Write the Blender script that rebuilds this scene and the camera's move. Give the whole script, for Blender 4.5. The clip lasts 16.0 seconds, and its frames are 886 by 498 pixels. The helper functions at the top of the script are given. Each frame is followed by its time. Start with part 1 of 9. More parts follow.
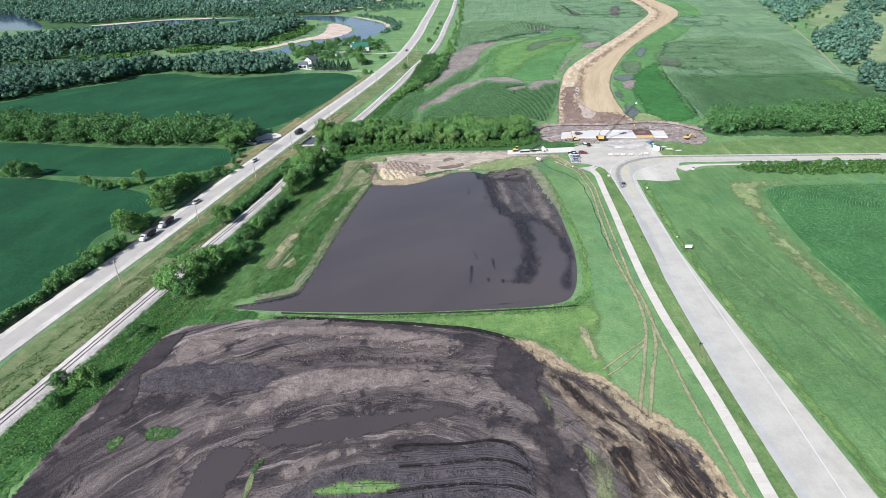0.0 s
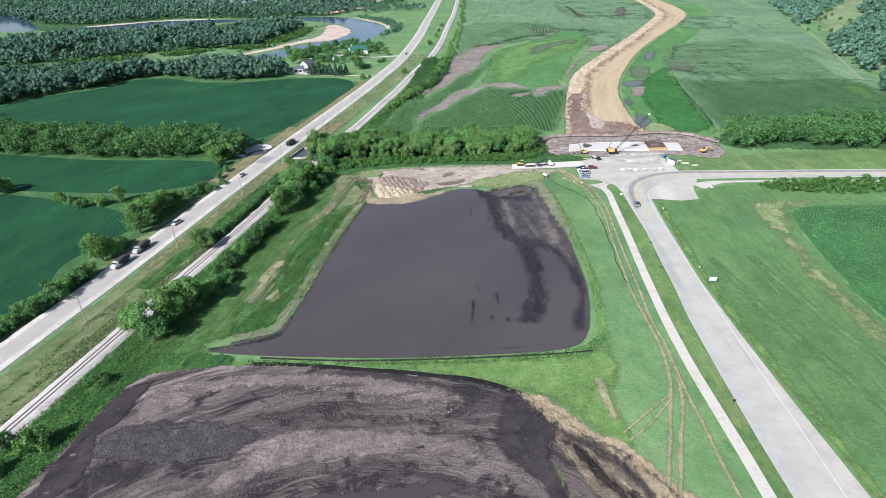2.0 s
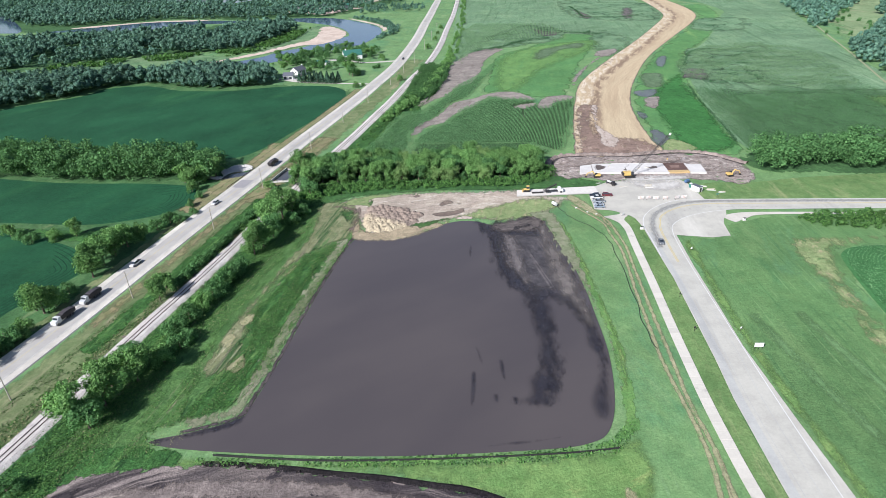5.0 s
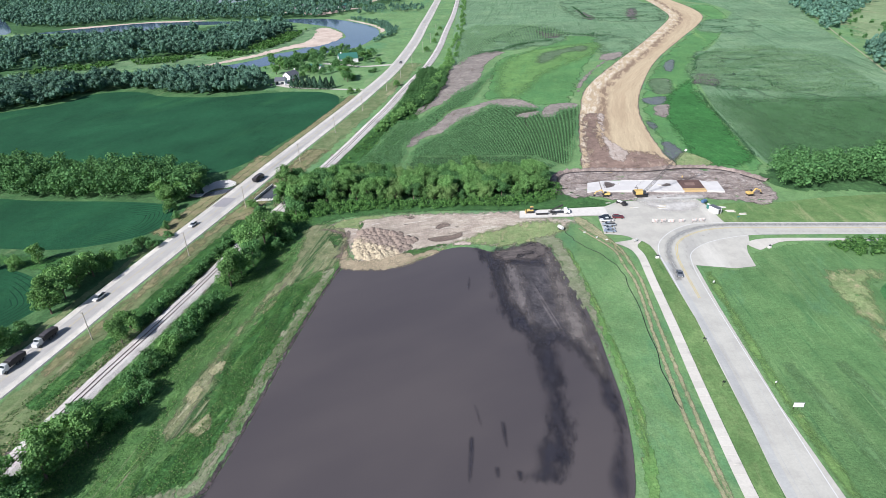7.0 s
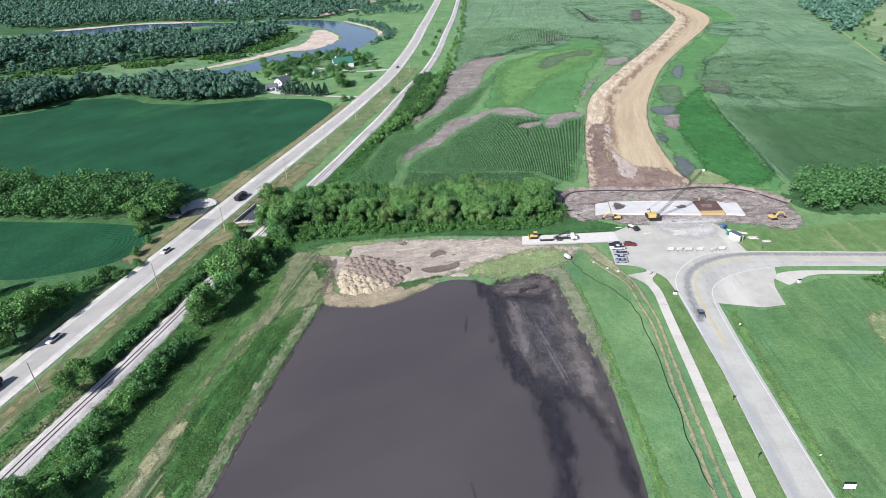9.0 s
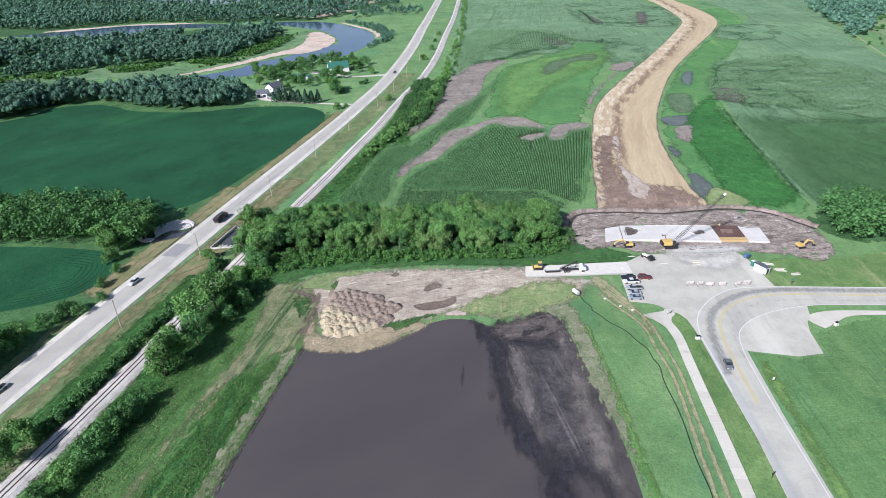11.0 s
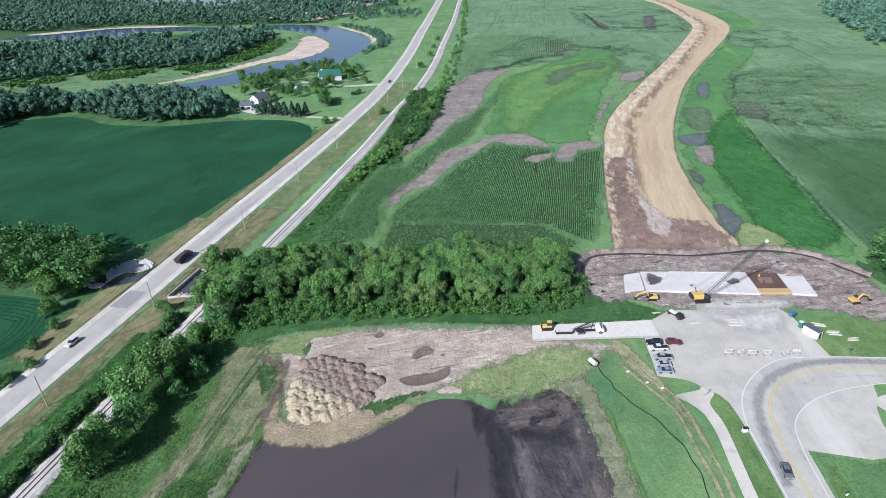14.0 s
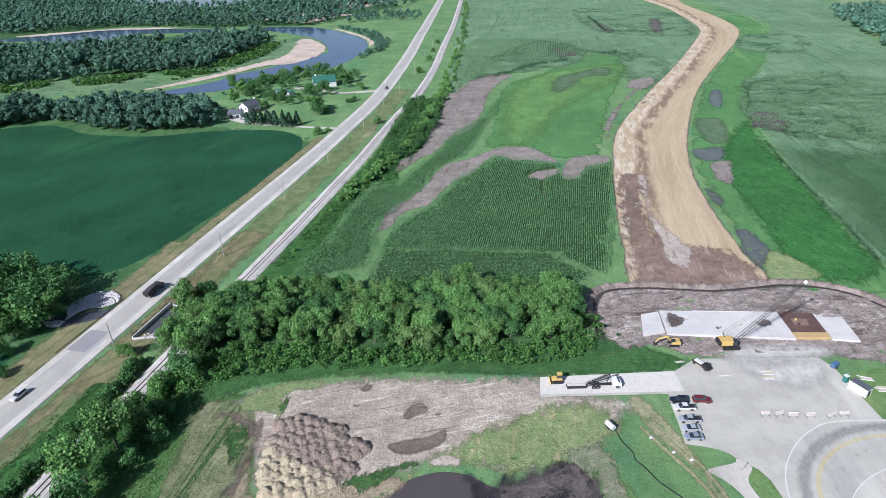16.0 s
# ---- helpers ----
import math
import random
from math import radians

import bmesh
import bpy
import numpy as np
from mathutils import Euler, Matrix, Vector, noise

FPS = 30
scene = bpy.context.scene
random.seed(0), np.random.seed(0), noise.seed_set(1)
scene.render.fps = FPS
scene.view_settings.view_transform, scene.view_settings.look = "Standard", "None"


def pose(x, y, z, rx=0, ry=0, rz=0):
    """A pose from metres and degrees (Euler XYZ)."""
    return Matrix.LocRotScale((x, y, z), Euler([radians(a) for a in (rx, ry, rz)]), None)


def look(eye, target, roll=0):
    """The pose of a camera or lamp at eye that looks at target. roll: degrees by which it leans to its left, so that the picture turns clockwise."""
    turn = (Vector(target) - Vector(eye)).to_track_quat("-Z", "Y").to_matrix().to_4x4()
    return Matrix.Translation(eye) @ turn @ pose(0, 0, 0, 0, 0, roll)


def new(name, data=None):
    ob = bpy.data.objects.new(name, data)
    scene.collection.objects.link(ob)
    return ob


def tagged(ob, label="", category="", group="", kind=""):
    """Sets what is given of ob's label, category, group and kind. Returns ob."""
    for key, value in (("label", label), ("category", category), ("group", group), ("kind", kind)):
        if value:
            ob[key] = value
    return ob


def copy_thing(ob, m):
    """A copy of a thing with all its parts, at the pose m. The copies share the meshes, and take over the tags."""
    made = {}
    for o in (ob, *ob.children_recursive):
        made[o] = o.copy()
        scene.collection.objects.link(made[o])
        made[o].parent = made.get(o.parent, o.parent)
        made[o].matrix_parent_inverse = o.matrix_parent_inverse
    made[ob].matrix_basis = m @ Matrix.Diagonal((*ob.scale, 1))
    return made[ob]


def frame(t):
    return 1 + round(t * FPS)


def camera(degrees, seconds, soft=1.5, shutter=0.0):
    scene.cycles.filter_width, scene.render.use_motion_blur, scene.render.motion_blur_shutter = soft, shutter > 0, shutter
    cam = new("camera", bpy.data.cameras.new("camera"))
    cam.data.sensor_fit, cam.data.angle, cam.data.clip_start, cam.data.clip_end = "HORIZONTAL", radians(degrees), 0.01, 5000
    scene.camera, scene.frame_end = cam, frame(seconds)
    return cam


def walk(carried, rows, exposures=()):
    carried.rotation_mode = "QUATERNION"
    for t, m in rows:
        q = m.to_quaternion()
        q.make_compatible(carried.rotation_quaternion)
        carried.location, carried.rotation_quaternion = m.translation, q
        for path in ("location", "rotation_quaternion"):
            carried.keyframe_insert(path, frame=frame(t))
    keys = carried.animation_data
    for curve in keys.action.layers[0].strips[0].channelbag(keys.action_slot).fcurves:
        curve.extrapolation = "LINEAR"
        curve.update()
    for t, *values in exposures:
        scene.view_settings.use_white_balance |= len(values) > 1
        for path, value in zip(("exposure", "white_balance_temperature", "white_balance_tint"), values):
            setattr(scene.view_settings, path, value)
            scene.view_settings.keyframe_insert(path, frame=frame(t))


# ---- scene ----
cam = camera(73.0, 16.0, soft=0.85)
PATH = [
    (0, (-1.718, -28.370, 113.612), (-1.7126, -26.5957, 112.6896), -2.297),
    (1.5, (-0.441, -9.662, 113.752), (-0.4406, -7.8885, 112.8287), -2.304),
    (3, (0.746, 9.676, 114.183), (0.7435, 11.4481, 113.2559), -2.345),
    (4.5, (2.045, 29.303, 114.623), (2.0416, 31.0731, 113.6929), -2.394),
    (6, (3.633, 48.876, 114.899), (3.6287, 50.6445, 113.9661), -2.414),
    (7.5, (5.484, 68.326, 115.037), (5.4773, 70.0934, 114.1013), -2.391),
    (9, (7.391, 87.738, 115.129), (7.3831, 89.5055, 114.1925), -2.334),
    (10.5, (9.219, 107.124, 115.185), (9.2090, 108.8903, 114.2472), -2.267),
    (12, (10.911, 126.481, 115.191), (10.9000, 128.2472, 114.2532), -2.193),
    (13.5, (12.414, 145.811, 115.137), (12.4018, 147.5776, 114.1994), -2.110),
    (15, (13.673, 165.116, 115.012), (13.6603, 166.8829, 114.0747), -2.019),
    (16, (14.351, 177.973, 114.884), (14.3373, 179.7397, 113.9467), -1.954),
]
walk(cam, [(t, look(eye, target, roll)) for t, eye, target, roll in PATH],
     exposures=[(0, 0.69, 6200, 12), (8, 0.66, 6150, 12.5), (16, 0.46, 5900, 13.0)])

from mathutils import geometry

# ---------------------------------------------------------------- light
SUN_AZ, SUN_EL = 221.0, 35.0      # the sun's bearing from north (+y), east positive, and its height, in degrees
world = bpy.data.worlds.new("sky")
scene.world = world
world.use_nodes = True
wn = world.node_tree
sky = wn.nodes.new("ShaderNodeTexSky")
sky.sky_type, sky.sun_disc = "NISHITA", False
sky.sun_elevation, sky.sun_rotation = radians(SUN_EL), radians(SUN_AZ)
wn.nodes["Background"].inputs[1].default_value = 0.075
wn.links.new(sky.outputs[0], wn.nodes["Background"].inputs[0])
sun = new("sun", bpy.data.lights.new("sun", "SUN"))
sun.data.energy, sun.data.angle, sun.data.color = 5.3, radians(0.53), (1.0, 0.97, 0.92)
sun.matrix_world = look((math.sin(radians(SUN_AZ)) * 800, math.cos(radians(SUN_AZ)) * 800, 800 * math.tan(radians(SUN_EL))), (0, 0, 0))

# ---------------------------------------------------------------- materials
def C(r, g, b, k=0.70):
    """A base colour from 0..255 values."""
    f = lambda v: ((v / 255) / 12.92 if v <= 10 else ((v / 255 + 0.055) / 1.055) ** 2.4) * k
    r, g, b = f(r), f(g), f(b)
    y = 0.3 * r + 0.6 * g + 0.1 * b
    return (r + 0.14 * (y - r), g + 0.14 * (y - g), b + 0.14 * (y - b), 1.0)


class Mat:
    """A node material in the making."""

    def __init__(self, name, rough=0.9, metal=0.0, spec=0.25):
        self.m = bpy.data.materials.new(name)
        self.m.use_nodes = True
        self.t = self.m.node_tree
        self.b = self.t.nodes["Principled BSDF"]
        self.out = self.t.nodes["Material Output"]
        self.b.inputs["Roughness"].default_value = rough
        self.b.inputs["Metallic"].default_value = metal
        self.b.inputs["Specular IOR Level"].default_value = spec
        geo = self.t.nodes.new("ShaderNodeNewGeometry")
        self.pos, self.island = geo.outputs["Position"], geo.outputs["Random Per Island"]

    def set(self, socket, value):
        if isinstance(value, bpy.types.NodeSocket):
            self.t.links.new(value, socket)
        else:
            socket.default_value = value

    def math(self, op, a, b=0.0, clamp=False):
        n = self.t.nodes.new("ShaderNodeMath")
        n.operation, n.use_clamp = op, clamp
        self.set(n.inputs[0], a), self.set(n.inputs[1], b)
        return n.outputs[0]

    def turned(self, degrees=0.0, stretch=(1, 1, 1), vec=None):
        n = self.t.nodes.new("ShaderNodeMapping")
        n.vector_type = "TEXTURE"
        n.inputs["Rotation"].default_value = (0, 0, radians(-degrees))
        n.inputs["Scale"].default_value = [1 / s for s in stretch]
        self.set(n.inputs[0], vec or self.pos)
        return n.outputs[0]

    def noise(self, size, detail=4.0, rough=0.55, vec=None, warp=0.0):
        n = self.t.nodes.new("ShaderNodeTexNoise")
        n.inputs["Scale"].default_value = 1.0 / size
        n.inputs["Detail"].default_value, n.inputs["Roughness"].default_value = detail, rough
        n.inputs["Distortion"].default_value = warp
        self.set(n.inputs["Vector"], vec or self.pos)
        return n.outputs[0]

    def step(self, fac, lo, hi):
        n = self.t.nodes.new("ShaderNodeMapRange")
        n.interpolation_type = "SMOOTHSTEP"
        self.set(n.inputs[0], fac)
        n.inputs[1].default_value, n.inputs[2].default_value = lo, hi
        return n.outputs[0]

    def mix(self, fac, a, b, mode="MIX"):
        n = self.t.nodes.new("ShaderNodeMix")
        n.data_type, n.blend_type = "RGBA", mode
        self.set(n.inputs[0], fac), self.set(n.inputs[6], a), self.set(n.inputs[7], b)
        return n.outputs[2]

    def value(self, colour, fac, low=0.75, high=1.25):
        """Colour made lighter and darker by fac."""
        k = self.t.nodes.new("ShaderNodeMapRange")
        self.set(k.inputs[0], fac)
        k.inputs[1].default_value, k.inputs[2].default_value = 0.3, 0.7
        k.inputs[3].default_value, k.inputs[4].default_value = low, high
        n = self.t.nodes.new("ShaderNodeVectorMath")
        n.operation = "SCALE"
        self.set(n.inputs[0], colour[:3] if isinstance(colour, tuple) else colour), self.set(n.inputs["Scale"], k.outputs[0])
        return n.outputs[0]

    def attr(self, name):
        n = self.t.nodes.new("ShaderNodeAttribute")
        n.attribute_name = name
        return n.outputs["Fac"]

    def object_random(self):
        return self.t.nodes.new("ShaderNodeObjectInfo").outputs["Random"]

    def bump(self, height, strength=0.5, distance=0.3):
        n = self.t.nodes.new("ShaderNodeBump")
        n.inputs["Strength"].default_value, n.inputs["Distance"].default_value = strength, distance
        self.set(n.inputs["Height"], height)
        self.t.links.new(n.outputs[0], self.b.inputs["Normal"])

    def ragged(self, size=2.5, amount=2.0, lo=0.40, hi=0.56, vec=None):
        """An outline that frays: the sheet ends where noise and the way to its edge say so."""
        e = self.math("ADD", self.attr("edge"), self.math("MULTIPLY", self.math("SUBTRACT", self.noise(size, 6, 0.7, vec), 0.5), amount))
        tr = self.t.nodes.new("ShaderNodeBsdfTransparent")
        mx = self.t.nodes.new("ShaderNodeMixShader")
        self.set(mx.inputs[0], self.step(e, lo, hi))
        self.t.links.new(tr.outputs[0], mx.inputs[1])
        self.t.links.new(self.b.outputs[0], mx.inputs[2])
        self.t.links.new(mx.outputs[0], self.out.inputs[0])

    def done(self, colour):
        self.set(self.b.inputs["Base Color"], colour)
        return self.m


def ground_mat(name, a, b, size=12.0, fine=0.8, contrast=0.25, spots=(), rows=None, ragged=0.0, rough=0.95, bump=0.35, wet=None, warp=0.4, soft=None, veins=None):
    """Earth or turf: two tones by broad noise, grain at three sizes, spots of other tones (colour, size, low, high, turn, stretch), crop rows (turn, pitch, strength)."""
    m = Mat(name, rough, spec=0.12)
    col = m.mix(m.step(m.noise(size, 6, 0.68, warp=warp), 0.36, 0.64), a, b)
    for colour, s, lo, hi, turn, stretch in spots:
        col = m.mix(m.step(m.noise(s, 7, 0.72, m.turned(turn, (1, stretch, 1)), 0.3), lo, hi), col, colour)
    if veins:
        colour, s, width, patch_size = veins
        near = m.math("ABSOLUTE", m.math("SUBTRACT", m.noise(s, 5, 0.6, m.turned(75, (1, 0.6, 1)), 0.6), 0.5))
        line = m.math("SUBTRACT", 1.0, m.step(near, width * 0.4, width))
        col = m.mix(m.math("MULTIPLY", line, m.step(m.noise(patch_size, 3, 0.5), 0.48, 0.58)), col, colour)
    grain, mid = m.noise(fine, 4, 0.75), m.noise(fine * 3.3, 4, 0.7)
    col = m.value(col, grain, 1 - contrast * 1.25, 1 + contrast * 1.25)
    col = m.value(col, mid, 1 - contrast * 0.6, 1 + contrast * 0.6)
    col = m.value(col, m.noise(size * 3.7, 3, 0.5), 0.87, 1.13)
    col = m.value(col, m.noise(size * 0.45, 5, 0.65, m.turned(8, (1, 0.5, 1))), 0.89, 1.11)
    height = m.math("ADD", grain, m.math("MULTIPLY", mid, 1.5))
    if rows:
        turn, pitch, strength = rows
        wv = m.t.nodes.new("ShaderNodeTexWave")
        wv.wave_type, wv.bands_direction = "BANDS", "X"
        wv.inputs["Scale"].default_value = 2 * math.pi / 20.0 / pitch
        wv.inputs["Distortion"].default_value, wv.inputs["Detail"].default_value = 0.8, 3
        wv.inputs["Detail Scale"].default_value = 0.3
        m.set(wv.inputs[0], m.turned(turn))
        col = m.value(col, m.math("ADD", m.math("MULTIPLY", wv.outputs[1], 0.4), 0.3), 1 - strength, 1 + strength)
        if strength > 0.1:
            height = m.math("ADD", height, wv.outputs[1])
    if wet:
        m.set(m.b.inputs["Roughness"], m.math("SUBTRACT", rough, m.math("MULTIPLY", m.step(m.noise(wet, 4, 0.6), 0.5, 0.62), 0.6)))
    if bump:
        m.bump(height, bump, 0.25)
    if ragged:
        lo_hi = soft or (2.0, 0.40, 0.56)
        m.ragged(ragged, *lo_hi, m.turned(6, (1, 0.45, 1)))
    return m.done(col)


GRASS = ground_mat("mown_grass", C(119, 159, 97), C(105, 149, 90), 10, 0.6, 0.20, [(C(134, 165, 110), 22, 0.52, 0.70, -2, 0.3), (C(84, 134, 76), 6, 0.57, 0.72, 0, 0.6), (C(121, 158, 106), 1.4, 0.54, 0.72, 2, 0.06), (C(88, 142, 94), 40, 0.50, 0.66, -6, 0.4), (C(160, 158, 122), 4, 0.67, 0.77, -3, 0.4)], bump=0.5)
GRASS_FIELD = ground_mat("meadow_grass", C(104, 146, 84), C(92, 136, 78), 12, 0.6, 0.21, [(C(118, 154, 92), 16, 0.54, 0.72, -2, 0.2), (C(84, 132, 78), 9, 0.56, 0.72, 4, 0.25), (C(80, 126, 73), 1.6, 0.53, 0.66, 3, 0.03), (C(120, 158, 97), 1.5, 0.55, 0.68, 3, 0.03), (C(150, 150, 110), 5, 0.69, 0.79, 0, 0.5), (C(92, 142, 94), 45, 0.52, 0.66, 30, 0.5)], ragged=1.5, bump=0.6)
GRASS_BAND = ground_mat("pale_meadow_band", C(114, 156, 98), C(104, 147, 90), 10, 0.6, 0.16, [(C(96, 140, 84), 2.0, 0.54, 0.68, 6, 0.04)], ragged=3, soft=(1.3, 0.0, 1.2), bump=0.5)
DROWNED = ground_mat("drowned_soil", C(122, 114, 112), C(100, 94, 96), 6, 0.8, 0.3, [(C(92, 122, 84), 4, 0.54, 0.66, 60, 0.5)], ragged=7, soft=(3.0, 0.2, 0.9), bump=0.6)
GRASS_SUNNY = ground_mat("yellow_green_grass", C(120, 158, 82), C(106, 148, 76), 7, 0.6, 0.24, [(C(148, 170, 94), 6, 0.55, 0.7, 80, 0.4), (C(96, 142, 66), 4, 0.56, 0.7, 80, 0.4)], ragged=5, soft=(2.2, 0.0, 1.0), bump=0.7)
GRASS_RIM = ground_mat("mottled_rim_grass", C(152, 166, 110), C(128, 153, 94), 5, 0.5, 0.28, [(C(182, 170, 130), 4, 0.54, 0.68, 10, 0.5), (C(86, 130, 68), 4, 0.56, 0.68, 0, 0.8)], ragged=3, soft=(1.8, 0.2, 0.8), bump=0.8)
GRASS_LUSH = ground_mat("lush_grass", C(112, 156, 78), C(90, 142, 70), 8, 0.7, 0.24, [(C(144, 166, 104), 9, 0.53, 0.7, 10, 0.6), (C(74, 130, 62), 6, 0.55, 0.7, 0, 0.6)], ragged=2, bump=0.7)
# Lane grass with the tree belt's shade put into its dark greens.
LANE_GRASS = ground_mat("shade_tinted_lane_grass", C(72, 118, 60), C(58, 102, 52), 7, 0.6, 0.3, [(C(112, 134, 88), 5, 0.57, 0.70, 84, 0.3), (C(48, 92, 48), 4, 0.55, 0.68, 84, 0.4)], ragged=2.5, soft=(2.0, 0.15, 0.9), bump=0.8)
GRASS_EDGE = ground_mat("roadside_grass", C(116, 148, 84), C(98, 136, 74), 8, 0.7, 0.2, [(C(146, 160, 104), 8, 0.52, 0.7, 4, 0.2), (C(84, 128, 66), 5, 0.56, 0.7, 4, 0.2)])
WEEDS = ground_mat("tall_weeds", C(70, 120, 54), C(52, 100, 46), 5, 0.8, 0.45, [(C(108, 150, 74), 4, 0.54, 0.68, 12, 0.15), (C(36, 76, 36), 3, 0.55, 0.66, 12, 0.15)], ragged=2, bump=1.0)
WEED_THIN = ground_mat("thin_weeds", C(78, 118, 58), C(60, 98, 50), 3, 0.5, 0.4, [(C(150, 140, 112), 2.5, 0.55, 0.66, 60, 0.6), (C(74, 66, 68), 2, 0.57, 0.66, 70, 0.5)], ragged=2, soft=(2.6, 0.3, 0.8), bump=0.9)
ROUGH_GRASS = ground_mat("rough_verge_grass", C(128, 140, 94), C(102, 124, 76), 8, 0.7, 0.22, [(C(160, 154, 120), 9, 0.54, 0.7, 15, 0.16), (C(86, 122, 70), 7, 0.56, 0.68, 15, 0.2)], ragged=2, bump=0.6)
DRY_GRASS = ground_mat("dry_grass", C(150, 140, 104), C(126, 130, 86), 6, 0.6, 0.26, [(C(168, 142, 100), 5, 0.60, 0.72, 13, 0.3), (C(104, 130, 76), 6, 0.54, 0.68, 13, 0.4)], ragged=2.5, soft=(1.8, 0.2, 0.8), bump=0.6)
BANK = ground_mat("weedy_bank", C(90, 132, 67), C(71, 114, 56), 7, 0.6, 0.34, [(C(154, 158, 116), 5, 0.60, 0.72, 12, 0.08), (C(132, 128, 102), 1.6, 0.58, 0.67, 12, 0.04), (C(50, 92, 47), 5, 0.55, 0.67, 12, 0.16), (C(116, 154, 82), 1.8, 0.56, 0.68, 12, 0.05)], ragged=2.5, bump=0.9)
BANK_PALE = ground_mat("mown_pale_bank", C(150, 152, 112), C(118, 130, 88), 6, 0.4, 0.30, [(C(96, 136, 74), 5, 0.54, 0.66, 11, 0.2), (C(126, 116, 104), 2.5, 0.56, 0.66, 11, 0.05), (C(200, 196, 160), 2.0, 0.56, 0.68, 11, 0.06), (C(66, 102, 56), 3.0, 0.50, 0.60, 11, 0.06)], ragged=2.5, soft=(1.8, 0.2, 0.8), bump=0.9)
STRAW_BARE = ground_mat("bleached_straw", C(190, 186, 142), C(168, 166, 122), 3, 0.4, 0.25, [(C(110, 140, 84), 3, 0.58, 0.68, 11, 0.3)], ragged=2.5, soft=(2.2, 0.1, 0.9), bump=0.8)
SOY = ground_mat("soybean_leaf_cover", C(30, 92, 58), C(24, 81, 51), 36, 0.6, 0.28, [(C(42, 104, 60), 44, 0.5, 0.75, 30, 0.4), (C(18, 66, 42), 6, 0.56, 0.75, 14, 0.12)], rows=(14, 1.5, 0.04), bump=0.8)
# Far corn greyed and blued to hold aerial haze in its base tones.
CORN_FAR = ground_mat("hazed_corn_canopy", C(122, 158, 116), C(107, 145, 106), 30, 0.8, 0.44, [(C(136, 170, 122), 50, 0.5, 0.75, 12, 0.3), (C(94, 136, 90), 26, 0.54, 0.7, 60, 0.5), (C(84, 126, 84), 3.2, 0.54, 0.66, 9, 0.03), (C(144, 174, 134), 2.6, 0.57, 0.68, 9, 0.03), (C(88, 128, 86), 9, 0.56, 0.66, 9, 0.05)], bump=1.0)
LODGED = ground_mat("lodged_corn", C(120, 156, 114), C(104, 143, 104), 30, 0.9, 0.36, [(C(74, 118, 76), 6, 0.57, 0.66, 82, 0.3), (C(140, 170, 128), 4, 0.60, 0.70, 80, 0.3)], ragged=14, soft=(3.0, 0.0, 1.0), bump=1.0, veins=(C(52, 96, 58), 14, 0.028, 30))
CORN_SOIL = ground_mat("corn_field_floor", C(72, 106, 62), C(62, 92, 54), 10, 0.8, 0.3, ragged=2)
CORN_RIGHT = ground_mat("corn_stand", C(76, 138, 76), C(62, 124, 66), 20, 1.0, 0.28, rows=(0, 1.5, 0.06), bump=0.9)
CORN_EAST = ground_mat("east_corn_stand", C(98, 143, 94), C(82, 128, 80), 20, 1.0, 0.34, rows=(9, 1.5, 0.06), ragged=16, soft=(1.2, 0.0, 1.4), bump=0.9)
MEADOW = ground_mat("bright_meadow", C(96, 150, 82), C(84, 140, 78), 20, 0.9, 0.22, [(C(118, 162, 88), 24, 0.54, 0.70, 12, 0.2), (C(76, 126, 72), 7, 0.58, 0.72, 8, 0.5), (C(110, 158, 86), 1.6, 0.56, 0.7, 10, 0.05)], ragged=4, soft=(1.6, 0.25, 0.7), bump=0.6)
MEADOW_SUN = ground_mat("yellow_meadow_streak", C(116, 164, 84), C(106, 156, 82), 14, 0.9, 0.2, [(C(96, 150, 82), 8, 0.52, 0.66, 12, 0.12)], ragged=10, soft=(1.3, 0.0, 1.3), bump=0.6)
MEADOW_GREY = ground_mat("drowned_meadow", C(108, 134, 98), C(94, 124, 88), 8, 0.9, 0.2, [(C(124, 128, 116), 7, 0.58, 0.68, 70, 0.4)], ragged=7, soft=(1.3, 0.0, 1.2), bump=0.4)
MEADOW_DARK = ground_mat("dense_green_crop", C(62, 130, 60), C(52, 116, 52), 10, 0.8, 0.34, [(C(92, 154, 76), 7, 0.56, 0.72, -12, 0.4), (C(44, 102, 46), 3, 0.57, 0.68, -12, 0.15), (C(80, 146, 72), 2, 0.56, 0.7, -12, 0.08)], ragged=3, soft=(2.0, 0.0, 0.8), bump=1.0)
SOIL_PALE = ground_mat("bare_pale_soil", C(160, 150, 142), C(140, 130, 124), 7, 0.7, 0.24, [(C(98, 124, 84), 4, 0.58, 0.68, 10, 0.5), (C(122, 106, 100), 5, 0.57, 0.68, 12, 0.25)], ragged=4, soft=(2.2, 0.3, 0.7), bump=0.7)
CLEARING = ground_mat("graded_clay_clearing", C(202, 187, 170), C(180, 164, 150), 7, 0.5, 0.24, [(C(140, 124, 112), 5, 0.64, 0.70, 84, 0.35), (C(232, 222, 208), 1.8, 0.53, 0.64, 76, 0.10), (C(152, 136, 124), 1.6, 0.55, 0.65, 78, 0.08), (C(130, 142, 100), 5, 0.65, 0.74, 80, 0.5)], ragged=2.5, soft=(1.9, 0.15, 0.85), bump=0.9)
BROWN_CLAY = ground_mat("brown_wet_clay", C(158, 132, 118), C(134, 112, 102), 8, 0.8, 0.2, [(C(190, 170, 150), 6, 0.56, 0.66, 10, 0.12), (C(104, 86, 82), 5, 0.58, 0.68, 12, 0.25)], ragged=3.5, soft=(2.6, 0.15, 0.9))
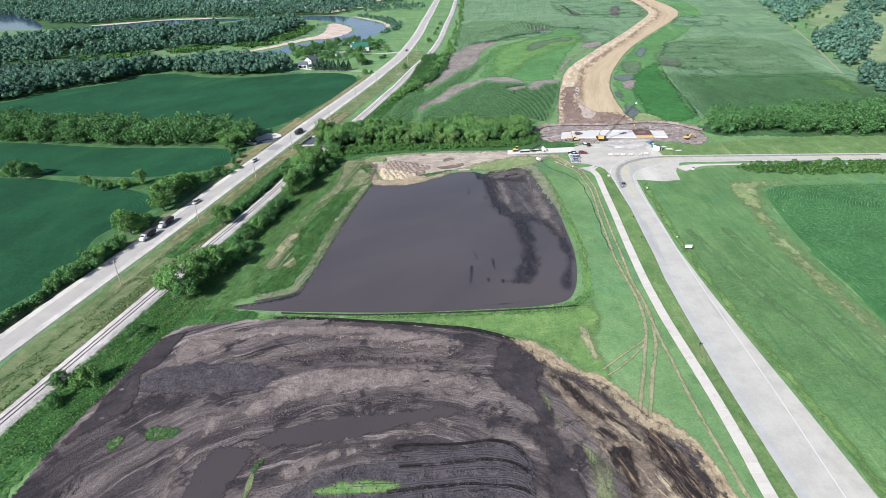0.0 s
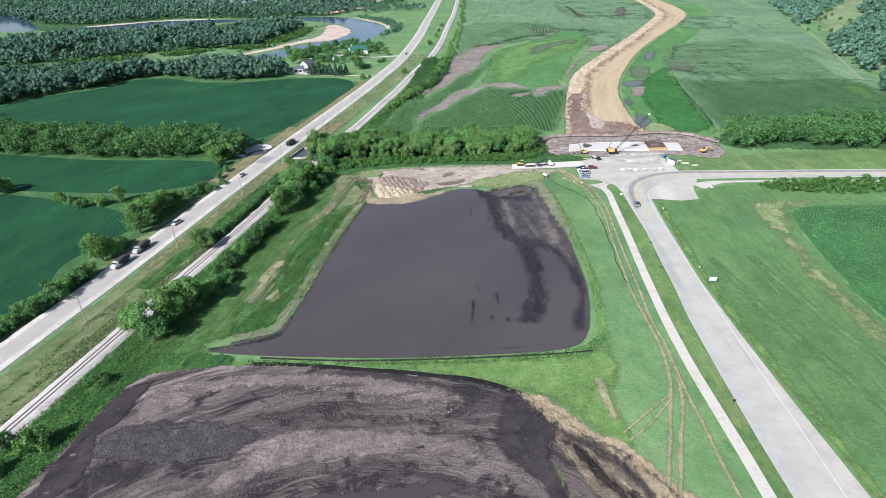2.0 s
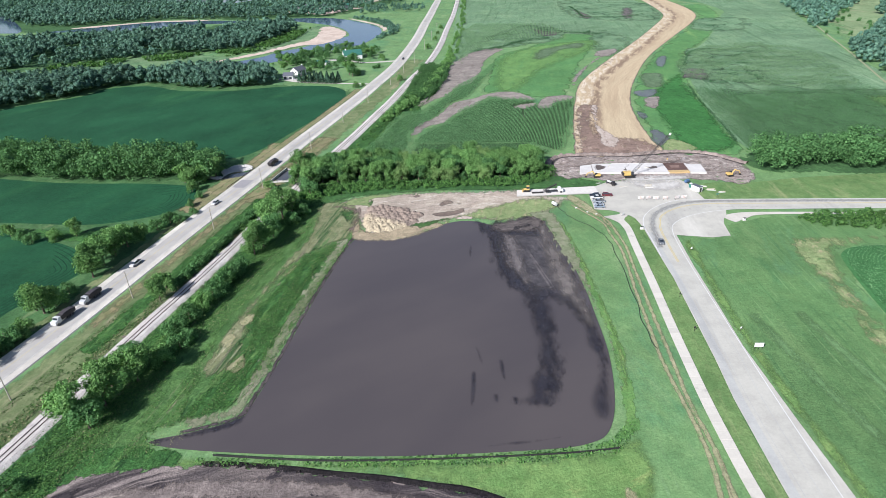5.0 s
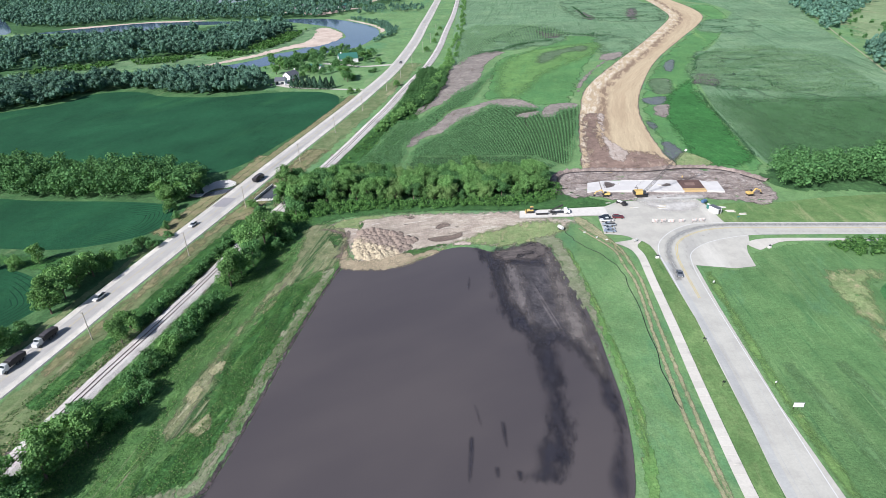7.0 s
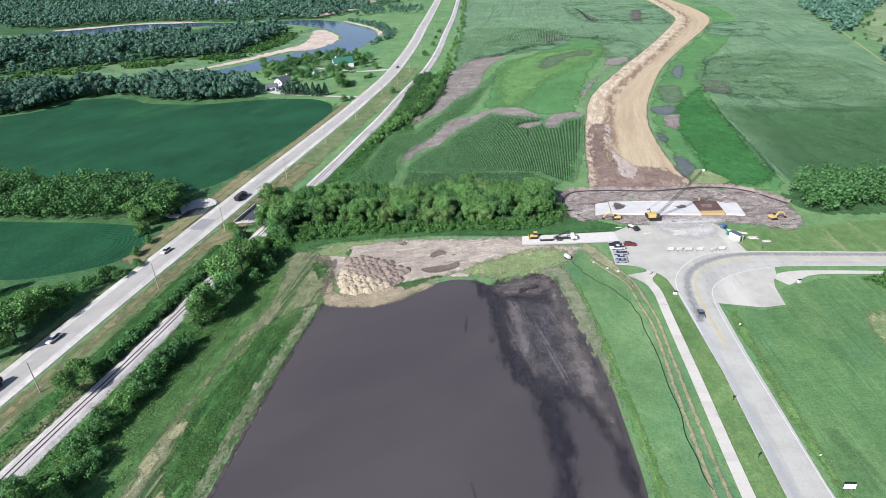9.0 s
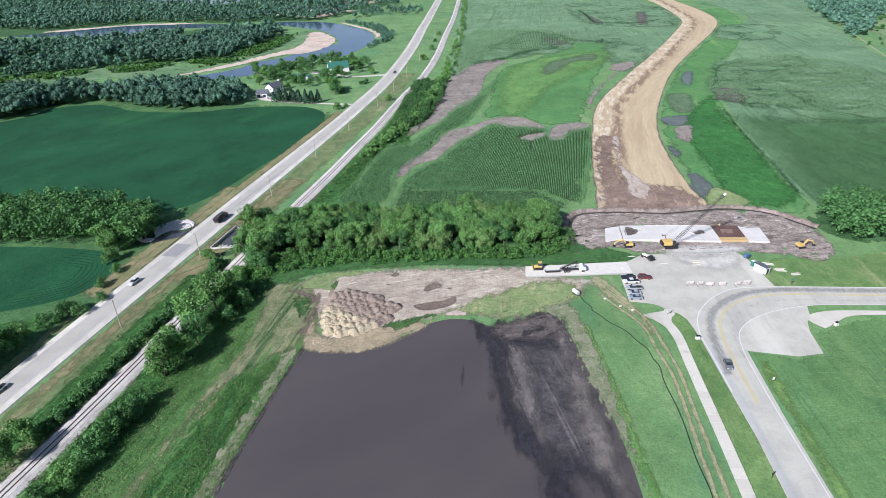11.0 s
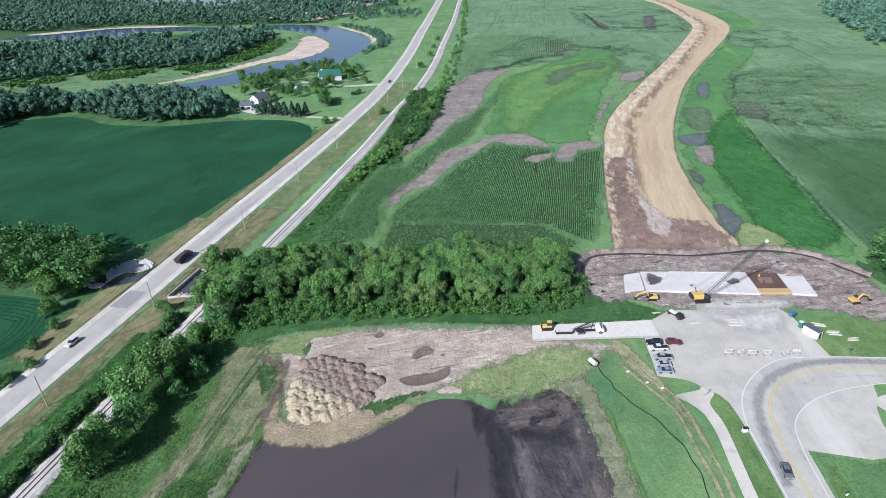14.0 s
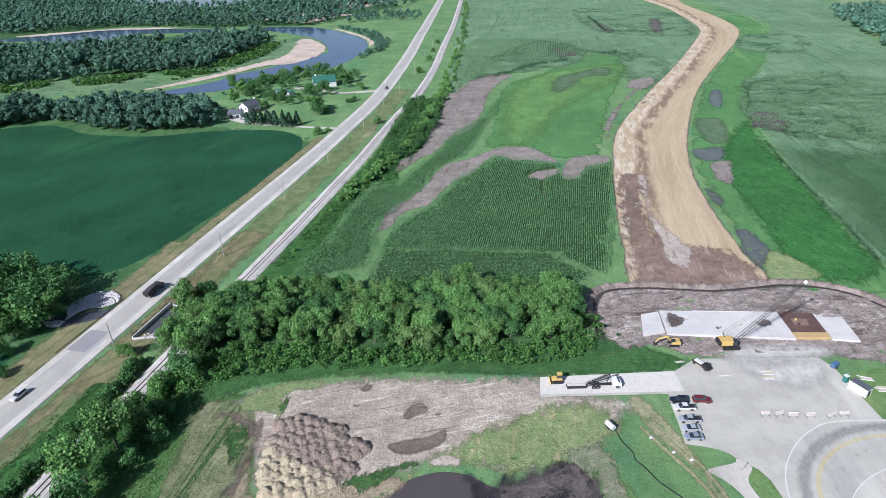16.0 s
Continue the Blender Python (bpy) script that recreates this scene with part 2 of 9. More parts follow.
PALE_CLAY = ground_mat("pale_dry_clay", C(206, 190, 178), C(188, 170, 158), 5, 0.7, 0.2, [(C(150, 130, 120), 3, 0.57, 0.67, 10, 0.2)], ragged=3.0, soft=(2.0, 0.2, 0.8))
WET_CLAY = ground_mat("damp_clay", C(134, 118, 108), C(118, 103, 95), 4, 0.6, 0.22, [(C(176, 160, 146), 2, 0.56, 0.68, 84, 0.12)], ragged=4.0, soft=(1.8, 0.0, 1.0))
WORK_MUD = ground_mat("churned_grey_mud", C(178, 165, 158), C(148, 135, 129), 4, 0.6, 0.38, [(C(120, 106, 100), 9, 0.52, 0.62, 84, 0.35), (C(98, 86, 82), 3, 0.57, 0.66, 80, 0.25), (C(218, 208, 200), 2.5, 0.55, 0.68, 80, 0.3)], ragged=2.5, soft=(1.8, 0.2, 0.8), bump=1.0)
TAN_EDGE = ground_mat("dead_straw_edge", C(194, 176, 142), C(170, 151, 120), 3, 0.5, 0.24, [(C(120, 144, 88), 4, 0.60, 0.70, -30, 0.5), (C(110, 94, 80), 2.4, 0.60, 0.68, -35, 0.2)], ragged=1.6, soft=(1.7, 0.2, 0.7))
TYRE_TRACK = ground_mat("worn_tyre_track", C(174, 166, 130), C(150, 154, 112), 3, 0.5, 0.26, [(C(110, 148, 88), 2.0, 0.52, 0.66, 0, 0.7)], ragged=1.2, soft=(1.5, 0.15, 0.8))
ROUGH_DARK = ground_mat("rough_field_grass", C(84, 126, 74), C(64, 110, 62), 9, 0.9, 0.28, [(C(112, 138, 88), 9, 0.55, 0.7, 15, 0.4)], ragged=3, bump=0.8)
FRINGE = ground_mat("dry_grey_weeds", C(148, 149, 122), C(122, 133, 98), 4, 0.5, 0.26, [(C(92, 122, 74), 4, 0.53, 0.66, 10, 0.3), (C(166, 158, 136), 3, 0.58, 0.7, 10, 0.2)], ragged=1.8, bump=0.7)
BURNT = ground_mat("mixed_dead_growth", C(146, 130, 112), C(112, 98, 89), 4, 0.5, 0.34, [(C(192, 174, 142), 3, 0.53, 0.64, -26, 0.14), (C(60, 53, 53), 2.6, 0.52, 0.62, -28, 0.16), (C(112, 138, 82), 5, 0.64, 0.72, -20, 0.3)], ragged=2.2, soft=(1.6, 0.2, 0.7), bump=0.9)
STRIPED = ground_mat("scorched_striped_growth", C(62, 55, 54), C(48, 43, 45), 4, 0.4, 0.36, [(C(164, 138, 108), 1.5, 0.54, 0.62, -16, 0.07), (C(110, 92, 76), 0.9, 0.54, 0.62, -16, 0.07)], ragged=2.6, soft=(1.8, 0.2, 0.75), bump=1.0)
SLICK_BLACK = ground_mat("slick_black_mud", C(78, 71, 74), C(62, 57, 61), 5, 0.6, 0.18, [(C(104, 94, 93), 4, 0.58, 0.68, -40, 0.4)], ragged=4, wet=4, rough=0.75, soft=(2.2, 0.1, 0.8), bump=0.5)
CHURN = ground_mat("churned_black_mud", C(118, 109, 106), C(92, 85, 85), 4, 0.5, 0.24, [(C(60, 57, 60), 2.6, 0.51, 0.61, 62, 0.35), (C(146, 136, 130), 1.6, 0.58, 0.68, 30, 0.2)], ragged=5, warp=1.6, soft=(1.5, 0.0, 1.1), bump=0.5)
TAN_SHORE = ground_mat("tan_clay_shore", C(186, 168, 138), C(162, 148, 120), 4, 0.4, 0.20, [(C(112, 136, 84), 4, 0.56, 0.67, 60, 0.5), (C(126, 110, 96), 2.5, 0.58, 0.67, 70, 0.4), (C(210, 194, 160), 2, 0.6, 0.7, 70, 0.4)], ragged=2.0, soft=(2.0, 0.15, 0.85), bump=0.9)
DUST = ground_mat("pale_concrete_dust", C(222, 218, 213), C(208, 203, 198), 6, 0.6, 0.1, ragged=4.0, soft=(1.1, 0.0, 1.3))
# Dark green that paints the shade between bean rows.
SOY_GAP_SHADE = ground_mat("row_gap_shade", C(18, 70, 48), C(15, 62, 42), 5, 0.5, 0.2, bump=0)
SAND = ground_mat("river_sand", C(220, 200, 184), C(204, 182, 166), 20, 2.0, 0.08, [(C(130, 120, 102), 16, 0.62, 0.7, 20, 0.5)], ragged=9)
GRAVEL = ground_mat("railway_ballast", C(220, 214, 210), C(204, 196, 192), 5, 0.45, 0.16, [(C(164, 150, 140), 5, 0.6, 0.72, 14, 0.12)], bump=0.8)
BLACK_MUD = ground_mat("wet_black_mud", C(52, 52, 62), C(66, 64, 72), 5, 0.8, 0.28, [(C(98, 92, 98), 5, 0.56, 0.70, -9, 0.10), (C(38, 38, 46), 3, 0.56, 0.68, -9, 0.12)], ragged=4.0, wet=4, rough=0.75, soft=(2.0, 0.1, 0.9))
SUNK_MUD = ground_mat("sunken_black_mud", C(54, 53, 63), C(66, 64, 73), 5, 0.8, 0.26, [(C(80, 76, 84), 4, 0.56, 0.70, -9, 0.10)], ragged=8, rough=0.5, soft=(1.5, 0.0, 1.3))
GREY_MUD = ground_mat("dark_grey_mud", C(92, 88, 92), C(70, 68, 74), 5, 0.5, 0.26, [(C(128, 120, 120), 4, 0.56, 0.68, -8, 0.06), (C(52, 51, 57), 3.0, 0.54, 0.66, -8, 0.07)], ragged=5, soft=(1.5, 0.0, 1.0), bump=0.7)
STREAK_MUD = ground_mat("streaked_grey_mud", C(132, 124, 124), C(110, 104, 106), 4, 0.5, 0.26, [(C(66, 64, 70), 3.0, 0.50, 0.60, -8, 0.06), (C(150, 141, 138), 1.5, 0.56, 0.70, -8, 0.08)], ragged=5, soft=(1.4, 0.0, 1.0), bump=0.7)
DRY_MUD = ground_mat("dry_grey_brown_mud", C(136, 128, 124), C(116, 109, 108), 5, 0.5, 0.24, [(C(78, 74, 78), 3.0, 0.56, 0.68, -8, 0.08), (C(154, 145, 138), 2.0, 0.56, 0.70, -8, 0.10), (C(52, 50, 54), 2.0, 0.64, 0.69, 60, 0.5), (C(112, 132, 90), 3.0, 0.68, 0.76, 0, 0.6)], ragged=5, soft=(1.4, 0.0, 1.0), bump=0.8)
WET_EARTH = ground_mat("dark_wet_earth", C(74, 66, 70), C(96, 86, 88), 5, 0.6, 0.34, [(C(120, 108, 106), 4, 0.6, 0.7, 78, 0.2), (C(54, 50, 54), 3, 0.57, 0.67, 80, 0.25)], ragged=3.0, soft=(1.8, 0.2, 0.75), bump=1.0)
SLICK = ground_mat("slick_wet_mud", C(78, 70, 72), C(66, 60, 64), 6, 0.9, 0.10, [(C(50, 46, 50), 5, 0.55, 0.66, 20, 0.3)], ragged=6, wet=5, rough=0.7, soft=(1.8, 0.25, 0.6), bump=0.15)
CLODDY = ground_mat("dark_tilled_clods", C(82, 77, 83), C(98, 91, 95), 4, 0.6, 0.42, [(C(52, 49, 54), 2.2, 0.56, 0.66, 84, 0.15), (C(122, 112, 112), 3, 0.60, 0.70, 84, 0.2)], ragged=2.5, soft=(1.6, 0.3, 0.65), bump=1.0)
PALE_EARTH = ground_mat("dry_pale_earth", C(146, 133, 128), C(124, 112, 109), 5, 0.6, 0.28, [(C(94, 84, 84), 3.5, 0.56, 0.66, 82, 0.12), (C(186, 172, 160), 2, 0.60, 0.70, 82, 0.15)], ragged=3.0, soft=(1.9, 0.2, 0.75), bump=1.0)
# Undergrowth whose dark colour carries the shade below the crowns.
FOREST_FLOOR = ground_mat("shade_dark_undergrowth", C(74, 116, 66), C(58, 98, 56), 10, 1.0, 0.35, ragged=3)
HILL_GRASS = ground_mat("grazed_hillside", C(146, 168, 118), C(126, 154, 104), 40, 2.0, 0.24, [(C(166, 166, 126), 30, 0.55, 0.7, 40, 0.5), (C(98, 136, 88), 14, 0.56, 0.68, 0, 1)], ragged=6)
SCRUB = ground_mat("pasture", C(118, 150, 104), C(94, 134, 88), 30, 2.0, 0.26, [(C(70, 112, 70), 12, 0.54, 0.66, 0, 1)], ragged=8)


def field_earth():
    """Graded black earth, streaked along the arcs that the machines drove."""
    m = Mat("graded_black_earth", 0.9, spec=0.15)
    sep = m.t.nodes.new("ShaderNodeSeparateXYZ")
    m.set(sep.inputs[0], m.pos)
    x = m.math("MULTIPLY", m.math("ADD", sep.outputs[0], 22.0), 1.15)
    y = m.math("SUBTRACT", sep.outputs[1], 8.0)
    r = m.math("SQRT", m.math("ADD", m.math("MULTIPLY", x, x), m.math("MULTIPLY", y, y)))
    a = m.math("ARCTAN2", x, y)
    r = m.math("ADD", r, m.math("MULTIPLY", m.math("SUBTRACT", m.noise(30, 3), 0.5), 14.0))
    comb = m.t.nodes.new("ShaderNodeCombineXYZ")
    m.set(comb.inputs[0], r), m.set(comb.inputs[1], m.math("MULTIPLY", a, 7.0))
    arc = comb.outputs[0]
    col = m.mix(m.step(m.noise(12, 5, 0.6, arc), 0.42, 0.58), C(84, 76, 79), C(132, 120, 117))
    col = m.mix(m.step(m.noise(16, 6, 0.68, warp=0.6), 0.52, 0.60), col, C(66, 60, 65))
    col = m.mix(m.step(m.noise(7, 6, 0.72, arc), 0.56, 0.64), col, C(168, 153, 148))
    col = m.mix(m.step(m.noise(4, 6, 0.75, arc), 0.58, 0.66), col, C(56, 50, 55))
    thin = m.noise(1.5, 5, 0.75, arc)
    col = m.value(col, thin, 0.70, 1.28)
    clod = m.noise(0.7, 5, 0.78)
    col = m.value(col, clod, 0.74, 1.26)
    m.bump(m.math("ADD", m.math("MULTIPLY", thin, 1.4), clod), 1.0, 0.45)
    m.ragged(2.5)
    return m.done(col)


def bed_earth():
    """Sandy road bed: a pale half, a brown scraped streak and a tan half with fine scraper lines."""
    m = Mat("sandy_road_clay", 0.95, spec=0.12)
    sep = m.t.nodes.new("ShaderNodeSeparateXYZ")
    m.set(sep.inputs[0], m.pos)
    comb = m.t.nodes.new("ShaderNodeCombineXYZ")
    run = m.math("ADD", m.attr("inward"), m.math("MULTIPLY", m.math("SUBTRACT", m.noise(26, 4), 0.5), 7.0))
    m.set(comb.inputs[0], run), m.set(comb.inputs[1], m.math("MULTIPLY", sep.outputs[1], 0.06))
    m.set(comb.inputs[2], m.math("MULTIPLY", sep.outputs[0], 0.03))
    v = comb.outputs[0]
    long = m.turned(14, (1, 0.22, 1))
    col = m.mix(m.step(m.noise(9, 5, 0.6, v), 0.4, 0.6), C(206, 184, 148), C(194, 170, 136))
    streak = m.math("MULTIPLY", m.step(run, 11.0, 15.0), m.math("SUBTRACT", 1.0, m.step(run, 18.0, 23.0)))
    col = m.mix(m.math("MULTIPLY", streak, m.step(m.noise(5, 6, 0.7, long), 0.42, 0.54)), col, C(150, 126, 104))
    pale = m.math("SUBTRACT", 1.0, m.step(run, 10.0, 16.0))
    col = m.mix(m.math("MULTIPLY", pale, m.step(m.noise(4, 6, 0.7, long), 0.46, 0.60)), col, C(226, 210, 186))
    col = m.mix(m.step(m.noise(4, 7, 0.75, long), 0.60, 0.68), col, C(164, 140, 116))
    col = m.value(col, m.noise(1.6, 5, 0.75, v), 0.86, 1.14)
    col = m.value(col, m.noise(0.9, 4, 0.75), 0.86, 1.14)
    rim = m.math("ADD", m.attr("edge"), m.math("MULTIPLY", m.math("SUBTRACT", m.noise(2.5, 5, 0.7, long), 0.5), 0.8))
    col = m.mix(m.step(rim, 0.25, 0.6), C(122, 108, 102), col)
    m.bump(m.noise(1.4, 5, 0.7, v), 0.5, 0.3)
    m.ragged(2.0, 1.0, 0.2, 0.4, long)
    return m.done(col)


SANDY = bed_earth()
EARTH = field_earth()


def paved(name, a, b, joint=4.5, turn=0.0, stains=C(130, 128, 126), dark=0.86, crack=0.0):
    m = Mat(name, 0.85)
    col = m.mix(m.step(m.noise(7, 5, 0.6), 0.35, 0.65), a, b)
    col = m.mix(m.step(m.noise(10, 5, 0.65, m.turned(turn, (1, 0.12, 1))), 0.52, 0.72), col, stains)
    col = m.value(col, m.noise(0.5, 4, 0.7), 0.93, 1.07)
    br = m.t.nodes.new("ShaderNodeTexBrick")
    br.offset = 0.0
    br.inputs["Color1"].default_value = br.inputs["Color2"].default_value = (1, 1, 1, 1)
    br.inputs["Mortar"].default_value = (dark, dark, dark, 1)
    br.inputs["Scale"].default_value, br.inputs["Mortar Size"].default_value = 1.0, 0.035
    br.inputs["Brick Width"].default_value, br.inputs["Row Height"].default_value = joint * 0.8, joint
    m.set(br.inputs[0], m.turned(turn))
    return m.done(m.mix(1.0, col, br.outputs[0], "MULTIPLY"))


CONCRETE = paved("road_concrete", C(203, 200, 190), C(192, 189, 180), 4.5, 4, C(178, 176, 170), 0.92)
CONCRETE_LOT = paved("lot_concrete", C(205, 201, 190), C(191, 187, 178), 4.5, 5, C(218, 214, 204), 0.91)
HIGHWAY = paved("highway_concrete", C(194, 190, 184), C(183, 179, 175), 4.5, 13.5, C(166, 163, 160), 0.92)
SHOULDER = ground_mat("gravel_shoulder", C(220, 214, 204), C(206, 200, 191), 6, 0.5, 0.10, [(C(180, 172, 156), 4, 0.6, 0.72, 13, 0.1)], bump=0.2)
PATH_CONC = paved("path_concrete", C(218, 212, 201), C(208, 202, 191), 3.0, -2, C(182, 176, 166), 0.85)
DECK_CONC = paved("new_concrete", C(226, 222, 220), C(214, 210, 208), 6.0, 5, C(190, 184, 180), 0.93)
GUTTER = paved("grey_gutter_concrete", C(196, 196, 192), C(186, 186, 183), 6, 4, C(176, 176, 174), 0.92)
PATCHED = paved("asphalt_patch", C(166, 163, 166), C(156, 153, 158), 30, 13.5, C(150, 148, 150), 1.0)


def plain(name, colour, rough=0.6, metal=0.0, vary=0.08, size=0.6, spec=0.4):
    m = Mat(name, rough, metal, spec)
    return m.done(m.value(colour, m.noise(size, 4, 0.65), 1 - vary, 1 + vary))


def water_mat(name, deep, rough=0.06, ripple=0.02, silt=None, ragged=0.0):
    m = Mat(name, rough, 0.0, 0.5)
    col = m.mix(m.step(m.noise(30, 3, 0.5, m.turned(60, (1, 0.4, 1))), 0.3, 0.7), deep, silt or deep)
    m.bump(m.noise(1.2, 3, 0.5, m.turned(30, (1, 0.5, 1))), ripple, 0.1)
    m.b.inputs["IOR"].default_value = 1.33
    if ragged:
        m.ragged(ragged, 2.0, 0.35, 0.6)
    return m.done(col)


POND_WATER = water_mat("silty_pond_water", C(93, 86, 87), 0.12, 0.03, C(84, 78, 81))
# River and lake base colour made bluer to paint in distance haze.
RIVER_WATER = water_mat("hazed_river_water", C(80, 100, 134), 0.1, 0.05, C(70, 90, 120))
PUDDLE_WATER = water_mat("puddle_water", C(86, 77, 79), 0.10, 0.02, C(78, 71, 74), 3.0)
DITCH_WATER = water_mat("ditch_water", C(92, 94, 100), 0.1, 0.03, C(80, 82, 88))
BOG = ground_mat("boggy_grey_water", C(112, 114, 114), C(96, 100, 104), 6, 1.0, 0.15, [(C(98, 140, 82), 4, 0.52, 0.62, 0, 1)], ragged=4, rough=0.35, soft=(1.6, 0.1, 0.9))
WHITE_PAINT = plain("white_line_paint", C(226, 226, 226), 0.8)
YELLOW_PAINT = plain("yellow_line_paint", C(216, 192, 106), 0.8, vary=0.15)
STEEL = plain("worn_rail_steel", C(74, 64, 62), 0.5, 0.4)
TIE = plain("old_tie_wood", C(196, 189, 184), 0.9, vary=0.2)
WOOD_POLE = plain("weathered_pole_wood", C(178, 170, 158), 0.9, vary=0.15)
STONE = plain("pale_riprap_stone", C(214, 210, 208), 0.9, vary=0.15, size=0.5)
WHITE = plain("white_paint", C(232, 232, 232), 0.6, vary=0.04)
BLACK_RUBBER = plain("black_rubber", C(40, 40, 42), 0.8)
DARK_METAL = plain("dark_metal", C(62, 60, 62), 0.5, 0.3)
YELLOW_MACHINE = plain("machine_yellow", C(222, 184, 92), 0.5, vary=0.15)
GLASS = plain("dark_window_glass", C(48, 56, 66), 0.08, 0.0, 0.03, spec=0.8)
RUST = plain("rusty_steel_plate", C(112, 84, 76), 0.8, 0.1, 0.25, 3.0)
FORMWORK = plain("yellow_plywood", C(206, 172, 112), 0.8, vary=0.12)
PALE_PLANK = plain("weathered_planks", C(206, 194, 168), 0.85, vary=0.15)
SLATE_ROOF = plain("grey_shingles", C(96, 100, 112), 0.85, vary=0.12)
GREEN_ROOF = plain("green_metal_roof", C(58, 128, 112), 0.45, 0.2, 0.06)
BARK = plain("bark", C(116, 100, 88), 0.95, vary=0.25)


def leaf_mat(name, a, b, glow=0.35, vary=0.35, patch_size=14, rough=0.0):
    """Leaves: each clump its own tone, each plant too, some light let through."""
    m = Mat(name, 0.75, 0, 0.15)
    col = m.mix(m.island, a, b)
    col = m.value(col, m.math("ADD", m.math("MULTIPLY", m.object_random(), 0.4), 0.3), 1 - vary * 0.5, 1 + vary * 0.5)
    col = m.value(col, m.noise(patch_size, 3, 0.6), 1 - vary * 0.5, 1 + vary * 0.5)
    if rough:
        clump = m.noise(rough, 4, 0.7)
        col = m.value(col, clump, 0.72, 1.28)
        m.bump(clump, 1.0, rough)
    m.set(m.b.inputs["Base Color"], col)
    tl = m.t.nodes.new("ShaderNodeBsdfTranslucent")
    m.set(tl.inputs[0], m.mix(1.0, col, (1.0, 1.1, 0.6, 1), "MULTIPLY"))
    mx = m.t.nodes.new("ShaderNodeMixShader")
    mx.inputs[0].default_value = glow
    m.t.links.new(m.b.outputs[0], mx.inputs[1])
    m.t.links.new(tl.outputs[0], mx.inputs[2])
    m.t.links.new(mx.outputs[0], m.out.inputs[0])
    return m.m


# Tree, weed and corn tone pairs spread wide, painting lit and shadowed leaves.
LEAF = leaf_mat("tree_leaves", C(136, 188, 100), C(74, 128, 60), 0.30)
LEAF_DARK = leaf_mat("dark_tree_leaves", C(108, 164, 92), C(62, 114, 60), 0.28)
LEAF_PALE = leaf_mat("yellow_green_leaves", C(142, 178, 100), C(108, 152, 82), 0.30)
# Far leaves shifted towards blue: the distance haze is in the colour.
LEAF_FAR = leaf_mat("hazed_woodland_leaves", C(118, 166, 140), C(68, 114, 98), 0.25, 0.5, 30, 1.6)
LEAF_WEED = leaf_mat("weed_leaves", C(106, 158, 72), C(48, 96, 42), 0.32, 0.5)
LEAF_STRAW = leaf_mat("straw_weeds", C(192, 184, 142), C(128, 136, 92), 0.35)
LEAF_CORN_GREY = leaf_mat("grey_corn_leaves", C(96, 146, 92), C(56, 102, 60), 0.33, 0.2)
LEAF_CORN_FAR = leaf_mat("far_corn_leaves", C(138, 176, 130), C(98, 140, 96), 0.33, 0.2)
LEAF_CORN = leaf_mat("corn_leaves", C(120, 172, 114), C(72, 126, 78), 0.32, 0.2)
CONIFER = leaf_mat("spruce_needles", C(70, 108, 84), C(48, 82, 64), 0.12)

# ---------------------------------------------------------------- building helpers
def put_mesh(name, verts, faces, mat, parent=None, label="", smooth=False):
    me = bpy.data.meshes.new(name)
    me.from_pydata([tuple(v) for v in verts], [], [tuple(f) for f in faces])
    me.update()
    for m in (mat if isinstance(mat, (list, tuple)) else [mat]):
        me.materials.append(m)
    if smooth:
        me.shade_smooth()
    ob = new(name, me)
    if parent:
        ob.parent = parent
    return tagged(ob, label)


def big_mesh(name, verts, quads, mat):
    """One mesh from arrays: verts (n, 3), faces (m, 3 or 4)."""
    me = bpy.data.meshes.new(name)
    k = quads.shape[1]
    me.vertices.add(len(verts)), me.loops.add(quads.size), me.polygons.add(len(quads))
    me.vertices.foreach_set("co", np.ascontiguousarray(verts, np.float32).ravel())
    me.loops.foreach_set("vertex_index", np.ascontiguousarray(quads, np.int32).ravel())
    me.polygons.foreach_set("loop_start", np.arange(0, quads.size, k, dtype=np.int32))
    me.update(calc_edges=True)
    me.materials.append(mat)
    return me


def curve_points(pts, n=6, closed=False):
    """A smooth line through the given points."""
    p = [np.array(q, float) for q in pts]
    m = len(p)
    out = []
    for i in range(m if closed else m - 1):
        a, b, c, d = (p[(i - 1) % m], p[i], p[(i + 1) % m], p[(i + 2) % m]) if closed else (p[max(i - 1, 0)], p[i], p[i + 1], p[min(i + 2, m - 1)])
        for k in range(n):
            t = k / n
            out.append(0.5 * (2 * b + (c - a) * t + (2 * a - 5 * b + 4 * c - d) * t * t + (3 * b - a - 3 * c + d) * t ** 3))
    if not closed:
        out.append(p[-1])
    return np.array(out)


def inside(poly, pts):
    x, y = pts[:, 0], pts[:, 1]
    res = np.zeros(len(pts), bool)
    a, b = poly, np.roll(poly, -1, 0)
    for (x0, y0), (x1, y1) in zip(a, b):
        if y0 != y1:
            res ^= ((y0 > y) != (y1 > y)) & (x < (x1 - x0) * (y - y0) / (y1 - y0) + x0)
    return res


def far_from(poly, pts):
    """Each point's distance to the closed line."""
    best = np.full(len(pts), 1e9)
    for a, b in zip(poly, np.roll(poly, -1, 0)):
        d = b - a
        t = np.clip(((pts - a) @ d) / max(d @ d, 1e-9), 0, 1)
        best = np.minimum(best, np.hypot(*(pts - a - t[:, None] * d).T))
    return best


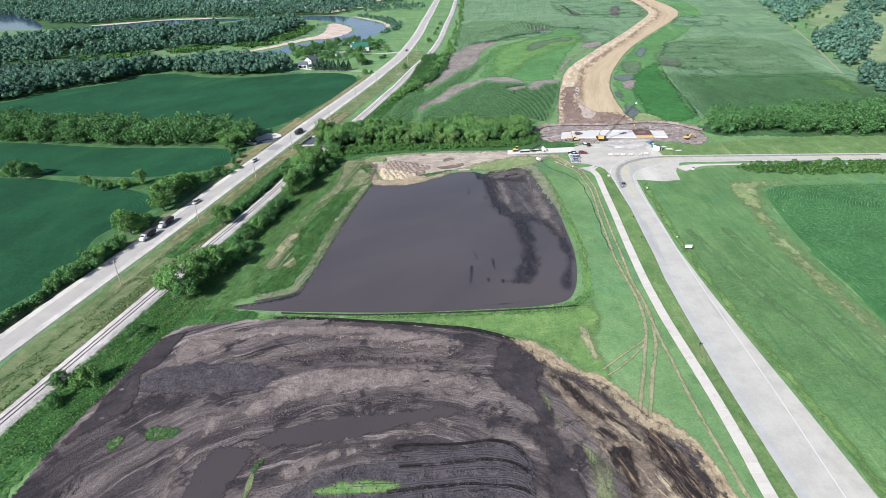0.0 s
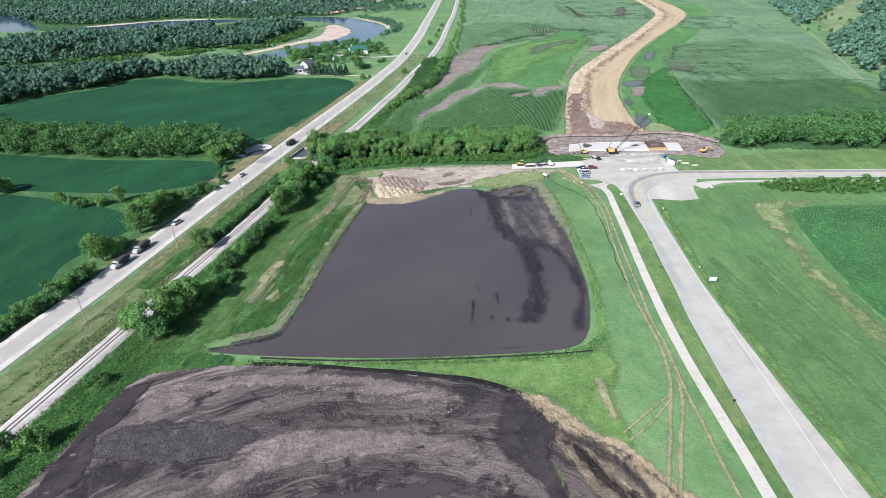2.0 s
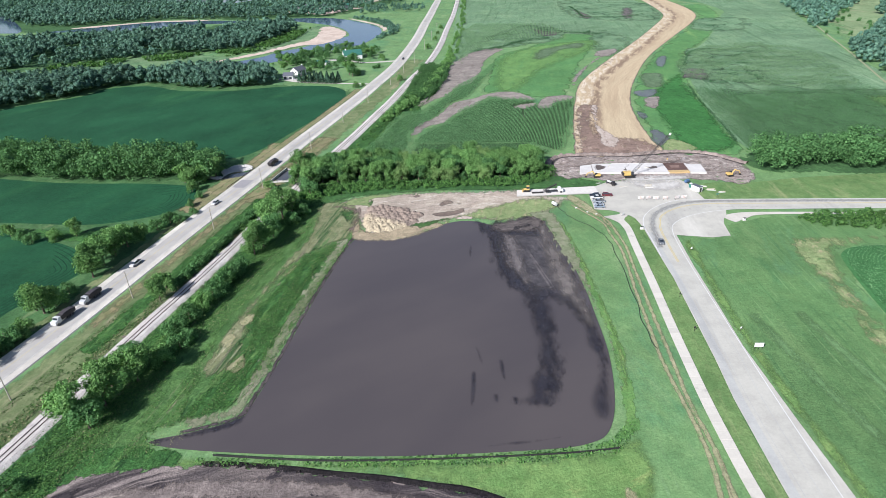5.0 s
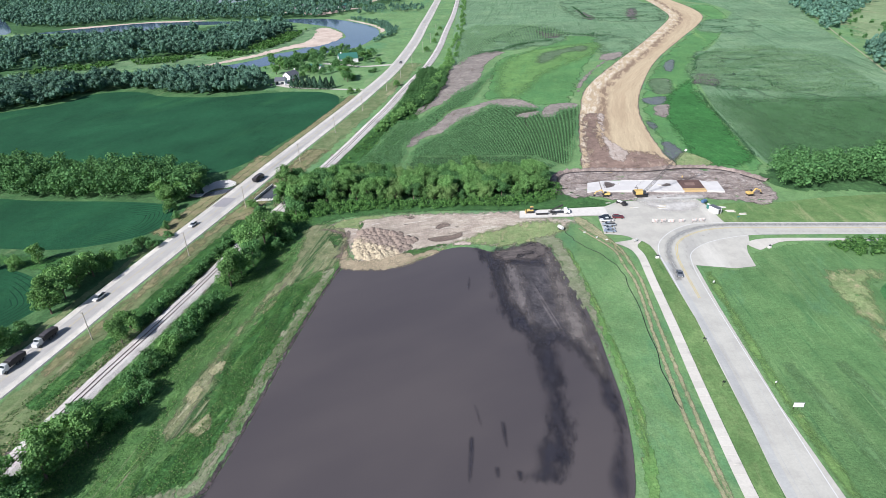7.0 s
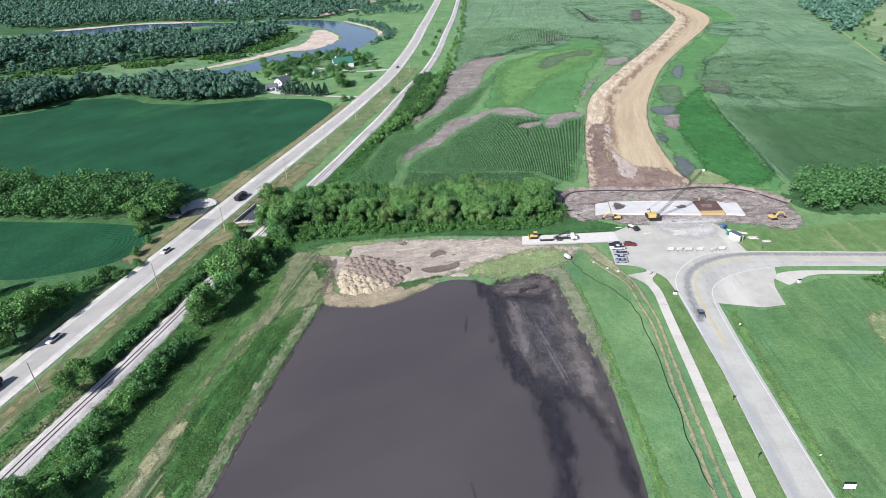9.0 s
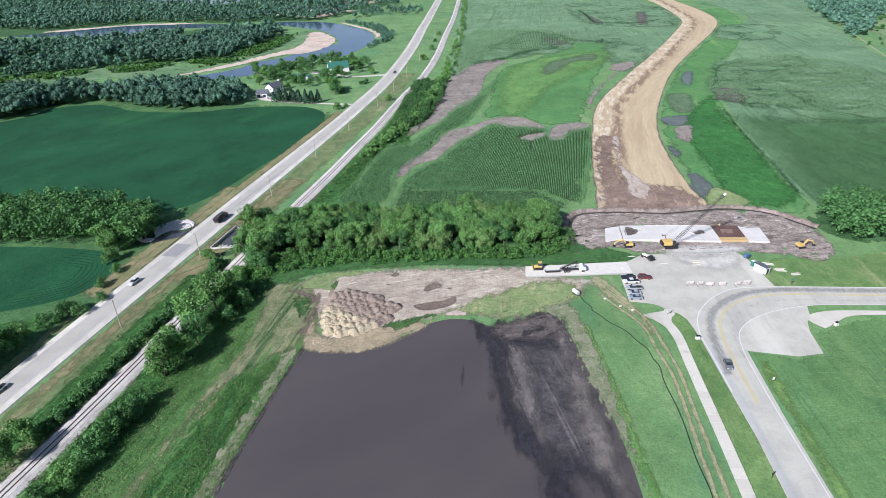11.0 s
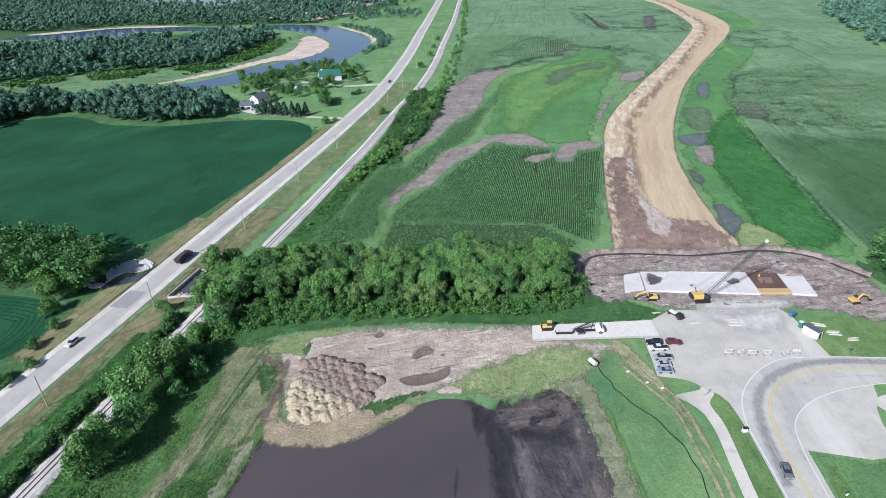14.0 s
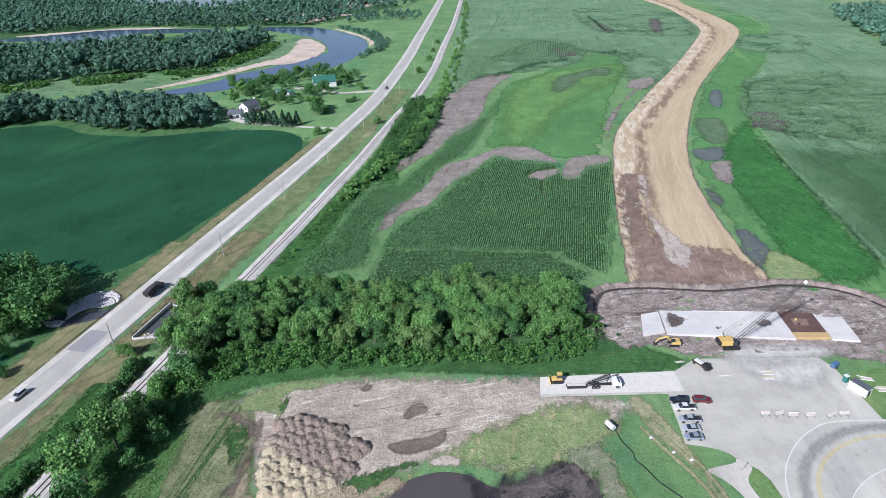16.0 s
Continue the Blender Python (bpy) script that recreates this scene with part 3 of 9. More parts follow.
def sheet(name, outline, mat, lift, step=5.0, fade=3.0, label="", category="", smooth=True, relief=None, kind="structure"):
    """A piece of ground with the given outline, a little above the ground below; edge tells the way in from its outline."""
    line = curve_points(outline, 5, True) if smooth else np.array(outline, float)
    lo, hi = line.min(0), line.max(0)
    gx, gy = np.meshgrid(np.arange(lo[0], hi[0], step), np.arange(lo[1], hi[1], step))
    grid = np.stack([gx.ravel(), gy.ravel()], 1) + np.random.default_rng(3).uniform(-0.2, 0.2, (gx.size, 2)) * step
    grid = grid[inside(line, grid)]
    if len(grid):
        grid = grid[far_from(line, grid) > 0.35 * step]
    vs = [Vector(p) for p in np.concatenate([line, grid])]
    n = len(line)
    v2, _, faces, *_ = geometry.delaunay_2d_cdt(vs, [(i, (i + 1) % n) for i in range(n)], [], 1, 1e-4)
    p = np.array([tuple(v) for v in v2])
    d = far_from(line, p)
    z = np.full(len(p), float(lift))
    if relief:
        z += relief(p, d)
    ob = put_mesh(name, np.column_stack([p, z]), faces, mat, smooth=True)
    for key, val in (("edge", np.clip(d / fade, 0, 1)), ("inward", d)):
        at = ob.data.attributes.new(key, "FLOAT", "POINT")
        at.data.foreach_set("value", val.astype(np.float32))
    return tagged(ob, label, category, kind=kind)


def ribbon(name, centre, section, mat, n=8, parent=None, label="", category="", kind="", at=None):
    """A strip along a line: section gives (offset to the right, height) pairs."""
    c = curve_points(centre, n)
    d = np.gradient(c, axis=0)
    d /= np.hypot(*d.T)[:, None]
    right = np.stack([d[:, 1], -d[:, 0]], 1)
    k = len(section)
    verts = [(*(p + r * o), h) for p, r in zip(c, right) for o, h in section]
    faces = [(i * k + j, i * k + j + 1, i * k + k + j + 1, i * k + k + j) for i in range(len(c) - 1) for j in range(k - 1)]
    faces = [f[::-1] for f in faces]
    ob = put_mesh(name, verts, faces, mat, parent, label)
    return tagged(ob, "", category, kind=kind)

# ---------------------------------------------------------------- plan lines
HWY = [(-224, -200), (-200, -100), (-177, 0), (-162, 65), (-147.5, 130), (-139.3, 167), (-133.4, 192), (-127.6, 218), (-119.6, 257), (-113.2, 287), (-104.3, 327), (-96, 365), (-86.9, 407), (-65.9, 501), (-53.3, 563), (-36.6, 659), (-21.4, 808), (-11.5, 963), (-4, 1070), (17, 1400), (46, 1850)]
RAIL = [(-195, -200), (-170.5, -95), (-142.5, 20), (-124.6, 95), (-112.4, 148), (-107.7, 169), (-100, 205), (-94.2, 229), (-87.4, 260), (-82.3, 286), (-76.3, 312), (-71.3, 335), (-60.2, 385), (-51.8, 422), (-42.8, 466), (-33.9, 508), (-26.2, 552), (-17, 602), (-4.9, 664), (7.7, 764), (18.8, 898), (36, 1100), (62, 1500), (85, 1850)]
DIRT_FIELD = [(-112, 42), (-107, 72), (-106.6, 81), (-105.4, 90), (-104.2, 99.4), (-102.2, 108), (-100.4, 117), (-99, 125.5), (-96.4, 135), (-91, 141.8), (-82, 143.7), (-70.6, 144.6), (-53, 144.2), (-37, 141.9), (-26, 139.8), (-14, 137.9), (-2, 135.2), (6.5, 133.4), (15, 129.6), (22, 125), (30, 117.6), (35, 110.5), (42, 106), (46.5, 100), (50.5, 93), (54.5, 87.5), (57.5, 83), (60, 78), (61, 72), (61.5, 67), (62, 52), (60, 38), (40, 33), (-60, 31), (-100, 32)]
POND = [(-35, 267), (-24, 264.5), (-14, 266), (-3, 274), (8, 279.5), (17, 279), (26, 274), (38, 277), (46, 277), (50.5, 252), (52.5, 223), (52.2, 202), (51.2, 181), (47.6, 161), (43, 149.5), (37, 145.6), (26, 144.2), (-5, 143.8), (-30, 145), (-62, 148.4), (-76.5, 151.9), (-67.4, 154.8), (-59.8, 157.2), (-54.4, 160), (-53, 164.5), (-49.8, 182), (-46.5, 207), (-42, 235)]


def shift_line(pts, off):
    c = curve_points(pts, 6)
    d = np.gradient(c, axis=0)
    d /= np.hypot(*d.T)[:, None]
    return c + np.stack([d[:, 1], -d[:, 0]], 1) * off


def band(pts, a, b, y0=-1e9, y1=1e9):
    """The outline of a strip between two offsets from a line, for y0 <= y <= y1."""
    l, r = shift_line(pts, a), shift_line(pts, b)
    l, r = l[(l[:, 1] >= y0) & (l[:, 1] <= y1)], r[(r[:, 1] >= y0) & (r[:, 1] <= y1)]
    return np.concatenate([l, r[::-1]])


# ---------------------------------------------------------------- ground
def ground():
    xs = np.unique(np.concatenate([np.arange(-400, 401, 20), np.linspace(-4200, -400, 20), np.linspace(400, 4200, 20)]))
    ys = np.unique(np.concatenate([np.arange(-200, 801, 20), np.linspace(-2500, -200, 12), np.linspace(800, 4700, 24)]))
    gx, gy = np.meshgrid(xs, ys)
    v = np.column_stack([gx.ravel(), gy.ravel(), np.zeros(gx.size)])
    w = len(xs)
    i = (np.arange(len(ys) - 1)[:, None] * w + np.arange(w - 1)).ravel()
    me = big_mesh("ground", v, np.stack([i, i + 1, i + w + 1, i + w], 1), GRASS)
    tagged(new("ground", me), "green mown grass of a flat river valley", "ground", kind="structure")


ground()

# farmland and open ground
# Flat dark ribbons drawn as the shade between the curved rows.
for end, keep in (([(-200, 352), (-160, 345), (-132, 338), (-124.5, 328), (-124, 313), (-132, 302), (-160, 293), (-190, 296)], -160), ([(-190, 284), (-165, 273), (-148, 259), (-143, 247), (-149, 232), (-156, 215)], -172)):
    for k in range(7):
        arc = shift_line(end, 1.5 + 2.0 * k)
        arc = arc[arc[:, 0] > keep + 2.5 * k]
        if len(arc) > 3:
            ribbon("crop_row_shade", arc, [(-0.17, 0.075), (0.17, 0.075)], SOY_GAP_SHADE, 1, None, "dark strip painted as shade between curved bean rows", "field", "structure")
sheet("rough_ground", [(-500, 20), (-166, 20), (-152, 100), (-138, 160), (-118, 245), (-104, 310), (-92, 366), (-70, 462), (-60, 520), (-74, 560), (-150, 590), (-300, 620), (-500, 520)], ROUGH_DARK, 0.02, 12, 3, "rough dark green grass between the bean fields", "grass")
sheet("soybean_field", [(-430, 465), (-379, 497), (-350, 540), (-312, 566), (-300, 596), (-272, 602), (-250, 593), (-228, 577), (-180, 567), (-140, 575), (-99, 572), (-80, 557), (-74, 539), (-74, 515), (-85, 468), (-96, 434), (-105, 406), (-116, 386), (-130, 380), (-150, 380), (-193, 384), (-287, 412), (-330, 425)], SOY, 0.05, 20, 2, "smooth dark green soybean field beside the highway", "field")
sheet("soybean_field", [(-400, 385), (-303, 376), (-212, 352), (-160, 345), (-132, 338), (-124.5, 328), (-124, 313), (-132, 302), (-160, 293), (-200, 298), (-258, 308), (-400, 330)], SOY, 0.05, 15, 2, "dark green soybean field with a rounded end", "field")
sheet("soybean_field", [(-400, 310), (-253, 301), (-204, 289), (-165, 273), (-148, 259), (-143, 247), (-149, 232), (-156, 215), (-153, 195), (-155, 172), (-163, 150), (-180, 110), (-210, 60), (-400, 60)], SOY, 0.05, 15, 2, "dark green soybean field behind a hedge", "field")
sheet("grass_strip", [(-260, 303), (-215, 294), (-176, 278), (-152, 270), (-140, 262), (-126, 290), (-158, 288), (-200, 294)], WEEDS, 0.07, 3, 4, "bright grass strip between two bean fields", "grass")
sheet("verge", band(HWY, 6, 31, -190, 330), ROUGH_GRASS, 0.03, 5, 3, "rough mixed grass between the highway and the railway", "verge")
sheet("verge", band(HWY, 6, 24, 326, 700), ROUGH_GRASS, 0.035, 5, 3, "rough mixed grass between the highway and the railway", "verge")
sheet("dry_verge", [(-99, 316), (-92, 318), (-84, 328), (-80, 342), (-83, 352), (-90, 345), (-95, 332)], DRY_GRASS, 0.085, 2, 2.5, "tan dry grass round the culvert", "verge")
sheet("dry_verge", band(HWY, 7, 22, 308, 430), DRY_GRASS, 0.055, 3, 5, "tan dry grass above the culvert", "verge")
sheet("dry_verge", band(HWY, -19, -7, 300, 420), DRY_GRASS, 0.055, 3, 5, "tan dry grass along the bean field", "verge")
sheet("dry_verge", band(HWY, 6, 14.5, 205, 420), DRY_GRASS, 0.06, 3, 5, "dry tan grass slope near the culvert", "verge")
sheet("dry_verge", band(HWY, -13, -6, 300, 560), DRY_GRASS, 0.06, 2, 1.5, "dry tan grass along the highway edge", "verge")
sheet("verge", band(HWY, -12, -6, -190, 300), ROUGH_GRASS, 0.04, 3, 1.5, "mown grass along the highway shoulder", "verge")
sheet("green_ditch", band(HWY, 15, 23, 190, 318), WEEDS, 0.07, 2, 1.6, "lush green ditch beside the highway verge", "ditch")
sheet("weed_slope", band(RAIL, 2, 24, -190, 330), WEEDS, 0.06, 4, 5, "dense green weeds below the railway embankment", "weeds")
sheet("pond_bank", [(-112, 60), (-98, 118), (-90, 142), (-60, 147), (-76, 153), (-66, 160), (-54, 167), (-50, 181), (-46, 208), (-39, 240), (-34, 268), (-32, 296), (-44, 312), (-58, 305), (-70, 280), (-80, 240), (-92, 190), (-104, 140)], BANK, 0.09, 4, 4, "weedy bank with straw-coloured streaks beside the pond", "bank")
SHORE = [(-70, 154.6), (-60, 157.6), (-54.8, 160.6), (-53.3, 165), (-50.1, 182), (-46.8, 207), (-42.3, 235), (-36, 268)]
PALE = [(-56, 308), (-44, 308), (-37, 300), (-34.5, 285), (-37, 268), (-44, 262), (-50, 256), (-55, 250), (-59, 238), (-61, 229), (-64, 217), (-64, 208), (-62, 198), (-62, 188), (-64, 180), (-70, 176), (-74, 182), (-73, 190), (-72.5, 200), (-70, 213), (-67, 226), (-64, 240), (-62, 252), (-58, 264), (-57, 284), (-58, 298)]
sheet("pale_bank", PALE, BANK_PALE, 0.145, 2.0, 4, "pale mown straw streak widening at the head of the bank", "bank")
for spot in ([(-69, 206), (-66, 212), (-63, 210), (-65, 203)], [(-72, 195), (-69, 201), (-66, 197), (-68, 191)], [(-66, 182), (-62, 188), (-59, 183), (-62, 178)], [(-60, 238), (-58, 246), (-56, 244), (-58, 236)]):
    sheet("straw_spot", spot, STRAW_BARE, 0.149, 1.0, 1.8, "bare straw-coloured spot on the bank", "bank")
sheet("damp_patch", [(-52, 300), (-47, 304), (-38, 299), (-36, 287), (-38, 277), (-40, 280), (-39.5, 292), (-46, 299)], WET_CLAY, 0.152, 1.5, 3, "damp grey-brown patch on the bank", "clay")
sheet("weed_patch", [(-47, 297), (-41, 298), (-38.5, 293), (-38.5, 285), (-42.5, 284)], WEED_THIN, 0.156, 1.5, 3, "green weeds on the head of the bank", "weeds")
sheet("shore_fringe", band(SHORE, -7.5, 0.5), FRINGE, 0.135, 1.5, 5, "thin grey-brown dry weeds above the shore", "bank")
sheet("weed_band", band(SHORE, -19, -3.5, 150, 258), WEEDS, 0.115, 2.5, 4, "dense green weed band along the pond bank", "weeds")


# The lane's dark tone paints the shade at the belt's foot.
sheet("grass_lane", [(-70, 304), (-66, 322), (-56, 332), (-40, 332), (0, 330), (40, 328), (58, 338), (64, 346), (70, 334), (78, 326), (86, 319), (78, 313), (40, 312.5), (0, 315.5), (-40, 312), (-52, 303), (-60, 298)], LANE_GRASS, 0.10, 3, 3.5, "green grass lane tinted dark as tree shade before the belt", "grass")
sheet("clearing", [(-52, 302), (-46, 311), (-33, 315.5), (-6, 317.5), (20, 316.5), (42, 315), (46, 309), (60, 306), (66, 300), (56, 290), (48, 281), (38, 279), (26, 276), (14, 281), (0, 277), (-10, 271), (-22, 267.5), (-33, 268), (-38, 285)], CLEARING, 0.12, 2.5, 7, "pale graded clay ground at the head of the pond", "clearing")
for spot in ([(-2.8, 289.1), (1.4, 290.9), (7.2, 291.8), (12.5, 294.4), (13.3, 291.6), (11.3, 288.2), (6.2, 285.8), (0.6, 285.3), (-1.7, 286.9)],
             [(-12.1, 310.3), (-10.1, 312.6), (-7.7, 311.5), (-9.7, 308.9)],
             [(-15.1, 304.4), (-12.4, 304.7), (-9.4, 303.5), (-11.5, 302.7)],
             [(0.7, 299.0), (2.4, 302.8), (5.7, 304.4), (8.6, 301.2), (5.3, 299.2), (2.6, 297.2)],
             [(9.2, 299.5), (10.7, 300.7), (12.2, 300.0), (10.4, 298.5)],
             [(-2.0, 306.7), (-0.7, 307.4), (0.2, 306.5), (-0.9, 305.8)]):
    sheet("damp_patch", spot, WET_CLAY, 0.153, 0.9, 1.2, "damp brown patch on the clay clearing", "clay")
sheet("thin_grass", [(-46.4, 303.5), (-43.6, 311.1), (-31.5, 315.5), (-22.4, 316.1), (-22.7, 310.2), (-30.2, 309.1), (-31.6, 304.2), (-31.7, 299.0), (-37.0, 300.9)], GRASS_RIM, 0.151, 1.4, 3, "thin mottled grass on pale clay", "grass")
sheet("weed_patch", [(-11.7, 273.7), (-12.7, 278.9), (-10.0, 280.8), (-4.2, 282.6), (1.8, 283.8), (7.3, 284.4), (7.4, 281.5), (3.1, 280.3), (-0.0, 277.8), (-4.0, 274.7), (-6.5, 273.0)], WEED_THIN, 0.172, 1.2, 2.5, "green weeds between the heaps and the pond", "weeds")
sheet("weed_patch", [(-33.6, 292.2), (-34.1, 299.1), (-32.9, 309.7), (-30.7, 308.7), (-31.0, 301.5), (-32.3, 296.5), (-32.5, 291.0)], WEED_THIN, 0.166, 1.0, 2.0, "green weeds beside the heaps", "weeds")
sheet("weed_patch", [(-45.8, 293.8), (-45.1, 299.1), (-39.4, 298.5), (-38.1, 296.0), (-37.0, 289.7), (-38.0, 283.1), (-40.0, 282.5), (-44.0, 286.2)], WEED_THIN, 0.163, 1.0, 4.0, "dark green weeds on the bank", "weeds")
sheet("dirt_track", [(-41.3, 274.6), (-39.3, 278.4), (-38.0, 283.1), (-37.0, 289.7), (-38.4, 296.8), (-37.7, 300.9), (-36.0, 299.2), (-35.2, 292.7), (-35.0, 286.6), (-36.1, 280.3), (-35.5, 274.4)], WET_CLAY, 0.160, 1.0, 1.6, "bare brown dirt track down the bank", "track")
sheet("pale_shore", [(7.9, 283.6), (12.4, 285.6), (16.2, 284.0), (15.6, 281.3), (11.8, 281.4), (8.5, 281.8)], PALE_CLAY, 0.168, 1.0, 1.6, "pale dry clay at the water's edge", "shore")
sheet("pale_shore", [(-11.2, 273.2), (-11.5, 276.7), (-9.3, 276.9), (-7.3, 273.5)], TAN_SHORE, 0.176, 0.8, 0.8, "tan clay spit at the water's edge", "shore")
sheet("grass_patch", [(-12, 270), (0, 280), (14, 292), (24, 298), (42, 305), (58, 303), (60, 292), (52, 284), (44, 278), (30, 276), (14, 280), (2, 275)], GRASS_RIM, 0.15, 2.5, 8, "thin pale grass on the clay clearing", "grass")
sheet("bank_strip", [(49, 283), (53, 283), (56, 250), (57.5, 215), (57, 185), (54, 160), (48, 146), (20, 140), (-60, 144), (-60, 146), (20, 144), (44, 149), (49, 163), (52, 182), (53.5, 210), (52, 245)], GRASS_LUSH, 0.13, 2.5, 2, "bright green grass rim round the pond", "grass")


FIELD_LINE = curve_points(DIRT_FIELD, 5, True)
FIELD_TOP = 0.16


def field_relief(p, d):
    """Low swells, flat about the puddles and at the rim."""
    z = np.array([noise.fractal((q[0] / 9, q[1] / 5, 0.0), 1.0, 2.0, 3) for q in p])
    wet = [np.clip((far_from(np.array(o, float), p) - 2) / 6, 0.0, 1) * ~inside(np.array(o, float), p) for o in (PUDDLE_LOW, PUDDLE_HIGH)]
    return np.clip(d / 6, 0, 1) * np.clip(0.25 + 0.45 * z, 0, 1) * wet[0] * wet[1]


def field_relief_only(p, d):
    return field_relief(p, far_from(FIELD_LINE, p) * inside(FIELD_LINE, p)) + 0.02


PUDDLE_LOW = [(-66, 60), (-65.5, 73), (-64.5, 82), (-60, 86.5), (-50, 84), (-52, 76), (-54, 68), (-56, 60)]
PUDDLE_HIGH = [(-57, 83.5), (-47, 92), (-34, 95.5), (-17, 97), (0, 98), (8, 96), (-1, 91.5), (-14, 88.5), (-20, 86.5), (-32, 83.5), (-44, 83)]
sheet("straw_edge", [(14, 130.5), (19, 127.5), (26, 125.5), (32, 119), (37, 111.5), (44, 107.5), (47.5, 101.5), (51.5, 94.5), (56, 89.5), (59, 85), (61.5, 79.5), (62.5, 73), (63.2, 68), (63.5, 52), (65, 35), (55, 35), (56, 70), (50, 84), (44, 92), (36, 104), (26, 114), (19, 123)], TAN_EDGE, 0.135, 1.6, 2.5, "dead straw-coloured rim along the black earth", "grass")
sheet("weed_slope", [(-134, 20), (-124, 60), (-117, 95), (-111, 120), (-104, 143), (-95, 151), (-80, 152), (-66, 149), (-66, 142), (-82, 141), (-91, 137), (-97, 128), (-101, 108), (-105, 85), (-107, 60), (-116, 20)], WEEDS, 0.097, 3, 2.5, "dense green weeds along the black earth", "weeds")
sheet("grass_patch", [(-62, 147), (-18, 144), (20, 143), (42, 145), (50, 150), (51, 136), (47, 124), (48, 110), (45, 103), (38, 106), (31, 119), (18, 127), (0, 133), (-20, 138), (-50, 141), (-80, 143), (-84, 148)], GRASS_SUNNY, 0.05, 3, 4, "sunny yellow-green grass on the dam", "grass")
sheet("straw_spot", [(41.5, 132), (45.5, 129), (45, 115), (42, 114), (40.5, 124)], STRAW_BARE, 0.07, 1, 2.5, "pale straw spot in the grass", "grass")
sheet("grass_field", [(93.6, -300), (93.6, -100), (93.6, 10), (93.2, 90), (93, 150), (93.4, 182), (95.5, 205), (97.5, 230), (100.3, 257.8), (113, 254), (121.5, 255), (124, 267), (131, 269), (145, 273.8), (180, 270.6), (240, 264.4), (300, 259), (300, 228), (214, 238), (172, 242), (157, 239), (148, 210), (142, 170), (139, 100), (139, 10), (139, -300)], GRASS_FIELD, 0.05, 4, 0.6, "rough yellow-green meadow grass with mowing streaks", "grass", smooth=False)
for across, lift in ((0, 0.056), (15.5, 0.057)):
    sheet("mown_band", band([(103 + across, 200), (106.5 + across, 160), (110.2 + across, 137), (117.6 + across * 0.75, 96), (122 + across * 0.6, 60), (124 + across * 0.5, 20)], -2.6, 2.6), GRASS_BAND, lift, 2, 2.4, "pale band of mown meadow grass", "grass", smooth=False)
sheet("weed_edge", band([(93.0, -60), (93, 10), (92.8, 90), (92.4, 150), (93, 182), (95, 205), (97, 230), (99.6, 254)], 0.2, 4.5), GRASS_SUNNY, 0.062, 1.6, 2.2, "yellow-green weeds along the road edge", "weeds", smooth=False)
sheet("black_earth_field", DIRT_FIELD, EARTH, 0.10, 2.0, 3, "graded black earth field with streaks of machine tracks", "earth field", relief=field_relief)
sheet("muddy_puddle", PUDDLE_LOW, PUDDLE_WATER, 0.245, 2, 3, "shallow brown puddle on black earth", "puddle")
sheet("muddy_puddle", PUDDLE_HIGH, PUDDLE_WATER, 0.255, 2, 3.5, "shallow brown puddle along the machine tracks", "puddle")
for spot in ([(-90.4, 85), (-91.2, 89.4), (-86.4, 91.4), (-85.8, 89), (-88, 84)], [(-82, 88.7), (-81, 94.2), (-72.6, 93.3), (-71.8, 90.2), (-75.5, 87)], [(-51.2, 77.4), (-48.5, 82), (-47.4, 80.2), (-48.6, 75)], [(-38.4, 73.8), (-33, 77.6), (-32, 75.8), (-35.9, 73.8)]):
    sheet("weed_patch", spot, WEED_THIN, 0.28, 0.8, 2.0, "green weed patch on black earth", "weeds", relief=field_relief_only)
sheet("weed_patch", [(-34, 70.4), (-28.1, 72.4), (-20.2, 72.8), (-11.8, 71), (-17.3, 68.4), (-27.7, 67.8), (-33, 68.6)], GRASS_SUNNY, 0.29, 0.8, 1.6, "bright green regrowth on black earth", "weeds", relief=field_relief_only)
sheet("straw_spot", [(-50.6, 76), (-48.6, 76), (-48.6, 66), (-49.4, 60), (-51.4, 60), (-50.8, 68)], BANK_PALE, 0.285, 0.8, 1.2, "straw stubble on black earth", "weeds", relief=field_relief_only)

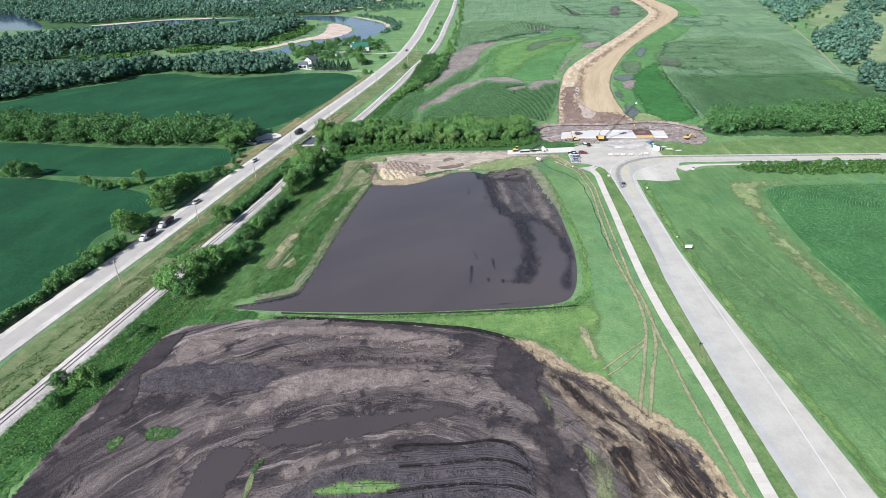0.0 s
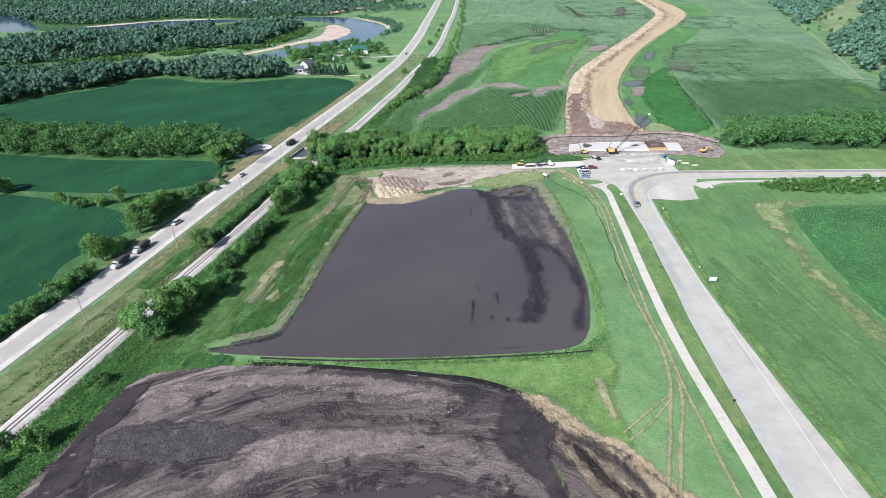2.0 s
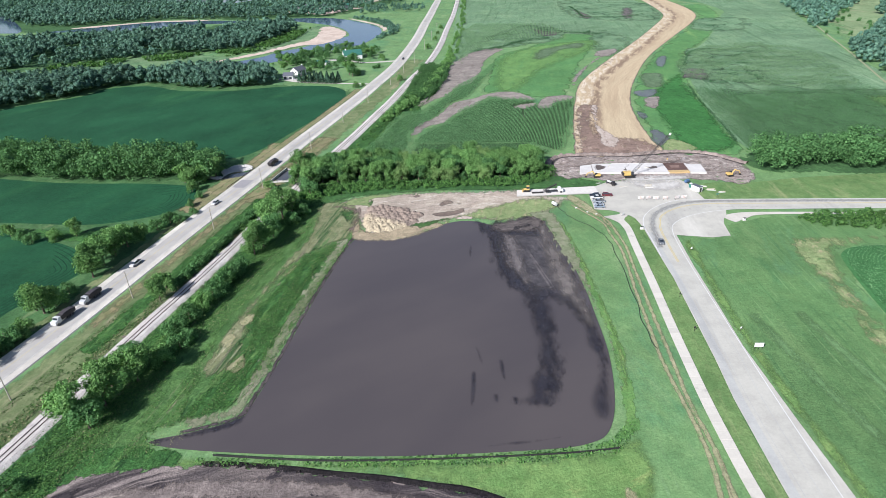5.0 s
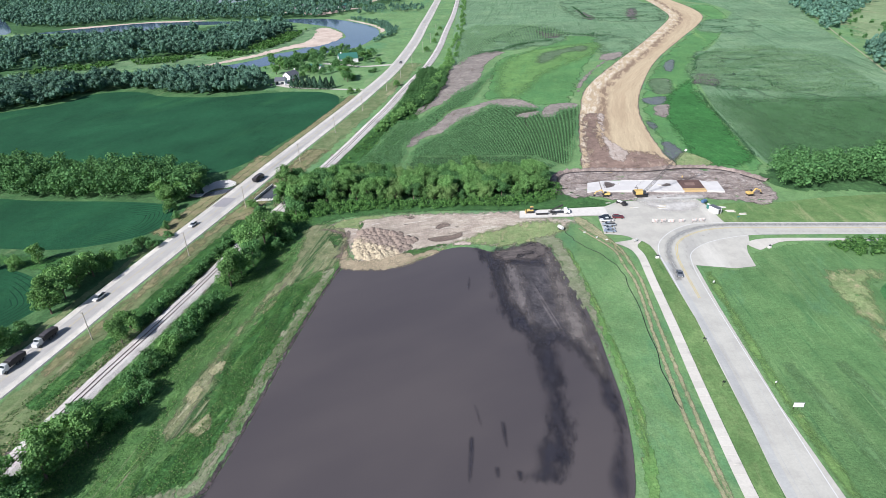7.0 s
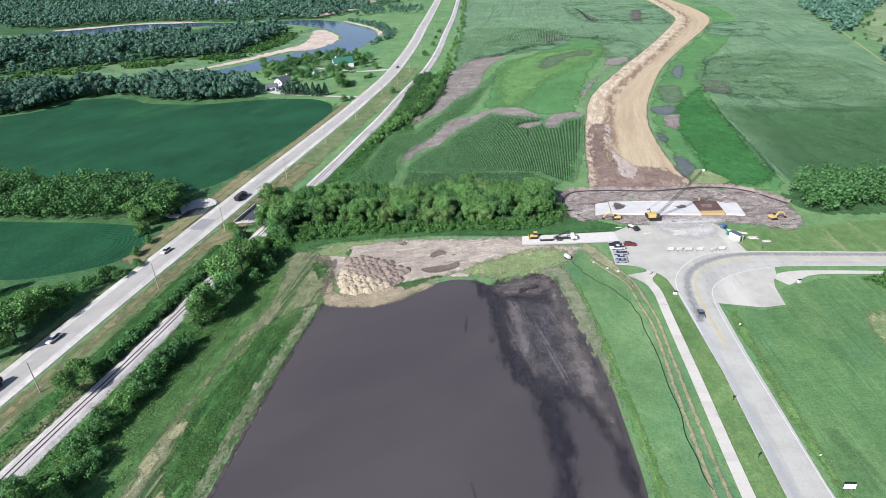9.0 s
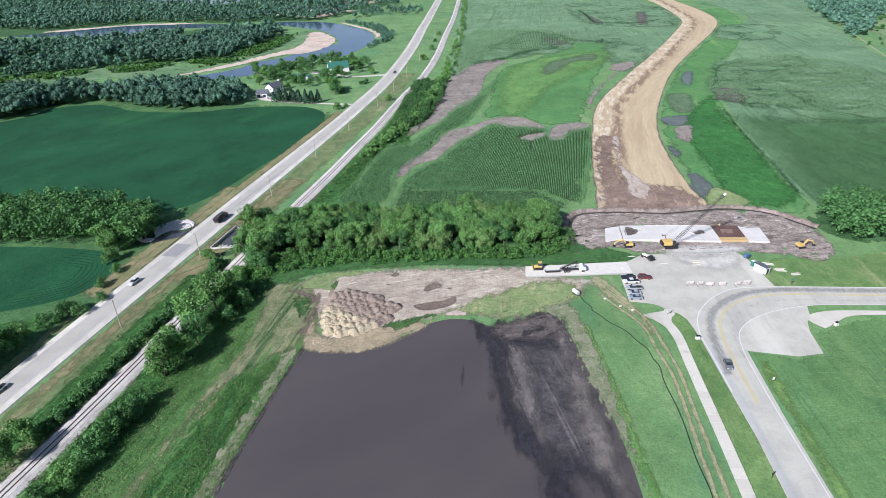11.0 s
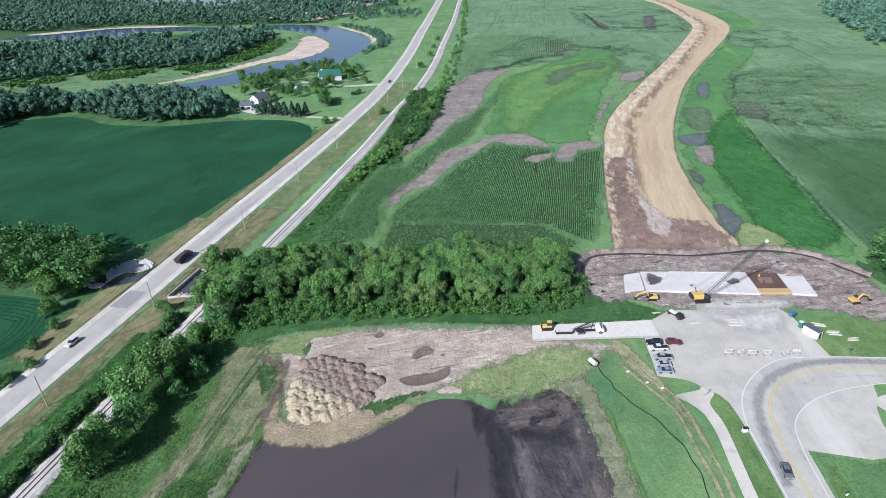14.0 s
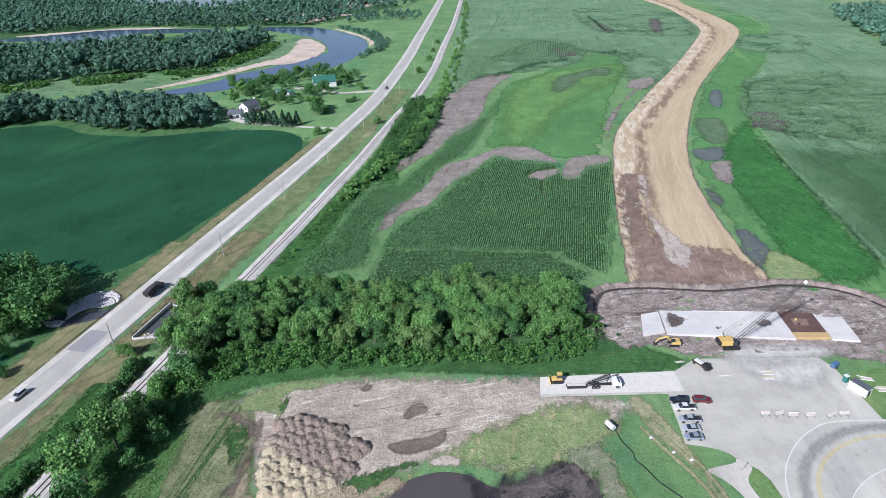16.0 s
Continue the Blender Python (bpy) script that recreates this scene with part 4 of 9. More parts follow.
for nm, mt, pts, lab in (("dry_earth_patch", PALE_EARTH, [(-86, 119), (-88, 131), (-79, 138), (-64, 139.5), (-45, 140), (-20, 136.5), (-3, 131), (8, 122), (-3, 121), (-30, 127), (-48, 131), (-66, 131), (-76, 123)], "pale dry graded earth"),
                         ("dry_earth_patch", PALE_EARTH, [(-61, 97), (-52, 108), (-46, 115), (-28, 116.5), (-3, 113), (9, 108), (6, 101), (-3, 103), (-26, 103), (-45, 99), (-54, 94)], "pale dry earth along the machine tracks"),
                         ("dry_earth_patch", PALE_EARTH, [(-46, 75), (-38, 82), (-24, 85.5), (-13, 89), (4, 93), (12, 96), (14, 92), (0, 88), (-16, 83), (-31, 77), (-40, 72)], "pale ridge of dry earth between puddles"),
                         ("dry_earth_patch", PALE_EARTH, [(-72, 60), (-72, 76), (-73, 85), (-68, 89), (-68, 98), (-59, 99), (-62, 90), (-66.5, 84), (-66.5, 60)], "pale rutted machine track"),
                         ("wet_earth_patch", SLICK, [(-105, 86), (-103, 97), (-101, 108), (-99, 123), (-96.5, 134), (-90, 139), (-84, 139), (-86.5, 131), (-87, 124), (-88, 119), (-92, 115), (-89, 107), (-88, 100), (-94, 94), (-99, 88)], "slick wet mud along the field's edge"),
                         ("wet_earth_patch", WET_EARTH, [(-60, 120), (-50, 122.5), (-38, 124), (-3, 117), (6, 113), (-3, 113), (-37, 117), (-50, 117)], "dark churned earth band"),
                         ("tilled_patch", CLODDY, [(-92, 107), (-94, 115), (-86, 121), (-73, 121.5), (-59, 120), (-49, 115), (-50, 110), (-55, 104), (-67, 102.5), (-80, 104)], "dark freshly tilled clods"),
                         ("tilled_patch", CLODDY, [(-44, 66), (-36, 75), (-24, 79), (-8, 82), (8, 84), (18, 82), (19, 70), (14, 55), (-40, 55)], "dark rutted tilled earth"),
                         ("wet_earth_patch", SLICK_BLACK, [(16.5, 125.5), (22.5, 123.5), (28, 114.4), (26, 99.5), (27.5, 90), (22.4, 85), (18.3, 95.3), (11.4, 102.6), (10.7, 112.7), (13, 120.5)], "black slick wet earth"),
                         ("wet_earth_patch", SLICK_BLACK, [(12, 88.5), (23, 89.5), (28.5, 80.7), (30.5, 70), (31, 56), (20, 56), (19.7, 70.5), (19, 81)], "dark slick wet earth"),
                         ("dead_growth_patch", BURNT, [(24, 116), (33, 108), (39, 103), (43, 96), (46, 89), (52, 84), (56, 77), (57.5, 69), (57, 46), (40, 46), (38, 64), (34, 80), (31, 90), (27, 100)], "trampled dead growth along the field's edge"),
                         ("dead_growth_patch", STRIPED, [(45.5, 84), (51.8, 84.6), (55.8, 77.4), (57, 68.6), (55, 58), (49, 60), (46.2, 72.4)], "black scorched growth in stripes"),
                         ("dead_growth_patch", STRIPED, [(37.5, 80.6), (43.3, 83.4), (44.6, 76.1), (42.4, 62), (38.2, 62), (36.2, 74.7)], "black scorched growth in stripes"),
                         ("dead_growth_patch", STRIPED, [(26.6, 111.5), (32.6, 107.4), (39.6, 94.1), (41, 87.7), (36, 89), (30, 99.1)], "black wet rim under dead growth"),
                         ("straw_rim", TAN_EDGE, [(15, 129.5), (21, 126), (27, 122), (32, 116), (36, 109.5), (43, 105), (47, 99), (51, 92), (55, 87), (58.6, 82), (60.6, 76), (61.6, 68), (62.5, 52), (64, 35), (55, 35), (56, 63), (56.4, 69.4), (55.4, 75.4), (53.9, 80), (49, 83.5), (44.4, 87.5), (43, 93), (40, 99.5), (32, 107), (26.5, 112), (21, 120)], "dead straw along the field's edge"),
                         ("straw_spot", BANK_PALE, [(23.6, 100.5), (27.4, 98.8), (29, 89), (33, 82), (36, 79), (38, 64), (38, 52), (30, 52), (30.4, 73), (29, 82), (24, 91)], "straw and green regrowth on black earth")):
    k = ["dry", "wet", "tilled", "dead", "straw"].index(nm.split("_")[0])
    sheet(nm, pts, mt, FIELD_TOP + 0.025 * k + (0.09 if mt == STRIPED else 0.0), 2.0, 4, lab, "earth", relief=field_relief_only)

sheet("tan_shore", [(-37, 266), (-24, 262.5), (-13, 264), (-4, 270), (4, 277), (-4, 281), (-12, 278), (-22, 274), (-32, 274), (-36, 290), (-38, 280)], TAN_SHORE, 0.165, 1.6, 2.5, "tan clay shore below the heaps", "shore")
sheet("bank_fringe", [(38, 284), (46, 289), (54, 287), (57, 262), (57, 235), (56, 205), (54.5, 180), (51.5, 164), (46, 151), (44.4, 153), (48.5, 165), (51, 182), (52, 205), (49.6, 228), (47.6, 243), (46.6, 260), (46, 274)], FRINGE, 0.244, 1.4, 5, "dry grey weeds between mud and grass", "bank")
sheet("bank_rim", [(53.2, 274), (55.4, 274), (56.8, 250), (57.4, 222), (57.2, 200), (55.6, 180), (52.6, 164), (51.2, 165), (53.8, 181), (55.2, 200), (55.4, 222), (54.8, 250)], GRASS_SUNNY, 0.247, 1.2, 1.2, "bright yellow-green grass rim above the pond", "grass")
# pond
sheet("pond", POND, POND_WATER, 0.16, 8, 2, "still brown silty pond water", "pond")
sheet("black_mud", [(15.5, 280), (17.5, 268), (18.5, 256), (20, 240), (21.5, 226), (25, 217), (28.5, 208), (30.5, 197), (30.5, 186), (28.5, 177), (26, 170), (26, 164), (20, 160.5), (31, 158.5), (36.5, 165), (37.5, 173), (39, 182), (39, 195), (39, 209), (41, 208), (44, 200), (46, 192), (47.2, 183), (46, 174), (44.5, 164), (43.5, 154), (48.5, 166), (51.4, 183), (52.6, 207), (52.6, 222), (51, 238), (49.4, 255), (49, 284), (38, 283), (26, 279)], BLACK_MUD, 0.20, 1.6, 8, "wet black mud sinking into shallow pond water", "mud")
sheet("mud_flat", [(22, 268), (22.5, 248), (25, 234), (30.5, 217), (34, 209), (37.5, 216), (41.5, 208), (45, 199), (48, 191), (51, 193), (52.4, 206), (52.4, 222), (51, 236), (49.4, 254), (49.4, 272), (42, 268), (32, 268)], GREY_MUD, 0.225, 1.6, 8, "dark drying mud flat with pale streaks", "mud")
sheet("mud_flat", [(26, 266), (25.5, 246), (28, 228), (32, 219), (35, 222), (35.5, 245), (34.5, 262)], STREAK_MUD, 0.232, 1.4, 6, "pale streaks of drying mud", "mud")
sheet("mud_flat", [(40, 283), (50.5, 285), (50, 268), (51, 245), (52.4, 226), (52.6, 208), (51.4, 196), (49, 193), (46, 203), (42, 214), (40, 228), (40.5, 246), (41.5, 262)], DRY_MUD, 0.236, 1.4, 7, "dry grey-brown mud towards the grass", "mud")
sheet("churned_mud", [(22, 273), (26, 278), (34, 281), (44, 285), (50, 286.5), (49, 274), (43, 265), (34, 264.5), (25, 266)], CHURN, 0.241, 1.2, 5, "brown and black mud churned by machines", "mud")
sheet("mud_tongue", [(31, 214), (29.6, 203), (29.2, 191.7), (27.8, 176), (24.4, 171.6), (22.6, 164.5), (17, 161.4), (29, 158.6), (32.6, 164.5), (36.8, 174), (37, 186.7), (39, 199), (39.6, 210)], SUNK_MUD, 0.207, 1.2, 5.0, "dark mud tongue running out under the pond", "mud")
sheet("mud_tongue", [(43, 211), (46.6, 201), (46.2, 193), (45, 186), (46.4, 177.6), (43, 168), (40.4, 160.5), (40.6, 153), (45.6, 153.6), (48.6, 166), (51.4, 183), (52, 196), (50.7, 208)], SUNK_MUD, 0.208, 1.2, 4.0, "dark mud along the pond's grassy rim", "mud")
for spot in ([(10.8, 187), (12.2, 186), (13, 180), (12, 178)], [(9, 174.5), (10.6, 174), (9.4, 162), (7.8, 162)], [(17.4, 180), (19.2, 179.4), (19, 171.4), (17.6, 172)], [(14.6, 165), (16.2, 165), (16, 161.5), (14.6, 161.6)], [(19.6, 164), (21.6, 163.6), (21.2, 160.6), (19.8, 160.8)], [(13, 246), (14.2, 252), (13.6, 258), (12.4, 250)], [(10, 145.5), (24, 146.5), (36, 149), (26, 147.8), (14, 147)]):
    sheet("mud_spit", spot, SUNK_MUD, 0.21, 0.6, 1.2, "thin dark mud spit in the pond", "mud")
sheet("shore_mud", [(-80, 151), (-68, 155.6), (-60, 158.6), (-55.2, 161.6), (-53.4, 168), (-51.6, 168), (-52, 160), (-57, 155), (-68, 152)], BLACK_MUD, 0.17, 1.0, 2.5, "dark drying mud in the pond's corner", "mud")
sheet("shore_mud", band(SHORE, -1.6, 0.8), WET_EARTH, 0.155, 1.0, 1.2, "narrow grey mud shore of the pond", "mud")

# the new road's bed, the work area and the fields behind
SBED = [(82, 358), (84, 390), (92, 433), (104, 484), (122, 545), (164, 628), (223, 733), (283, 847), (325, 936), (343, 1018), (362, 1168), (366, 1330), (421, 1310), (405, 1184), (395, 1045), (376, 942), (340, 862), (281, 761), (215, 646), (171, 548), (147, 480), (137, 430), (132, 387), (128, 358)]
sheet("corn_field", [(22, 640), (62, 739), (124, 790), (168, 810), (196, 755), (216, 718), (307, 895), (343, 1018), (360, 1317), (420, 1800), (110, 1800), (62, 1400), (40, 1085), (24, 800)], CORN_FAR, 0.05, 25, 4, "broad pale green corn field behind the meadow", "field")
sheet("corn_field", [(208, 521), (251, 641), (310, 738), (395, 907), (430, 999), (445, 1292), (470, 1800), (900, 1800), (637, 1235), (570, 1063), (499, 909), (410, 666), (376, 553), (330, 400), (300, 366), (240, 356), (178, 356)], CORN_FAR, 0.05, 25, 4, "broad pale green corn field beside the new road bed", "field")
sheet("meadow", [(36, 516), (44, 560), (51, 608), (59, 659), (75, 697), (106, 728), (147, 800), (177, 808), (197, 788), (190, 754), (173, 707), (147, 639), (129, 584), (112, 529), (104, 503), (83, 497), (71, 506), (62, 521), (50, 522)], MEADOW, 0.08, 7, 3, "bright green meadow patch among the corn", "meadow")
sheet("meadow", [(46, 525), (56, 636), (74, 694), (108, 733), (145, 752), (182, 764), (190, 738), (164, 680), (134, 640), (104, 600), (76, 530)], MEADOW_SUN, 0.13, 4, 14, "yellow-green streak in the meadow", "meadow")
sheet("meadow", [(98, 660), (108, 702), (131, 724), (160, 744), (172, 734), (161, 703), (142, 700), (118, 660), (104, 645)], MEADOW_GREY, 0.15, 4, 9, "drowned greyish patch of the meadow", "meadow")
sheet("meadow", [(128, 358), (132, 387), (137, 430), (147, 480), (171, 548), (215, 646), (281, 761), (340, 862), (376, 942), (395, 1045), (430, 1050), (395, 907), (310, 738), (251, 641), (208, 521), (183, 410), (172, 352)], MEADOW, 0.07, 8, 3, "green strip beside the new road bed", "meadow")
sheet("crop_strip", [(144, 392), (150, 432), (153, 456), (164, 489), (176, 516), (196, 545), (218, 572), (212, 545), (203, 519), (198, 482), (192, 442), (185, 405), (178, 368), (164, 356), (146, 360), (141, 380)], MEADOW_DARK, 0.10, 3, 9, "dense dark green crop strip", "field", smooth=False)
sheet("bare_soil", [(-13, 482), (-12, 504), (-1, 526), (6, 570), (12, 598), (14, 636), (34, 697), (60, 728), (78, 720), (64, 690), (52, 652), (49, 630), (43, 598), (35, 560), (23, 546), (16, 532), (13, 518), (3, 506)], SOIL_PALE, 0.11, 4, 3, "bare grey-brown soil patch in the corn", "soil")
sheet("bare_soil", [(-16.5, 414), (-12.5, 438), (-3.5, 449), (4, 467), (14, 494), (30, 505), (41, 517), (55, 523), (67, 518), (77.5, 497), (79, 490), (68, 493), (59, 497), (53, 496), (44, 505), (36, 492.5), (28, 476), (21.5, 470), (13, 454), (8, 439), (-2, 434), (-6.5, 427), (-9.5, 416)], SOIL_PALE, 0.12, 2, 2, "winding bare soil strip in the corn", "soil")
sheet("bare_soil", [(74, 467), (78, 485), (86, 500), (100, 503), (107, 499), (105, 489), (91, 481), (84, 467)], SOIL_PALE, 0.12, 2, 2, "bare soil patch at the corn field corner", "soil")
sheet("bare_soil", [(209, 549), (220, 577), (234, 582), (240, 568), (227, 535), (215, 538)], DROWNED, 0.135, 3, 6, "drowned dark soil spot in the field", "soil")
sheet("bare_soil", [(107, 505), (124, 556), (152, 620), (190, 684), (200, 705), (186, 690), (148, 624), (119, 562)], SOIL_PALE, 0.12, 4, 3, "bare soil strip along the road bed", "soil")
sheet("bare_soil", [(130, 870), (146, 842), (160, 823), (147, 797), (130, 803)], DROWNED, 0.10, 4, 6, "bare soil spot in the corn", "soil")
sheet("bare_soil", [(160, 663), (172, 687), (194, 697), (192, 674), (170, 650)], SOIL_PALE, 0.125, 4, 6, "bare soil spot beside the road bed", "soil")
sheet("bare_soil", [(222, 1070), (230, 1050), (233, 966), (228, 943), (213, 946), (215, 1000)], DROWNED, 0.10, 5, 8, "drowned soil spot in the far corn", "soil")
sheet("bare_soil", [(298, 1050), (314, 1036), (284, 930), (266, 933)], DROWNED, 0.10, 5, 10, "drowned soil spot in the far corn", "soil")
for pts in ([(255, 670), (290, 670), (262, 590), (290, 560), (262, 500), (222, 474), (222, 513), (214, 540), (210, 570), (232, 620)], [(75, 833), (133, 910), (172, 820), (143, 758), (103, 735), (66, 715), (36, 736)], [(225, 1200), (290, 1150), (360, 1090), (320, 915), (274, 900), (216, 930), (200, 1022)], [(188, 822), (226, 780), (218, 708), (175, 650), (165, 675)], [(310, 800), (360, 900), (420, 880), (370, 780)]):
    sheet("lodged_corn", pts, LODGED, 0.085, 8, 16, "wind-broken corn with dark gaps", "field")
bed = sheet("road_bed", SBED, SANDY, 0.14, 3, 4, "winding sandy clay bed of a new road", "dirt road")
west = curve_points(SBED[:12], 70)
pts = np.array([v.co[:2] for v in bed.data.vertices])
bed.data.attributes["inward"].data.foreach_set("value", np.min(np.hypot(pts[:, None, 0] - west[None, :, 0], pts[:, None, 1] - west[None, :, 1]), 1).astype(np.float32))
sheet("road_bed_clay", [(82, 358), (84, 390), (92, 433), (103, 474), (119, 467), (111, 440), (106, 415), (108, 396), (122, 392), (130, 380), (128, 358)], BROWN_CLAY, 0.17, 3, 9, "wet brown clay at the end of the road bed", "clay")
sheet("road_bed_clay", [(128, 548), (150, 590), (176, 632), (190, 660), (170, 636), (146, 596), (122, 530), (118, 500)], BROWN_CLAY, 0.17, 3, 9, "brown clay streak along the road bed", "clay")
for spot in ([(135, 404), (142, 403), (144, 388), (140, 379), (131, 368), (129, 382)], [(154, 506), (176, 510), (167, 488), (155, 486)], [(208, 590), (222, 618), (230, 645), (218, 638), (204, 604)], [(140, 452), (146, 440), (141, 425), (137, 430)]):
    sheet("standing_water", spot, BOG, 0.16, 2, 4, "grey standing water beside the road bed", "puddle")
sheet("mown_oval", [(180, 567), (199, 565), (186, 522), (176, 514), (168, 522)], MEADOW_GREY, 0.155, 3, 4, "pale mown oval beside the road bed", "grass")
sheet("grass_patch", [(130, 361), (132.5, 374), (140, 385), (147, 381), (152, 367), (146, 361)], GRASS_RIM, 0.172, 2, 3, "yellowish weeds beside the standing water", "weeds")
sheet("rubble_spread", [(160, 487), (172, 488), (166, 470), (160, 455), (153, 452), (150, 462), (154, 480)], SOIL_PALE, 0.165, 3, 5, "grey brush and rubble beside the road bed", "rubble")
sheet("road_bed_clay", [(113, 470), (119, 467), (112, 440), (108, 416), (111, 399), (112, 384), (104, 372), (98, 380), (101, 395), (102, 411), (107, 440)], PALE_CLAY, 0.185, 2.5, 3, "pale dry clay tongue on the road bed", "clay")
sheet("work_area", [(61, 336), (63, 350), (70, 361), (90, 363.5), (128, 361), (148, 358), (160, 354), (165, 336), (163, 318), (152, 308), (142, 313), (124, 318), (103, 318.5), (88, 319), (76, 325), (67, 324)], WORK_MUD, 0.18, 0.9, 4, "churned grey mud of the bridge site", "mud", relief=lambda p, d: np.clip(d / 3, 0, 1) * np.array([0.28 * noise.fractal((q[0] / 5, q[1] / 2.2, 8.0), 0.8, 2.1, 4) for q in p]))
sheet("tree_floor", [(-84, 330), (-72, 356), (-56, 366), (-20, 363), (40, 365), (58, 363), (63, 342), (56, 328), (20, 324), (-20, 327), (-56, 328)], FOREST_FLOOR, 0.09, 5, 3, "undergrowth coloured dark as shade below the tree belt", "undergrowth")
sheet("tree_floor", [(163, 345), (170, 352), (182, 358), (221, 360), (257, 357), (330, 376), (430, 404), (430, 308), (260, 311), (200, 318), (170, 324)], FOREST_FLOOR, 0.09, 6, 3, "undergrowth coloured dark as shade below the trees", "undergrowth")
sheet("tree_floor", [(-420, 400), (-301, 378), (-245, 370), (-213, 357), (-174, 350), (-140, 346), (-118, 350), (-116, 372), (-148, 384), (-193, 389), (-287, 416), (-430, 455)], FOREST_FLOOR, 0.09, 6, 3, "undergrowth coloured dark as shade below the tree belt", "undergrowth")
sheet("corn_stand", [(142, -60), (141, 150), (143, 177), (146, 200), (152, 228), (157, 238), (170, 242), (214, 239), (400, 225), (400, -60)], CORN_RIGHT, 0.10, 10, 3, "dense green corn field with curved edge rows", "field")
sheet("straw_edge", [(140, 250), (166, 252), (205, 249), (172, 243), (156, 239), (150, 224), (143, 196), (140, 160), (138, 120), (138, 60), (130, 60), (128, 120), (128, 160), (131, 190), (136, 222)], GRASS_RIM, 0.075, 4, 7, "mottled straw and green rim along the corn", "grass")
sheet("grass_patch", [(125, 293.5), (132, 312), (160, 312), (210, 316), (400, 312), (400, 270)], GRASS_EDGE, 0.06, 5, 2, "yellowish grass north of the side road", "grass")

# the hillside pasture beyond the corn
sheet("pasture", [(317, 400), (330, 440), (352, 500), (397, 615), (451, 758), (552, 1016), (620, 1190), (760, 1500), (1600, 1500), (1600, 400)], HILL_GRASS, 0.06, 40, 6, "pale grazed hillside pasture", "pasture")
ribbon("field_track", [(316, 410), (330, 448), (351, 503), (396, 617), (450, 760), (551, 1018)], [(-0.9, 0.09), (0.9, 0.09)], plain("sandy_track", C(156, 160, 120), 0.95, 0, 0.2, 3.0), 8, None, "pale sandy track along the field's edge", "track", "structure")
for pts in ([(223, 532), (235, 562), (276, 592), (270, 535), (273, 514), (282, 496), (298, 488), (345, 480), (340, 448), (294, 437), (281, 458), (268, 476), (255, 486), (243, 494), (240, 524)], [(263, 680), (304, 670), (345, 684), (335, 650), (291, 630), (269, 634), (248, 640)]):
    sheet("lodged_corn", pts, LODGED, 0.095, 5, 7, "band of wind-broken corn with dark gaps", "field")
sheet("weedy_corner", [(308, 462), (328, 464), (330, 448), (316, 412), (304, 410), (303, 433)], GRASS_SUNNY, 0.11, 4, 9, "bright weedy corner of the corn field", "weeds")

# river, lakes and far land
sheet("river_bank", [(-420, 650), (-355, 682), (-300, 704), (-260, 700), (-200, 735), (-155, 800), (-110, 880), (-150, 985), (-190, 960), (-217, 763), (-302, 774), (-420, 720)], SCRUB, 0.06, 15, 6, "green brushy river bank", "bank")
RIVER = [(-420, 640), (-256, 690), (-221, 706), (-193, 733), (-181, 764), (-158, 788), (-131, 846), (-112, 877), (-150, 980), (-250, 1085), (-186, 1085), (-139, 1050), (-86, 965), (-70, 895), (-76, 837), (-90, 788), (-116, 764), (-149, 740), (-169, 700), (-190, 690), (-260, 668), (-420, 615)]
sheet("river", RIVER, RIVER_WATER, 0.10, 25, 2, "slow blue-brown river in a bend", "river")
sheet("sand_bar", [(-113, 887), (-132, 945), (-157, 980), (-167, 954), (-158, 884), (-164, 842), (-178, 821), (-204, 772), (-230, 736), (-256, 710), (-290, 696), (-250, 702), (-219, 722), (-192, 753), (-162, 799), (-138, 805), (-119, 841)], SAND, 0.14, 8, 6, "pale sand bar in the river bend", "sand bar")
sheet("sand_bar", [(-60, 895), (-74, 965), (-130, 1060), (-136, 1055), (-84, 962), (-69, 895)], SAND, 0.15, 6, 3, "pale sandy shore of the river", "sand bar")
sheet("river", [(-620, 1040), (-550, 1080), (-480, 1120), (-400, 1115), (-300, 1085), (-300, 1060), (-410, 1062), (-445, 1010), (-554, 1030)], RIVER_WATER, 0.10, 25, 2, "far bend of the river", "river")
sheet("sand_bar", [(-600, 1085), (-500, 1132), (-410, 1135), (-330, 1105), (-400, 1108), (-480, 1112), (-560, 1072)], SAND, 0.14, 12, 8, "far pale sand bar", "sand bar")
sheet("lake", [(-1300, 1500), (-994, 1468), (-868, 1346), (-737, 1174), (-660, 1050), (-735, 1062), (-1300, 1150)], RIVER_WATER, 0.10, 60, 2, "far blue lake among woods", "lake")
sheet("gravel_yard", [(-262, 1204), (-251, 1246), (-217, 1218), (-202, 1240), (-159, 1240), (-146, 1192), (-180, 1128), (-206, 1136)], SAND, 0.12, 10, 8, "pale gravel yard beyond the river", "yard")
sheet("gravel_yard", [(-195, 1377), (-142, 1416), (-71, 1420), (-126, 1306)], SAND, 0.12, 10, 8, "pale sandy pit beyond the river", "yard")
sheet("lake", [(-800, 1680), (-558, 1480), (-444, 1415), (-398, 1470), (-380, 1560), (-420, 1750)], RIVER_WATER, 0.10, 40, 2, "far blue lake among woods", "lake")
sheet("marsh", [(-1100, 1090), (-724, 1050), (-657, 1040), (-604, 986), (-605, 907), (-640, 870), (-1100, 900)], SCRUB, 0.08, 30, 10, "pale green marsh beside the lake", "marsh")
